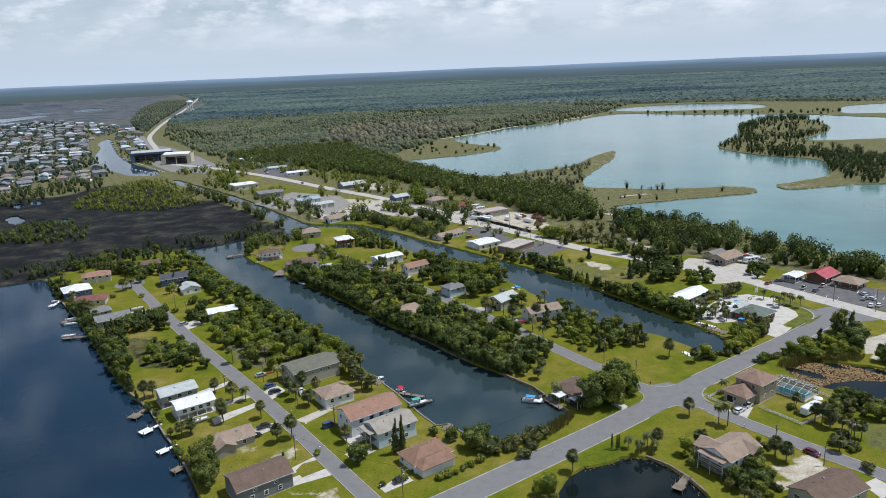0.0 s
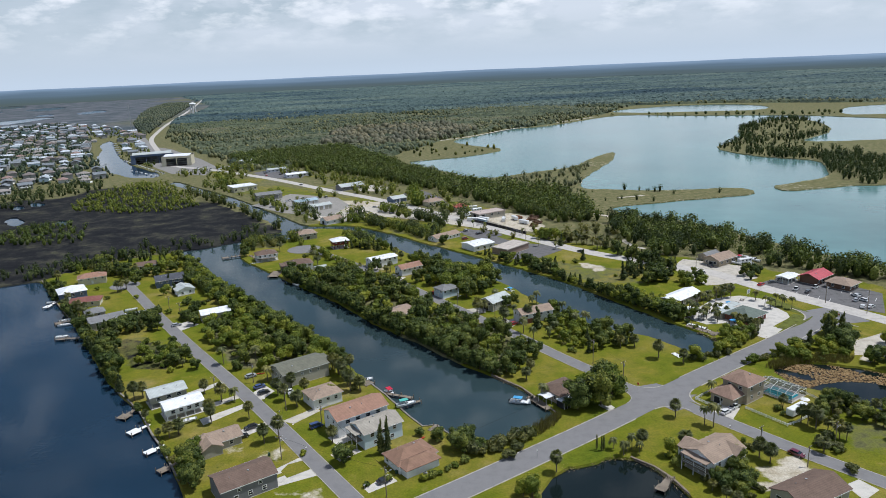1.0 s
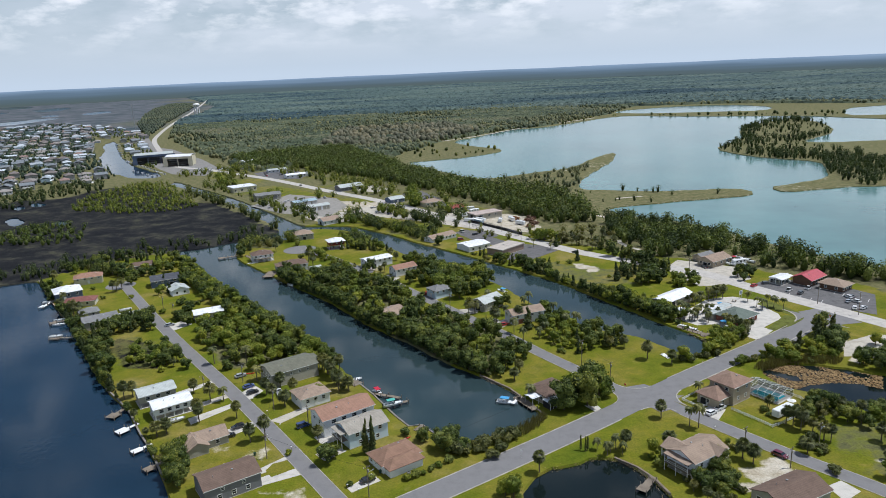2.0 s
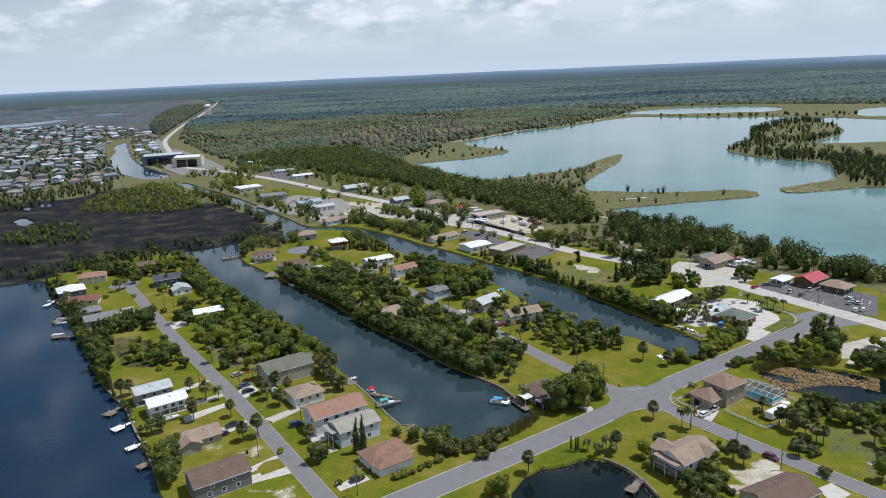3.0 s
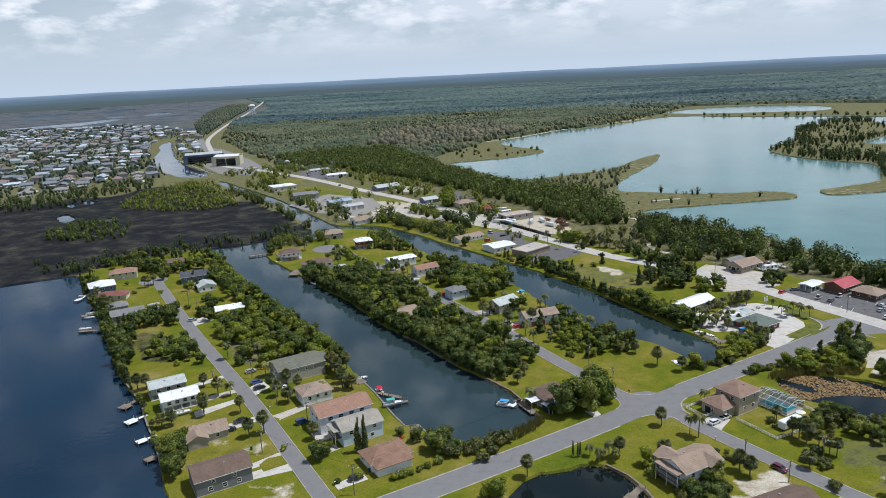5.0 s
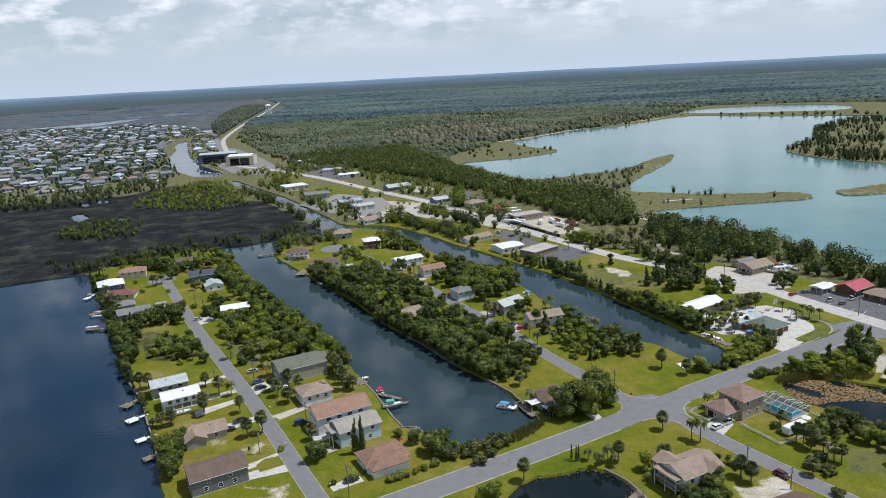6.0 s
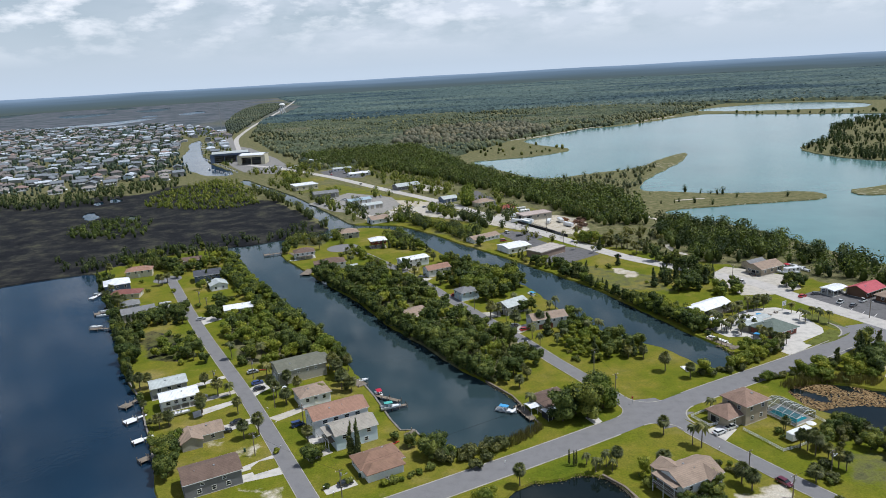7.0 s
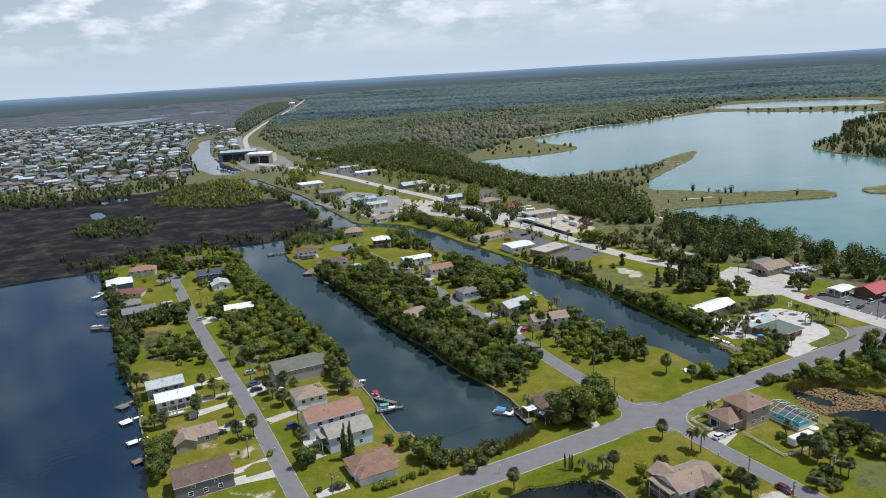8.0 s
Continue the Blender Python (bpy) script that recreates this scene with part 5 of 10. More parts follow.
house("storage shed with a pale blue metal roof", -129.5, 610.8, 22.0, 9.5, G + 2, 4.2, "gable", 1.4, W_SAND, R_BLUE, (), [(("s"), k * 5.0 - 12, 3.2, 3.2, WHITE) for k in range(6)], category="warehouse", name="warehouse")
house("storage shed with a pale metal roof", -113.5, 588.7, 20.5, 8.8, G + 2, 3.9, "gable", 1.3, W_WHITE, R_GREYM, (), [(("s"), k * 5.0 - 10, 3.2, 3.2, W_SAND) for k in range(5)], category="warehouse", name="warehouse")
house("white-walled shop with a tan gable roof", -94.0, 530.7, 15.1, 10.6, G + 4, 3.4, "gable", 2.0, W_WHITE, R_TAN, wins("s", 3, 12, 2) + wins("e", 2, 6, 2), [("w", 0, 3, 2.6, DARK)], category="shop", name="shop")
house("grey house with a grey gable roof by the county road", -100.4, 689.5, 25.4, 13.7, G, 3.8, "gable", 2.2, W_GREY, R_GREYM, wins("s", 4, 18, 2), [("s", 0, 1.6, 2.2, DARK)], category="shop", name="shop")
house("low white-roofed boat store", -174.0, 794.1, 27.8, 11.7, G - 6, 3.4, "gable", 1.2, W_WHITE, R_WHITE, wins("s", 5, 28, 2, 2), [("s", 2, 4, 3, DARK)], category="warehouse", name="warehouse")
house("low white store with a pale roof", -208.8, 841.5, 22.8, 10.5, G - 6, 3.4, "gable", 1.2, W_WHITE, R_GREYM, wins("s", 5, 20, 2, 2), category="shop", name="shop")
house("white-roofed house at the edge of the woods", -266.0, 927.0, 22.0, 12.8, G - 6, 4.5, "gable", 1.8, W_SAND, R_WHITE, wins("s", 4, 16, 2.4, 2), category="house")
house("store with a red-brown hip roof beside the county road", -16.1, 588.4, 16.5, 10.0, G, 3.6, "hip", 2.2, W_CREAM, R_TAN, wins("s", 4, 12, 2, 1.6), [("s", 0, 1.6, 2.2, DARK)], category="shop", name="shop")
house("small shop with a faded red roof", 4.8, 559.0, 12.2, 11.0, G, 3.6, "gable", 1.8, W_CREAM, roof_material("faded_red_shingles", (0.36, 0.11, 0.09)), wins("s", 2, 5, 2, 1.6), [("s", 0, 1.6, 2.2, DARK)], category="shop", name="shop")
house("flat-roofed pinkish depot among gravel", 26.8, 529.2, 24.8, 12.3, G - 4, 4.2, "flat", 0, W_SAND, paint("pinkish_flat_roof", (0.48, 0.40, 0.36), 0.9, 0.1), wins("s", 3, 12, 3, 1.6), [("s", -8, 3.6, 3.6, DARK), ("w", 0, 3.6, 3.6, DARK)], category="warehouse", name="warehouse")
house("dark bungalow with a dark roof beside the county road", -48.7, 611.3, 14.6, 11.0, G, 3.4, "gable", 1.8, W_DKBLUE, R_GREYM, wins("s", 3, 8, 1.8), [("s", 0, 1, 2.1, WHITE)], category="house")

# the boat-storage hangars beyond the marsh
def hangar(label, x, y, L, W, angle, h, wall_mat, roof_mat, bays):
    top = tagged(empty("hangar", x, y, 0, angle), label, "hangar")
    bm = bmesh.new()
    box(bm, 0, W / 2 - 0.3, h / 2, L, 0.6, h)
    for s in (-1, 1):
        box(bm, s * (L / 2 - 0.3), 0, h / 2, 0.6, W - 1.2, h)
    part("wall", bm, wall_mat, top)
    bm = bmesh.new()
    w = L / bays
    for k in range(bays + 1):
        box(bm, -L / 2 + k * w, -W / 2 + 0.3, h / 2, w * 0.35 if k in (0, bays) else 0.8, 0.7, h)
    box(bm, 0, -W / 2 + 0.35, h - 1.4, L, 0.6, 2.8)
    part("front_frame", bm, wall_mat, top)
    for k in range(4):
        bm = bmesh.new()
        box(bm, 0, 1.0, 2 + k * 3.0, L - 2, W - 4, 0.25)
        part("boat_rack", bm, METAL, top)
    bm = bmesh.new()
    gable_roof(bm, L, W, h, 1.8, 0.6, 0.3)
    part("roof", bm, roof_mat, top)


hangar("tall white boat-storage hangar with an open front", -366.2, 953.8, 33, 28, 5, 13.0, W_CREAM, R_WHITE, 2)
hangar("tall boat-storage hangar with a blue-grey roof and open racks", -418.8, 993.8, 50, 30, 22, 13.0, W_DKBLUE, R_GREYM, 3)


# ---- plants ----
def leaf_quads(rng, lobes, n, size, flat=0.42):
    """Leaf clumps scattered over the shells of the lobes: vertex and face arrays."""
    vol = np.array([l[3] * l[4] * l[5] for l in lobes]) ** (2 / 3)
    pick = rng.choice(len(lobes), n, p=vol / vol.sum())
    lb = np.array(lobes)[pick]
    d = rng.normal(size=(n, 3))
    d[:, 2] = np.where(d[:, 2] < -0.35, -d[:, 2], d[:, 2])
    d /= np.linalg.norm(d, axis=1)[:, None]
    rad = rng.uniform(0.72, 1.08, n)[:, None]
    c = lb[:, :3] + d * lb[:, 3:6] * rad
    nrm = d + rng.normal(size=(n, 3)) * flat
    nrm /= np.linalg.norm(nrm, axis=1)[:, None]
    t = np.cross(nrm, rng.normal(size=(n, 3)))
    t /= np.linalg.norm(t, axis=1)[:, None]
    b = np.cross(nrm, t)
    s = (size * rng.uniform(0.55, 1.3, n))[:, None]
    v = np.stack([c - t * s, c - b * s * 0.55, c + t * s * 0.9, c + b * s * 0.6], 1).reshape(-1, 3)
    f = np.arange(4 * n).reshape(-1, 4)
    return v, f


def lump(rng, cx, cy, cz, rx, ry, rz, seg=7, rings=4):
    """A low, uneven blob: the shaded mass inside a crown."""
    vs, fs = [(cx, cy, cz - rz)], []
    for i in range(1, rings):
        a = -math.pi / 2 + math.pi * i / rings
        for j in range(seg):
            k = rng.uniform(0.8, 1.15)
            b = 2 * math.pi * (j + 0.5 * (i % 2)) / seg
            vs.append((cx + rx * k * math.cos(a) * math.cos(b), cy + ry * k * math.cos(a) * math.sin(b), cz + rz * k * math.sin(a)))
    vs.append((cx, cy, cz + rz))
    for j in range(seg):
        fs.append((0, 1 + (j + 1) % seg, 1 + j))
        fs.append((len(vs) - 1, len(vs) - 1 - seg + j, len(vs) - 1 - seg + (j + 1) % seg))
    for i in range(rings - 2):
        for j in range(seg):
            a, b = 1 + i * seg + j, 1 + i * seg + (j + 1) % seg
            fs.append((a, b, b + seg, a + seg))
    return vs, fs


def crown_arrays(seed, lobes, n, size, core=0.78):
    rng = np.random.default_rng(seed)
    v, f = leaf_quads(rng, lobes, n, size)
    verts, faces = [tuple(p) for p in v.tolist()], [tuple(q) for q in f.tolist()]
    for l in lobes:
        vs, fs = lump(rng, l[0], l[1], l[2], l[3] * core, l[4] * core, l[5] * core)
        o = len(verts)
        verts += vs
        faces += [tuple(i + o for i in q) for q in fs]
    return verts, faces


def broad_lobes(seed, h, r, n):
    rng = random.Random(seed)
    lobes = [(0, 0, h * 0.58, r * 0.72, r * 0.72, h * 0.38)]
    for k in range(n):
        a = 2 * math.pi * (k + rng.uniform(-.3, .3)) / n
        d = r * rng.uniform(0.4, 0.72)
        s = r * rng.uniform(0.32, 0.55)
        lobes.append((d * math.cos(a), d * math.sin(a), h * rng.uniform(0.22, 0.8), s, s, s * rng.uniform(0.75, 1.1)))
    return lobes


def tree(name, label, seed, h, r, leaf, lobes_n=8, quads=520, size=0.5, trunk_r=0.22, group="", category="tree"):
    rng = random.Random(seed)
    top = tagged(new(name), label, category, group)
    lobes = broad_lobes(seed, h, r, lobes_n)
    bm = bmesh.new()
    rod(bm, (0, 0, -0.3), (0.1, 0.05, h * 0.35), trunk_r, trunk_r * 0.7, 7)
    for l in lobes[1:6]:
        rod(bm, (0.1, 0.05, h * 0.32), (l[0] * 0.8, l[1] * 0.8, l[2]), trunk_r * 0.45, trunk_r * 0.15, 5)
    part("trunk", bm, BARK, top)
    v, f = crown_arrays(seed, lobes, quads, size)
    mesh_object("crown", v, f, leaf, top)
    return top


def cedar(seed, h, r, label, quads=420, size=0.38):
    top = tagged(new("cedar_tree"), label, "tree")
    bm = bmesh.new()
    rod(bm, (0, 0, -0.3), (0, 0, h * 0.8), 0.16, 0.05, 6)
    part("trunk", bm, BARK, top)
    rng = random.Random(seed)
    lobes = []
    for k in range(7):
        z = h * (0.12 + 0.125 * k)
        s = r * (1.0 - 0.12 * k) * rng.uniform(0.75, 1.1)
        lobes.append((rng.uniform(-.2, .2) * r, rng.uniform(-.2, .2) * r, z, s * .8, s * .8, h * 0.14))
    v, f = crown_arrays(seed, lobes, quads, size, 0.8)
    mesh_object("crown", v, f, CEDAR, top)
    return top


def sabal(seed, h, r, label, fans=60):
    """Cabbage palm: a bare trunk under a round head of fan leaves."""
    rng = random.Random(seed)
    top = tagged(new("palm_tree"), label, "palm")
    bm = bmesh.new()
    lean = rng.uniform(-.25, .25)
    rod(bm, (0, 0, -0.3), (lean * 0.5, 0, h * 0.5), 0.19, 0.16, 7)
    rod(bm, (lean * 0.5, 0, h * 0.5), (lean, 0, h), 0.16, 0.2, 7)
    part("trunk", bm, PALM_BARK, top)
    verts, faces = [], []
    for k in range(fans):
        z = rng.uniform(-0.85, 1.0)
        a = k * 2.39996
        q = math.sqrt(max(0, 1 - z * z))
        d = Vector((q * math.cos(a), q * math.sin(a), z))
        side = d.cross(Vector((0, 0, 1))).normalized() if abs(z) < 0.97 else Vector((1, 0, 0))
        base = Vector((lean, 0, h)) + d * r * 0.32
        size = r * rng.uniform(0.62, 0.92)
        for j in range(7):
            t = (j - 3) / 3.0
            ln = size * (1 - 0.15 * t * t)
            axis = (d * math.cos(t * 1.05) + side * math.sin(t * 1.05)).normalized()
            across = axis.cross(Vector((0, 0, 1)))
            across = (across.normalized() if across.length > 0.05 else side) * ln * 0.11
            tip = base + axis * ln - Vector((0, 0, 1)) * ln * (0.25 + 0.18 * t * t)
            mid = base + axis * ln * 0.55
            o = len(verts)
            verts += [tuple(base), tuple(mid - across), tuple(tip), tuple(mid + across)]
            faces.append((o, o + 1, o + 2, o + 3))
    mesh_object("crown", verts, faces, PALM_LEAF, top)
    return top


def feather_palm(seed, h, r, label, fronds=18):
    """Queen palm: a slim grey trunk with arching feathered fronds."""
    rng = random.Random(seed)
    top = tagged(new("palm_tree"), label, "palm")
    bm = bmesh.new()
    lean = rng.uniform(-.3, .3)
    rod(bm, (0, 0, -0.3), (lean * .4, 0, h * .5), 0.2, 0.15, 7)
    rod(bm, (lean * .4, 0, h * .5), (lean, 0, h), 0.15, 0.13, 7)
    part("trunk", bm, PALM_BARK, top)
    verts, faces = [], []
    for k in range(fronds):
        a = k * 2.39996 + rng.uniform(-.2, .2)
        rise = rng.uniform(0.1, 1.0)
        prev = None
        n = 6
        for j in range(n + 1):
            t = j / n
            out = r * t * (0.95 - 0.1 * rise)
            z = h + r * (rise * t * 1.1 - 1.15 * t * t)
            w = 0.38 * r * 0.6 * math.sin(math.pi * min(1, 0.12 + t * 0.9)) + 0.03
            c = Vector((lean + out * math.cos(a), out * math.sin(a), z))
            s = Vector((-math.sin(a), math.cos(a), 0)) * w
            o = len(verts)
            verts += [tuple(c - s - Vector((0, 0, w * .55))), tuple(c), tuple(c + s - Vector((0, 0, w * .55)))]
            if prev is not None and j > 0:
                faces += [(prev, prev + 1, o + 1, o), (prev + 1, prev + 2, o + 2, o + 1)]
            prev = o
    mesh_object("crown", verts, faces, PALM_LEAF, top)
    return top


def shrub(seed, h, r, leaf, label, quads=200, name="shrub", size=0.36):
    """A low bush: several leafy lobes down to the ground."""
    rng = random.Random(seed)
    lobes = [(rng.uniform(-.55, .55) * r, rng.uniform(-.55, .55) * r, h * rng.uniform(.3, .6), r * rng.uniform(.4, .65), r * rng.uniform(.4, .65), h * rng.uniform(.3, .45)) for _ in range(5)]
    v, f = crown_arrays(seed, lobes, quads, size)
    ob = mesh_object(name, v, f, leaf)
    return tagged(ob, label, "shrub")


def make_kinds(dense):
    """Every plant kind in a few shapes; the lots nearer the main road get the finer crowns."""
    q, z = (1.55, 0.72) if dense else (0.62, 1.05)
    return {
        "oak": [tree("oak_tree" if i < 3 else "mangrove_tree", "broad-crowned dark green oak in a thicket" if i < 3 else "dense dark green mangrove tree by the water", 10 + i, 7.5 + i % 3, 3.6 + 0.4 * (i % 2), OAK, 10, int(680 * q), 0.40 * z) for i in range(5)],
        "light": [tree("leafy_tree", "light green leafy tree with an uneven crown", 30 + i, 6.5 + i % 3, 3.3 + 0.4 * (i % 2), LIGHT_LEAF, 9, int(640 * q), 0.38 * z) for i in range(4)],
        "cedar": [cedar(50 + i, 6.5 + i, 2.2 + 0.2 * i, "dark green cedar with a ragged cone", int(420 * q), 0.38 * z) for i in range(4)],
        "sabal": [sabal(60 + i, 3.7 + 0.55 * i, 2.0, "cabbage palm with a round head of fan leaves", 66 if dense else 40) for i in range(4)],
        "queen": [feather_palm(70 + i, 5.5 + i, 2.7, "queen palm with arching feathered fronds") for i in range(3)],
        "shrub": [shrub(80 + i, 2.0 + 0.4 * i, 1.6 + 0.2 * i, OAK if i % 2 else LIGHT_LEAF, "rounded green shrub on the lawn", int(200 * q), "shrub", 0.36 * z) for i in range(4)],
        "palmetto": [shrub(90 + i, 2.2 + 0.3 * i, 1.9, PALM_LEAF, "spiky palmetto clump at the lot edge", int(260 * q), "palmetto", 0.40 * z) for i in range(3)],
    }


FINE_KINDS, PLAIN_KINDS = make_kinds(True), make_kinds(False)
FIRST_USE = set()
KIDS = {}
BEYOND = {"oak": [], "light": [], "cedar": [], "palm": []}


def stamp(ob, m):
    """copy_thing() for kinds with many copies: it looks up the parts only once."""
    if ob.name not in KIDS:
        KIDS[ob.name] = list(ob.children_recursive)
    made = {}
    for o in (ob, *KIDS[ob.name]):
        made[o] = o.copy()
        scene.collection.objects.link(made[o])
        made[o].parent = made.get(o.parent, o.parent)
        made[o].matrix_parent_inverse = o.matrix_parent_inverse
    made[ob].matrix_basis = m @ Matrix.Diagonal((*ob.scale, 1))
    return made[ob]


def plant(kind, x, y, scale=1.0, rng=random, z=0.0, stretch=1.0):
    if y > 455 and kind in ("oak", "light", "cedar", "shrub", "palmetto", "sabal"):
        BEYOND[{"shrub": "oak", "palmetto": "palm", "sabal": "palm"}.get(kind, kind)].append((x, y, scale * {"shrub": 3.0, "palmetto": 3.2, "sabal": 5.0}.get(kind, 8.0)))
        return None
    src = rng.choice((FINE_KINDS if y < 285 else PLAIN_KINDS)[kind])
    m = Matrix.LocRotScale((x, y, z), Euler((0, 0, rng.uniform(0, 6.28))), None)
    s = Vector((scale, scale, scale * stretch))
    if src.name not in FIRST_USE:
        FIRST_USE.add(src.name)
        src.matrix_basis = m @ Matrix.Diagonal((*s, 1))
        return src
    ob = stamp(src, m)
    ob.scale = s
    return ob


def wet_at(x, y):
    xa, ya = np.array([x]), np.array([y])
    return any(inside(r, xa, ya)[0] for r in RINGS[:5])


def thicket(poly, spacing, kinds, seed, lo=0.7, hi=1.15, keep=()):
    """Trees scattered in a zone, with clearings round the places in keep."""
    rng = random.Random(seed)
    xs, ys = [p[0] for p in poly], [p[1] for p in poly]
    pts, x = [], min(xs)
    while x < max(xs):
        y = min(ys)
        while y < max(ys):
            pts.append((x + rng.uniform(-.45, .45) * spacing, y + rng.uniform(-.45, .45) * spacing))
            y += spacing
        x += spacing
    ax, ay = np.array([p[0] for p in pts]), np.array([p[1] for p in pts])
    ok = inside(poly, ax, ay)
    for r in RINGS[:5]:
        ok &= ~inside(r, ax, ay)
    for line, w in ((road_west, 4.5), (road_mid, 4.5), (road_county, 6.0), (road_main, 6.0), (road_east, 4.5)):
        ok &= edge_distance(line, ax, ay, False) > w
    for hx, hy, hr in keep:
        ok &= np.hypot(ax - hx, ay - hy) > hr
    for x, y in zip(ax[ok], ay[ok]):
        plant(rng.choice(kinds), x, y, rng.uniform(lo, hi), rng)


HOMES = [(o.location.x, o.location.y, 8.5) for o in scene.objects if o.type == 'EMPTY' and o.parent is None and o.get("category") in ("house", "shop", "restaurant", "shed", "carport", "warehouse")]

# western peninsula
thicket([(-174.2, 302.0), (-172.5, 311.7), (-155.0, 299.1), (-140.7, 265.4), (-124.5, 237.7), (-129.5, 238.9), (-147.4, 262.9)], 4.7, ["oak", "cedar", "cedar"], 1, 0.67, 1.01, HOMES)
thicket([(-166.6, 311.3), (-161.0, 322.9), (-144.5, 321.6), (-137.4, 305.2), (-155.6, 297.7)], 4.5, ["oak", "cedar"], 2, 0.62, 0.95, HOMES)
thicket([(-126.7, 286.6), (-115.2, 277.3), (-99.6, 257.2), (-107.3, 257.7), (-117.0, 264.0)], 4.7, ["light", "oak", "sabal"], 3, 0.62, 0.90, HOMES)
thicket([(-116.5, 294.9), (-116.5, 319.3), (-106.8, 328.6), (-88.0, 313.0), (-64.3, 282.4), (-50.3, 262.9), (-55.6, 260.3), (-75.4, 268.6), (-83.0, 261.9), (-93.8, 262.6)], 5.2, ["light", "light", "oak", "light", "shrub"], 4, 0.67, 1.06, HOMES)
thicket([(-166.4, 417.9), (-146.6, 390.8), (-115.3, 345.6), (-113.7, 331.8), (-134.8, 357.1), (-158.0, 392.0)], 4.7, ["oak", "light"], 5, 0.62, 0.95, HOMES)
thicket([(-191.0, 407.8), (-180.9, 440.5), (-166.4, 417.9), (-177.8, 406.3), (-190.6, 395.5)], 5.1, ["oak", "cedar", "light"], 6, 0.67, 1.01, HOMES)
thicket([(-232.8, 382.5), (-230.0, 387.9), (-205.9, 353.8), (-186.9, 325.0), (-172.5, 311.7), (-176.2, 308.1), (-200.8, 339.3)], 5.1, ["oak", "cedar", "shrub"], 7, 0.56, 0.90, HOMES)
thicket([(-234.7, 425.8), (-218.8, 424.0), (-199.8, 415.2), (-188.8, 395.3), (-209.0, 397.4)], 5.1, ["oak", "cedar", "sabal"], 8, 0.56, 0.90, HOMES)
thicket([(-134.1, 320.8), (-131.9, 333.4), (-123.8, 319.9), (-123.3, 304.2)], 4.0, ["oak", "sabal"], 9, 0.56, 0.78, HOMES)
# middle peninsula
thicket([(-93.6, 379.5), (-79.3, 389.5), (-54.7, 381.1), (-36.6, 365.0), (-24.7, 337.4), (-3.5, 310.2), (12.3, 287.1), (25.5, 279.5), (29.6, 269.7), (28.7, 255.3), (18.3, 244.1), (10.8, 243.5), (-1.5, 257.1), (-15.5, 277.1), (-28.0, 291.4), (-40.5, 307.0), (-59.5, 336.9)], 5.3, ["oak", "oak", "light", "cedar", "sabal", "oak"], 11, 0.67, 1.06, HOMES)
thicket([(-14.9, 366.0), (-2.7, 375.5), (19.4, 373.2), (21.8, 352.1), (7.0, 334.6), (-4.4, 335.6)], 5.6, ["light", "oak"], 12, 0.90, 1.29, HOMES)
thicket([(38.6, 278.6), (48.1, 298.6), (58.4, 283.8), (55.0, 262.1), (45.4, 257.0)], 3.8, ["light", "shrub", "light", "palmetto"], 13, 0.50, 0.78, HOMES)
thicket([(47.2, 262.6), (58.4, 283.8), (71.3, 276.3), (70.2, 265.3), (59.8, 263.6), (51.6, 253.9)], 4.7, ["oak", "cedar"], 14, 0.67, 1.01, HOMES)
thicket([(-143.2, 435.8), (-150.1, 475.5), (-129.5, 489.9), (-116.5, 470.9), (-132.5, 456.9), (-131.0, 420.5)], 5.1, ["oak", "cedar", "sabal"], 16, 0.56, 0.90, HOMES)
thicket([(-120.9, 488.7), (-113.7, 502.2), (-108.1, 478.2), (-111.5, 466.9)], 5.1, ["oak"], 17, 0.90, 1.12, HOMES)
thicket([(-77.0, 473.8), (-67.4, 489.9), (-46.8, 453.4), (-48.8, 438.5), (-65.1, 448.1)], 5.1, ["cedar", "light", "oak"], 18, 0.56, 0.90, HOMES)
thicket([(-101.9, 386.1), (-92.6, 403.1), (-74.2, 397.3), (-68.0, 382.5), (-81.9, 364.3)], 4.5, ["oak", "light"], 19, 0.62, 0.95, HOMES)
thicket([(-26.0, 408.1), (-6.4, 389.7), (13.1, 371.7), (19.1, 362.5), (-2.4, 364.7), (-15.9, 382.6)], 5.1, ["oak", "light"], 20, 0.67, 1.01, HOMES)
# far bank of the eastern canal
thicket([(16.8, 409.5), (29.8, 395.3), (54.1, 363.1), (76.0, 326.6), (73.1, 318.4), (56.6, 346.7), (29.2, 383.4)], 5.6, ["cedar", "oak", "shrub"], 21, 0.56, 0.90, HOMES)
thicket([(73.6, 328.5), (82.5, 332.2), (92.1, 314.3), (101.2, 309.5), (105.7, 294.1), (100.2, 279.4), (87.6, 295.5)], 4.3, ["light", "shrub", "oak"], 22, 0.56, 0.84, HOMES)
thicket([(87.2, 355.6), (94.5, 376.2), (109.2, 386.2), (117.6, 364.9), (110.2, 348.2), (96.5, 344.7)], 5.6, ["oak", "cedar"], 23, 0.78, 1.23, HOMES)
thicket([(104.3, 266.6), (112.0, 279.9), (118.9, 279.4), (122.2, 269.7), (112.5, 261.4), (103.5, 257.4)], 3.8, ["light", "shrub", "sabal"], 24, 0.56, 0.78, HOMES)
thicket([(114.4, 347.8), (127.0, 351.5), (126.2, 339.9), (115.9, 338.1)], 4.5, ["light", "oak"], 25, 0.67, 0.90, HOMES)
thicket([(143.6, 349.8), (159.7, 358.3), (158.2, 343.5), (149.3, 334.9), (143.7, 342.0)], 4.5, ["oak", "light"], 26, 0.56, 0.84, HOMES)
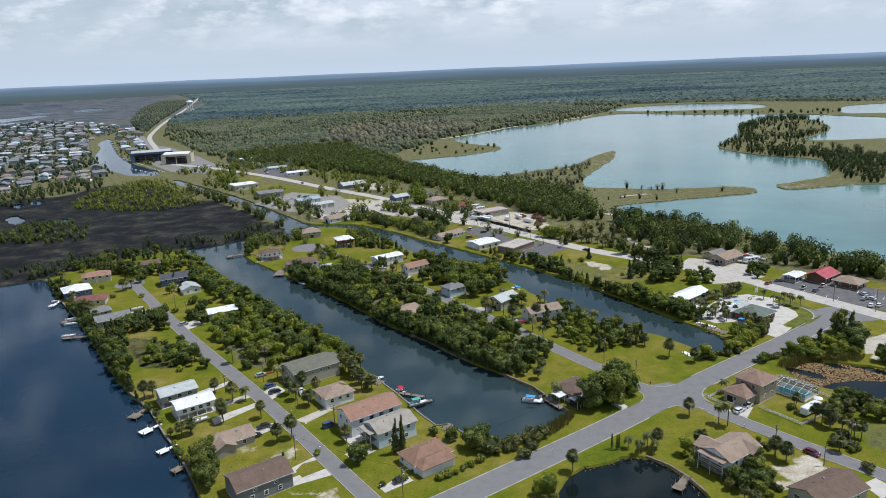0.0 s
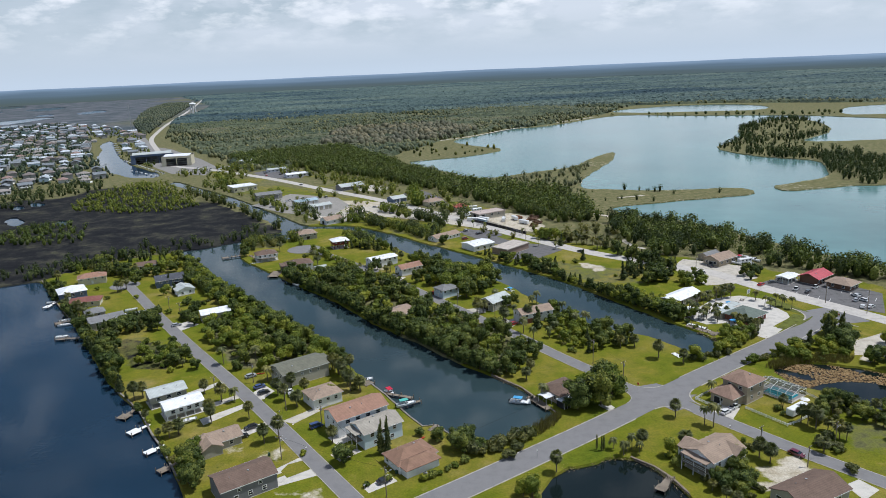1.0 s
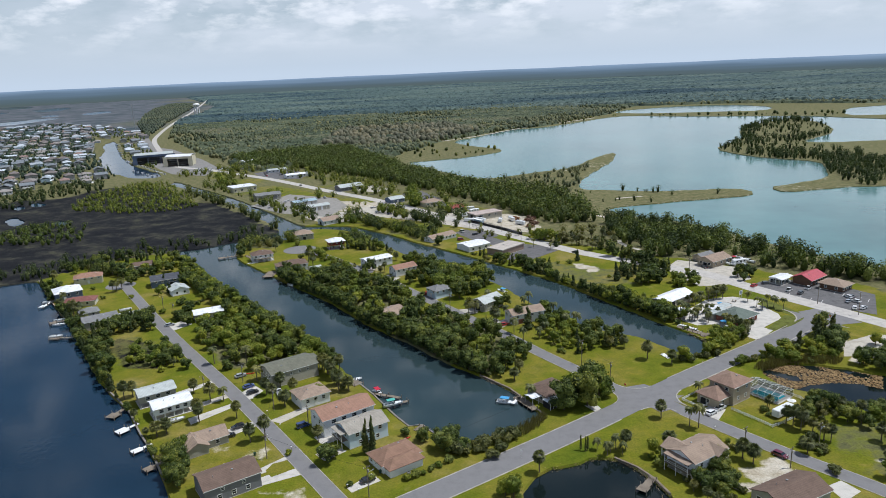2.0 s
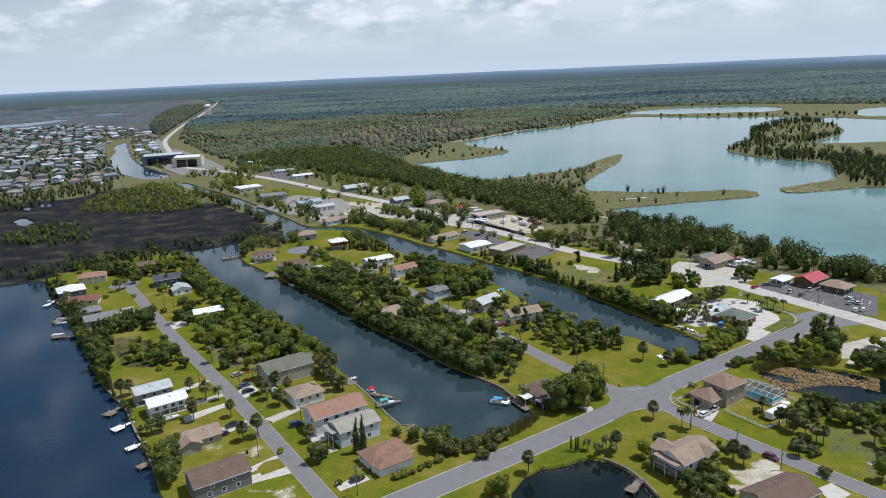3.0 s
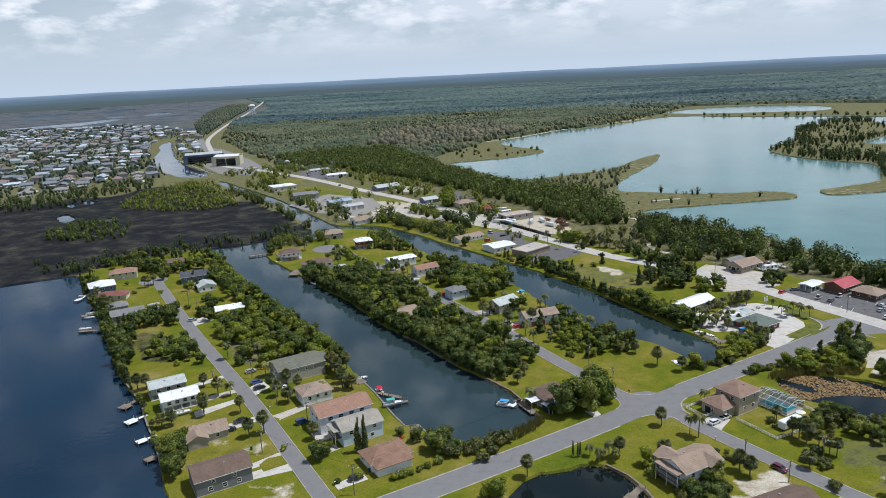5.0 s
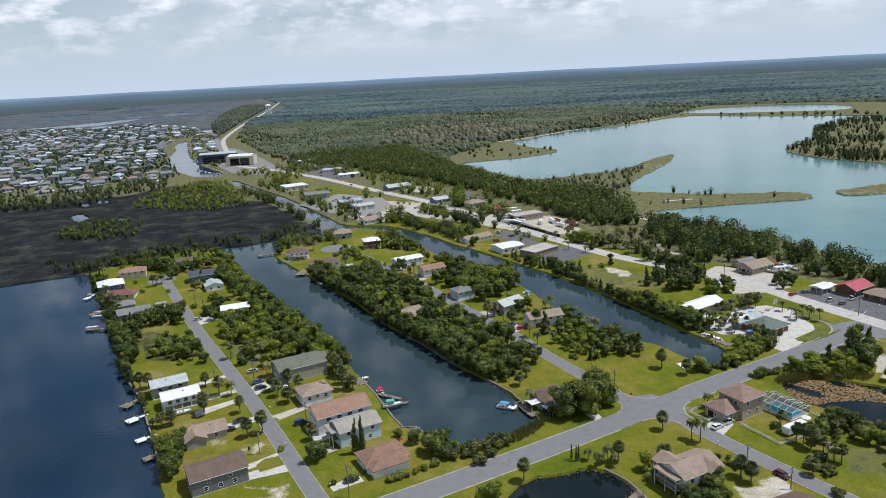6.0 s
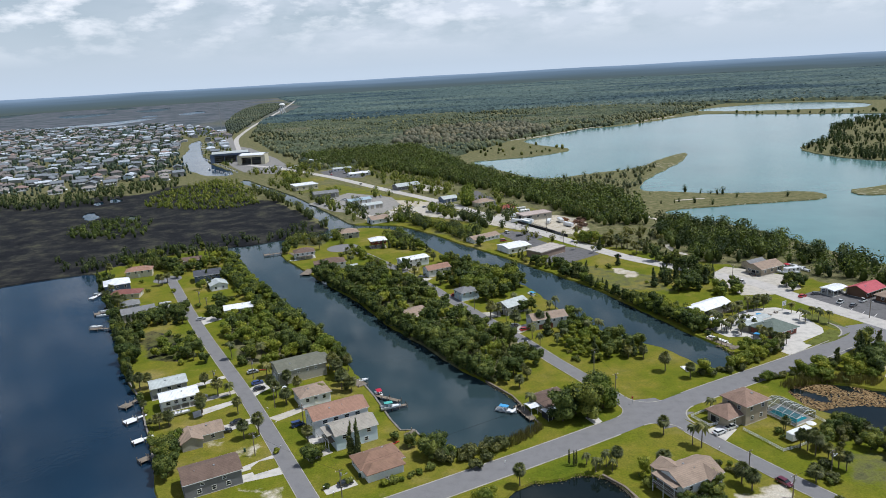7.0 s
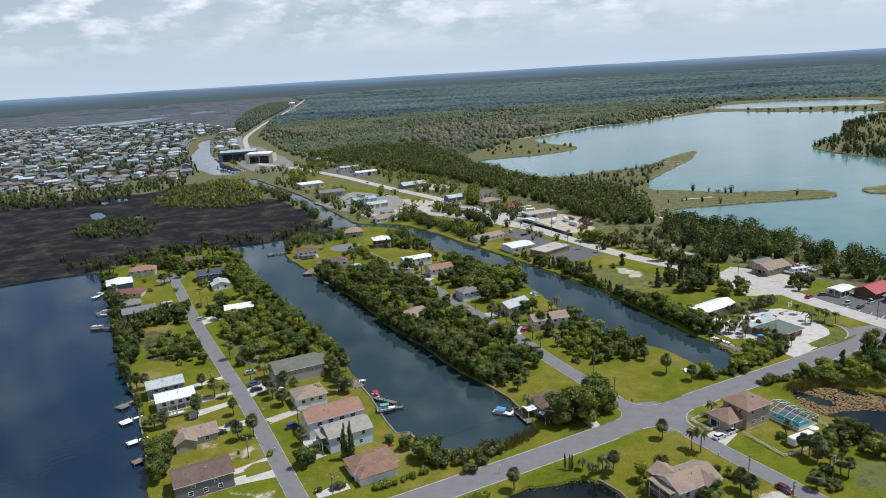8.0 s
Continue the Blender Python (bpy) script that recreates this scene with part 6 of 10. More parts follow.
thicket([(-94.1, 522.5), (-70.9, 544.0), (-41.0, 514.1), (-9.5, 472.7), (-9.0, 459.4), (-38.8, 491.0), (-73.0, 527.3)], 5.6, ["oak", "light", "cedar"], 27, 0.56, 0.90, HOMES)
# round the ponds
thicket([(104.0, 242.9), (114.9, 250.1), (133.8, 260.0), (146.9, 265.0), (149.3, 248.0), (142.4, 242.3), (127.4, 245.2), (114.0, 242.4)], 4.1, ["light", "shrub", "palmetto"], 31, 0.50, 0.78)
thicket([(147.4, 271.0), (154.6, 276.8), (158.2, 270.3), (149.3, 248.0), (143.3, 248.4), (141.9, 256.6)], 5.1, ["cedar", "oak"], 32, 0.90, 1.18)
thicket([(119.1, 216.9), (126.2, 212.5), (131.3, 201.7), (129.0, 194.0), (122.5, 194.3), (118.3, 207.0)], 4.1, ["oak", "palmetto", "sabal"], 33, 0.56, 0.84)
thicket([(142.7, 220.0), (148.9, 211.5), (139.4, 184.0), (119.0, 167.5), (124.7, 184.4)], 5.1, ["oak", "sabal", "light"], 34, 0.67, 1.01)
thicket([(145.6, 240.6), (162.9, 247.2), (164.7, 232.3), (153.9, 231.0)], 4.5, ["oak", "light"], 35, 0.67, 1.01)
thicket([(12.7, 167.0), (23.9, 172.7), (27.3, 167.2), (27.4, 159.5), (14.1, 159.8)], 4.1, ["light", "shrub", "light"], 36, 0.56, 0.84)
thicket([(63.5, 166.3), (72.2, 172.8), (80.6, 166.4), (80.6, 158.3), (65.7, 156.3)], 4.1, ["oak", "palmetto", "sabal"], 37, 0.56, 0.78, HOMES)
thicket([(-4.1, 188.7), (-2.0, 198.9), (2.6, 195.9), (2.1, 183.7)], 3.8, ["oak", "light"], 38, 0.67, 0.90, HOMES)
thicket([(-81.8, 175.6), (-89.3, 186.6), (-86.1, 191.4), (-79.7, 184.7), (-75.0, 175.4), (-76.0, 169.7)], 4.5, ["light", "oak"], 39, 0.67, 0.95, HOMES)
thicket([(111.3, 207.3), (120.9, 212.8), (120.9, 201.4), (112.6, 194.6), (108.3, 198.3)], 4.1, ["sabal", "palmetto", "oak"], 40, 0.56, 0.90, HOMES)


def row(line, spacing, kinds, seed, lo=0.6, hi=0.9, jitter=1.2):
    """Plants along a bank or a lot's edge."""
    rng = random.Random(seed)
    for a, b in zip(line, line[1:]):
        n = max(1, round(math.dist(a, b) / spacing))
        for k in range(n):
            f = (k + rng.uniform(0.1, 0.9)) / n
            x, y = a[0] + (b[0] - a[0]) * f + rng.uniform(-jitter, jitter), a[1] + (b[1] - a[1]) * f + rng.uniform(-jitter, jitter)
            if wet_at(x, y) or any(math.hypot(x - hx, y - hy) < hr * 0.75 for hx, hy, hr in HOMES):
                continue
            plant(rng.choice(kinds), x, y, rng.uniform(lo, hi), rng)


row([(13.5, 420.7), (23.6, 406.1), (39.1, 387.0), (54.5, 366.2), (65.3, 346.8), (76.0, 326.6)], 3.0, ["cedar", "oak", "shrub", "shrub", "palmetto"], 201, 0.55, 0.94)
row([(-90.8, 375.4), (-80.8, 362.9), (-58.5, 336.0), (-39.6, 306.4), (-27.2, 291.0), (-14.8, 276.9), (-0.6, 256.5), (10.6, 244.6)], 2.2, ["oak", "oak", "shrub", "cedar", "oak"], 270, 0.55, 0.9, 0.45)
row([(-45.2, 255.9), (-52.5, 267.0), (-71.0, 290.7), (-93.3, 318.8), (-110.7, 342.0), (-130.3, 368.5), (-150.7, 398.9), (-169.1, 426.8)], 2.5, ["light", "oak", "shrub", "oak", "light"], 271, 0.5, 0.85, 0.45)
row([(28.6, 405.5), (39.6, 394.2), (55.2, 372.7)], 4.0, ["oak", "cedar", "light"], 202, 0.66, 0.99)
row([(-99.3, 382.3), (-81.6, 363.2), (-59.3, 336.0), (-40.5, 307.0), (-28.0, 291.4), (-15.4, 276.5), (-1.4, 256.5), (10.8, 244.0), (18.2, 241.1)], 2.8, ["oak", "shrub", "oak", "palmetto", "cedar"], 203, 0.55, 0.88, 0.8)
row([(-47.4, 259.8), (-57.1, 272.3), (-70.6, 287.5), (-90.6, 312.4), (-107.6, 335.7), (-126.5, 360.4), (-145.7, 388.4), (-164.5, 417.7)], 3.0, ["light", "oak", "shrub", "light"], 204, 0.55, 0.88, 1.0)
row([(-239.3, 388.8), (-215.4, 356.6), (-194.0, 329.8), (-174.9, 305.8), (-161.8, 285.6), (-148.2, 265.8), (-137.7, 251.7), (-130.4, 241.9), (-122.7, 233.7)], 3.0, ["oak", "cedar", "cedar"], 205, 0.50, 0.83, 0.8)
row([(-238.7, 426.3), (-225.7, 430.2), (-213.5, 444.5), (-198.5, 454.6), (-186.8, 453.1)], 3.7, ["cedar", "cedar", "oak"], 206, 0.55, 0.99, 2.0)
row([(-240.5, 415.8), (-226.7, 424.9), (-206.7, 403.3), (-196.6, 408.4)], 3.7, ["oak", "cedar", "cedar"], 207, 0.55, 0.94, 2.0)
row([(-162.2, 407.1), (-146.3, 379.3), (-128.1, 351.6), (-113.7, 331.8)], 3.0, ["light", "oak"], 208, 0.61, 0.88, 1.5)
row([(-128.6, 348.7), (-130.6, 337.7), (-136.5, 333.8)], 3.0, ["palmetto", "light", "shrub"], 209, 0.55, 0.88, 1.0)
row([(-165.2, 311.2), (-157.6, 312.9), (-150.5, 317.2), (-144.5, 321.6)], 2.5, ["oak", "cedar"], 210, 0.66, 0.94, 0.8)
row([(-70.9, 472.9), (-61.6, 463.4), (-49.7, 446.1), (-41.1, 436.0)], 3.4, ["cedar", "light", "cedar"], 211, 0.55, 0.88, 1.2)
row([(-94.7, 444.4), (-78.8, 421.0), (-56.5, 392.9), (-40.1, 368.5), (-27.0, 347.0)], 3.9, ["light", "shrub", "sabal"], 212, 0.55, 0.83, 1.5)
row([(-23.8, 401.5), (-6.3, 385.0), (13.0, 365.2)], 3.7, ["oak", "light"], 213, 0.77, 1.04, 1.5)
row([(33.4, 307.3), (40.2, 295.5), (45.6, 288.1)], 3.0, ["queen", "light", "shrub"], 214, 0.66, 0.88, 1.5)
row([(42.7, 322.7), (45.1, 306.3), (50.1, 294.8), (58.6, 285.1)], 3.0, ["oak", "shrub", "light"], 215, 0.55, 0.83, 1.2)
row([(-4.6, 198.3), (0.9, 193.2), (7.1, 190.6)], 2.1, ["palmetto", "shrub", "oak"], 216, 0.77, 1.10, 0.7)
row([(86.1, 249.1), (94.1, 251.3), (102.2, 255.2), (114.1, 266.0), (122.9, 271.5)], 2.3, ["shrub", "palmetto", "light"], 217, 0.55, 0.88, 0.8)
row([(106.0, 242.8), (116.5, 248.9), (132.6, 257.2), (144.2, 264.0)], 2.1, ["shrub", "palmetto", "light"], 218, 0.55, 0.88, 0.9)
row([(-97.4, 539.7), (-74.9, 540.3), (-49.3, 511.5), (-21.0, 467.6), (-4.8, 446.2)], 3.7, ["oak", "shrub", "cedar"], 219, 0.55, 0.88, 1.2)
row([(-123.7, 500.0), (-111.0, 519.2), (-94.1, 522.5)], 3.7, ["oak", "light"], 220, 0.55, 0.88, 1.2)
row([(97.2, 405.0), (109.2, 386.2), (118.2, 367.0)], 3.7, ["oak", "cedar"], 221, 0.77, 1.10, 2.0)
row([(106.1, 313.1), (116.7, 317.9), (127.8, 323.6), (136.6, 329.8)], 2.8, ["queen", "sabal", "light"], 222, 0.55, 0.77, 0.8)
row([(104.7, 290.6), (113.9, 300.8), (118.8, 300.4), (120.7, 291.5)], 3.0, ["queen", "sabal"], 223, 0.55, 0.72, 0.8)
row([(116.7, 267.0), (122.2, 272.8), (126.8, 278.8)], 2.5, ["sabal", "shrub"], 224, 0.66, 0.88, 0.6)
row([(-79.1, 253.3), (-75.8, 261.5), (-70.2, 267.0)], 3.0, ["light", "palmetto", "light"], 225, 0.55, 0.83, 1.0)
row([(-52.1, 254.5), (-44.4, 244.5), (-40.2, 233.5)], 2.8, ["sabal", "palmetto", "sabal"], 226, 0.88, 1.21, 1.0)
row([(109.8, 201.8), (117.1, 204.5), (125.2, 206.7), (128.9, 200.3)], 2.3, ["palmetto", "sabal", "oak"], 227, 0.55, 0.88, 1.0)
row([(62.3, 170.3), (66.8, 167.5), (73.1, 166.0), (78.5, 164.6)], 2.1, ["palmetto", "oak", "sabal"], 228, 0.50, 0.72, 0.9)
row([(-82.6, 178.6), (-89.1, 188.2), (-98.4, 201.7), (-104.6, 209.6), (-110.4, 218.8), (-119.3, 230.3)], 4.0, ["shrub", "sabal", "shrub", "palmetto"], 230, 0.5, 0.8, 1.0)
row([(-81.9, 181.6), (-84.2, 191.4), (-78.0, 172.6)], 2.6, ["light", "oak"], 231, 0.7, 0.9, 1.5)
row([(-61.4, 579.5), (-34.7, 544.5), (-6.6, 504.8)], 6.0, ["oak", "cedar"], 233, 0.6, 1.0, 3.0)
row([(78.9, 189.2), (82.7, 185.8), (84.6, 182.0)], 2.4, ["shrub", "palmetto"], 234, 0.5, 0.7, 0.8)
row([(103.2, 211.6), (106.2, 205.7), (109.8, 203.6), (114.8, 207.2)], 3.0, ["sabal", "palmetto", "shrub"], 235, 0.6, 0.8, 1.0)
row([(56.9, 180.5), (60.7, 182.8), (63.7, 181.8)], 2.0, ["shrub", "light"], 236, 0.6, 0.8, 0.8)
row([(73.4, 174.2), (75.5, 171.3), (70.1, 170.9)], 1.8, ["oak", "shrub"], 229, 0.50, 0.66, 0.5)


def lone(kind, pts, lo, hi, seed):
    rng = random.Random(seed)
    for x, y in pts:
        if wet_at(x, y):
            continue
        plant(kind, x, y, rng.uniform(lo, hi), rng)


lone("cedar", [(-164.9, 598.3), (-155.4, 581.6), (-166.8, 614.5), (-130.3, 607.6), (-121.9, 575.7), (-127.8, 591.6), (-162.2, 559.3), (-154.6, 549.1), (-109.1, 546.0), (-114.9, 569.7), (-120.9, 488.7), (-116.7, 497.1), (-109.4, 483.5), (-80.2, 545.6), (-75.1, 536.1), (-74.5, 553.5), (-60.2, 517.2), (-56.2, 512.6), (-52.2, 500.5)], 0.75, 1.15, 61)
lone("cedar", [(-23.6, 531.8), (-20.0, 520.8), (-26.0, 528.0), (-17.1, 552.7), (-13.5, 519.8), (-9.9, 505.4), (-7.6, 539.9), (-5.9, 524.7), (5.3, 542.1), (7.1, 522.6), (8.4, 557.4), (9.3, 537.0), (4.3, 499.3), (-14.6, 487.4), (-11.3, 476.4), (-30.3, 497.1), (-26.4, 489.2)], 0.75, 1.15, 62)
lone("oak", [(-43.0, 545.9), (-36.5, 538.2), (-41.6, 561.6), (-83.1, 564.2), (-77.2, 572.6), (-122.5, 645.6), (-109.7, 649.0), (-89.8, 660.3), (-90.0, 689.8), (-256.3, 883.6), (-240.6, 853.9), (-259.8, 859.1), (-243.7, 821.4), (-263.2, 835.8), (-82.2, 709.1), (-93.8, 730.3), (-111.3, 746.0), (-70.3, 706.3), (-55.9, 675.6), (-70.3, 656.2), (-7.5, 622.4), (-3.5, 599.5)], 0.75, 1.2, 63)
lone("light", [(-38.5, 649.5), (-35.2, 664.6), (-35.3, 633.8), (-31.5, 639.0), (-176.9, 678.6), (-163.8, 660.1), (-231.0, 743.2), (-243.8, 753.8), (-262.3, 790.8), (-126.9, 668.1), (-54.9, 563.9), (-48.7, 558.2), (-8.5, 569.9), (-1.2, 554.5)], 0.8, 1.2, 64)
lone("shrub", [(-79.9, 608.8), (-74.0, 602.3), (-84.7, 607.0), (-228.1, 724.0), (-234.6, 725.4), (-142.9, 640.8), (-97.4, 539.7), (-114.7, 536.2), (-38.3, 561.0), (-33.3, 555.5), (-56.0, 532.9), (-41.0, 514.1), (23.4, 459.7), (25.6, 471.0), (14.3, 509.3), (22.5, 500.3)], 0.8, 1.4, 65)
lone("sabal", [(-63.9, 198.3), (-59.9, 201.0), (-57.5, 232.0), (-63.6, 238.0), (-42.0, 196.8), (-41.4, 204.8), (-41.2, 233.5), (-37.6, 233.3), (-47.9, 248.9), (-43.5, 251.3), (-73.2, 215.1), (-86.6, 215.7), (-93.9, 206.1), (-96.3, 204.3), (-119.8, 232.6), (-117.7, 234.9)], 0.92, 1.19, 50)
lone("sabal", [(-95.4, 236.2), (-86.8, 228.7), (-85.3, 212.8), (-67.3, 232.4), (-63.9, 227.7), (-58.5, 223.0), (24.9, 176.1), (76.2, 252.4), (83.9, 246.6), (70.0, 264.1)], 0.92, 1.19, 51)
lone("sabal", [(64.8, 186.4), (67.9, 205.3), (83.8, 179.7), (85.6, 176.7), (23.3, 237.4), (25.8, 244.8), (21.7, 247.6), (52.0, 186.8), (107.7, 194.8), (111.3, 188.1), (64.4, 264.5), (16.3, 247.9)], 0.86, 1.13, 52)
lone("queen", [(-81.9, 228.5), (-83.0, 261.9), (-96.3, 262.7), (-74.3, 245.1), (-27.1, 283.1), (-47.7, 229.2), (27.3, 221.2), (24.6, 223.5), (85.0, 220.6), (75.2, 199.6), (77.4, 198.0), (47.7, 306.1), (54.6, 290.9), (37.3, 306.9), (25.6, 307.9), (18.3, 329.1)], 0.76, 1.03, 53)
lone("queen", [(140.1, 314.2), (140.9, 306.2), (145.7, 305.8), (118.8, 286.1), (118.9, 279.4), (116.3, 300.6), (116.3, 308.2), (115.0, 312.3), (76.6, 315.6), (46.5, 464.6), (14.2, 495.9), (22.1, 485.5), (53.0, 432.6), (62.8, 424.2), (-117.2, 558.5), (-66.5, 671.3)], 0.65, 0.86, 54)
lone("oak", [(-37.0, 184.9)], 0.8, 0.82, 66)
lone("cedar", [(152.1, 267.6), (138.0, 259.7), (56.1, 380.5), (41.5, 376.4), (37.2, 382.6), (93.4, 420.2), (67.1, 430.7), (74.2, 396.3)], 0.81, 1.08, 55)
lone("shrub", [(-12.9, 174.3), (-10.6, 175.7), (-8.3, 177.1), (-5.9, 178.8), (-3.6, 180.8), (-1.2, 182.9), (-13.4, 215.5), (-10.3, 212.5), (-7.6, 209.6), (-14.7, 199.4), (-28.8, 172.7), (-22.7, 174.5), (-49.8, 190.2), (105.2, 183.5), (106.2, 180.5), (108.9, 181.3)], 0.65, 0.97, 56)
lone("shrub", [(83.0, 189.0), (76.9, 182.9), (73.5, 177.0), (61.7, 180.3), (59.4, 177.4), (101.7, 207.7), (102.0, 204.0), (110.5, 205.5), (135.0, 243.7), (-35.1, 352.6), (16.6, 396.8), (88.9, 336.1), (85.3, 360.9), (62.2, 391.6), (68.6, 390.8), (-24.2, 258.4)], 0.65, 1.03, 57)
lone("palmetto", [(8.8, 188.3), (14.8, 189.7), (3.7, 186.8), (12.2, 184.3), (104.3, 185.1), (107.6, 181.9), (105.4, 170.5), (108.1, 188.2), (98.3, 251.1), (92.3, 248.8), (103.3, 253.5), (88.2, 249.0)], 0.97, 1.30, 58)
lone("oak", [(-36.0, 187.8), (0.1, 191.9), (2.8, 188.5), (75.4, 175.5), (72.9, 172.8), (-87.8, 262.2), (-89.4, 256.6), (-8.9, 195.6), (99.1, 406.1), (108.6, 411.5)], 0.59, 0.86, 59)
row([(75.6, 327.4), (86.3, 309.4), (93.4, 297.6), (98.4, 291.6)], 2.0, ["light", "light", "oak", "shrub"], 240, 0.62, 0.92, 0.7)
row([(80.5, 328.0), (90.6, 312.0), (97.0, 301.5), (101.0, 297.5)], 2.6, ["light", "oak", "light"], 241, 0.6, 0.9, 1.0)
row([(53.0, 366.5), (65.0, 347.6), (75.6, 327.4)], 2.6, ["oak", "cedar", "shrub", "light"], 242, 0.5, 0.85, 0.8)
lone("palmetto", [(2.1, 187.5), (4.7, 188.6), (7.9, 189.9), (9.9, 190.6), (8.6, 191.8), (13.9, 193.0), (16.3, 194.1), (18.7, 195.2), (15.4, 195.0)], 1.25, 1.7, 243)
lone("sabal", [(103.0, 181.0), (110.4, 193.0), (112.9, 187.2), (109.9, 197.7), (106.5, 197.4), (104.9, 198.6)], 0.75, 1.05, 252)
lone("queen", [(103.0, 297.4), (105.9, 297.7), (109.3, 292.6), (112.2, 287.7), (107.2, 291.2), (110.5, 296.2), (115.7, 316.3), (119.0, 317.5), (122.1, 315.8), (113.0, 291.6), (141.8, 302.3), (147.8, 304.3), (150.4, 300.3)], 0.7, 0.95, 244)
lone("sabal", [(121.9, 277.0), (123.3, 274.8), (125.5, 318.2), (127.2, 319.4), (130.2, 319.6), (121.0, 280.2), (118.6, 281.0)], 0.8, 1.1, 245)
lone("sabal", [(71.5, 437.5), (75.4, 439.5), (77.6, 434.2), (80.5, 433.8), (84.0, 433.4), (87.1, 430.5), (93.2, 432.1), (87.4, 418.7), (90.1, 422.4), (96.3, 427.0), (99.0, 421.8), (103.5, 431.0), (105.2, 441.5), (99.8, 446.2), (93.1, 449.8), (78.8, 446.3)], 1.0, 1.3, 246)
lone("cedar", [(110.7, 452.2), (116.8, 447.1), (123.0, 452.2), (125.5, 450.0), (132.4, 453.7)], 1.0, 1.4, 247)
# gardens at the lanes' far ends
lone("oak", [(-184.1, 383.3), (-184.9, 392.4), (-183.8, 399.7), (-178.0, 399.2), (-194.7, 397.6), (-202.9, 404.7), (-210.2, 408.0), (-217.7, 411.3), (-170.3, 406.9), (-151.1, 378.2)], 0.65, 1.0, 260)
lone("light", [(-158.2, 365.4), (-158.4, 360.0), (-230.0, 411.2), (-229.7, 382.4)], 0.6, 0.8, 261)
lone("sabal", [(-187.4, 368.7), (-185.8, 369.7), (-184.9, 374.1), (-193.7, 407.1), (-232.0, 391.6), (-204.0, 340.2), (-198.4, 335.6), (-195.1, 337.7), (-189.4, 330.4), (-184.5, 325.6), (-176.3, 315.3), (-213.8, 352.7), (-205.2, 350.6), (-188.5, 335.0)], 0.9, 1.3, 262)
lone("shrub", [(-139.6, 345.9), (-140.0, 341.1), (-132.5, 340.1), (-144.0, 328.9), (-132.0, 316.8), (-124.2, 312.2), (-201.6, 374.3), (-187.3, 357.0), (-191.7, 349.6), (-171.7, 355.8)], 0.8, 1.3, 263)
lone("oak", [(-140.5, 460.2), (-139.4, 466.7), (-138.3, 473.4), (-110.1, 473.4), (-104.1, 461.7), (-93.2, 383.1), (-95.8, 379.8), (-45.8, 393.3), (-48.6, 391.1), (-26.7, 408.7), (-23.6, 403.8), (-21.3, 411.5), (-17.8, 412.5), (-11.2, 362.7), (-14.2, 378.5)], 0.6, 0.95, 264)
lone("sabal", [(-137.2, 483.9), (-122.8, 461.4), (-114.9, 446.1), (-83.2, 407.1), (-88.0, 418.3), (-39.9, 384.3), (-37.9, 387.7), (-66.3, 383.1), (-36.9, 420.0), (-33.3, 412.8)], 0.9, 1.3, 265)
lone("shrub", [(-82.6, 432.0), (-79.2, 427.3), (-75.3, 421.2), (-71.8, 416.7), (-68.8, 412.3), (-65.8, 408.0), (-85.9, 438.3), (-81.0, 376.8), (-90.0, 389.4), (-120.4, 443.6), (-45.5, 379.5), (-34.5, 378.6), (-93.5, 425.9)], 0.8, 1.4, 266)
lone("cedar", [(-67.8, 447.0), (-65.3, 449.9), (-62.2, 446.4), (-58.8, 442.9), (-55.8, 442.5), (-49.0, 438.7), (-71.3, 445.8)], 0.6, 0.9, 267)
lone("sabal", [(8.3, 308.4), (11.4, 312.3), (19.8, 295.6), (20.7, 298.5), (30.8, 297.9)], 1.1, 1.5, 268)
lone("queen", [(37.6, 278.0), (40.6, 281.9), (50.6, 291.0), (55.4, 291.5), (35.3, 319.0), (37.9, 322.2), (30.7, 276.1), (27.4, 284.6)], 0.8, 1.05, 269)
lone("oak", [(-22.3, 364.1), (-19.0, 368.2), (-14.8, 359.3), (26.7, 320.4), (43.6, 291.4), (40.9, 290.1), (23.2, 318.1)], 0.6, 0.85, 270)
lone("cedar", [(33.9, 289.8)], 1.2, 1.25, 271)
lone("shrub", [(-128.0, 268.0), (-124.0, 272.0), (-131.5, 274.0), (-136.0, 281.0), (-121.0, 262.0), (-133.0, 287.0), (-127.0, 279.5), (-118.0, 263.5), (-138.5, 289.0), (-116.0, 257.0)], 0.8, 1.5, 272)
lone("queen", [(43.6, 187.3), (47.2, 185.4), (49.0, 186.6), (50.4, 183.9), (45.8, 183.6)], 0.55, 0.75, 250)
lone("light", [(58.0, 451.0), (62.0, 448.0), (66.0, 446.5), (60.0, 453.8), (69.0, 441.0), (64.0, 453.0), (55.0, 454.0)], 0.9, 1.2, 251)
lone("light", [(-29.9, 587.1), (-27.6, 590.6), (-32.4, 590.0), (-30.6, 593.5)], 1.3, 1.6, 248)
lone("sabal", [(86.4, 464.4), (95.2, 460.4), (104.1, 464.6), (106.2, 456.1), (91.0, 470.8), (99.3, 474.0), (82.5, 458.5), (76.0, 461.0), (88.4, 478.5), (20.6, 476.9), (28.7, 467.2), (39.2, 456.5)], 0.8, 1.0, 249)
lone("cedar", [(-208.6, 412.3), (-191.9, 426.3), (-180.1, 411.7), (-161.6, 377.6), (-215.4, 398.1), (-157.7, 382.7), (-153.6, 363.0)], 0.7, 1.0, 67)
lone("light", [(-131.9, 264.9), (-135.3, 277.3), (-123.2, 264.3), (167.0, 257.9), (127.2, 361.8)], 0.54, 0.76, 60)


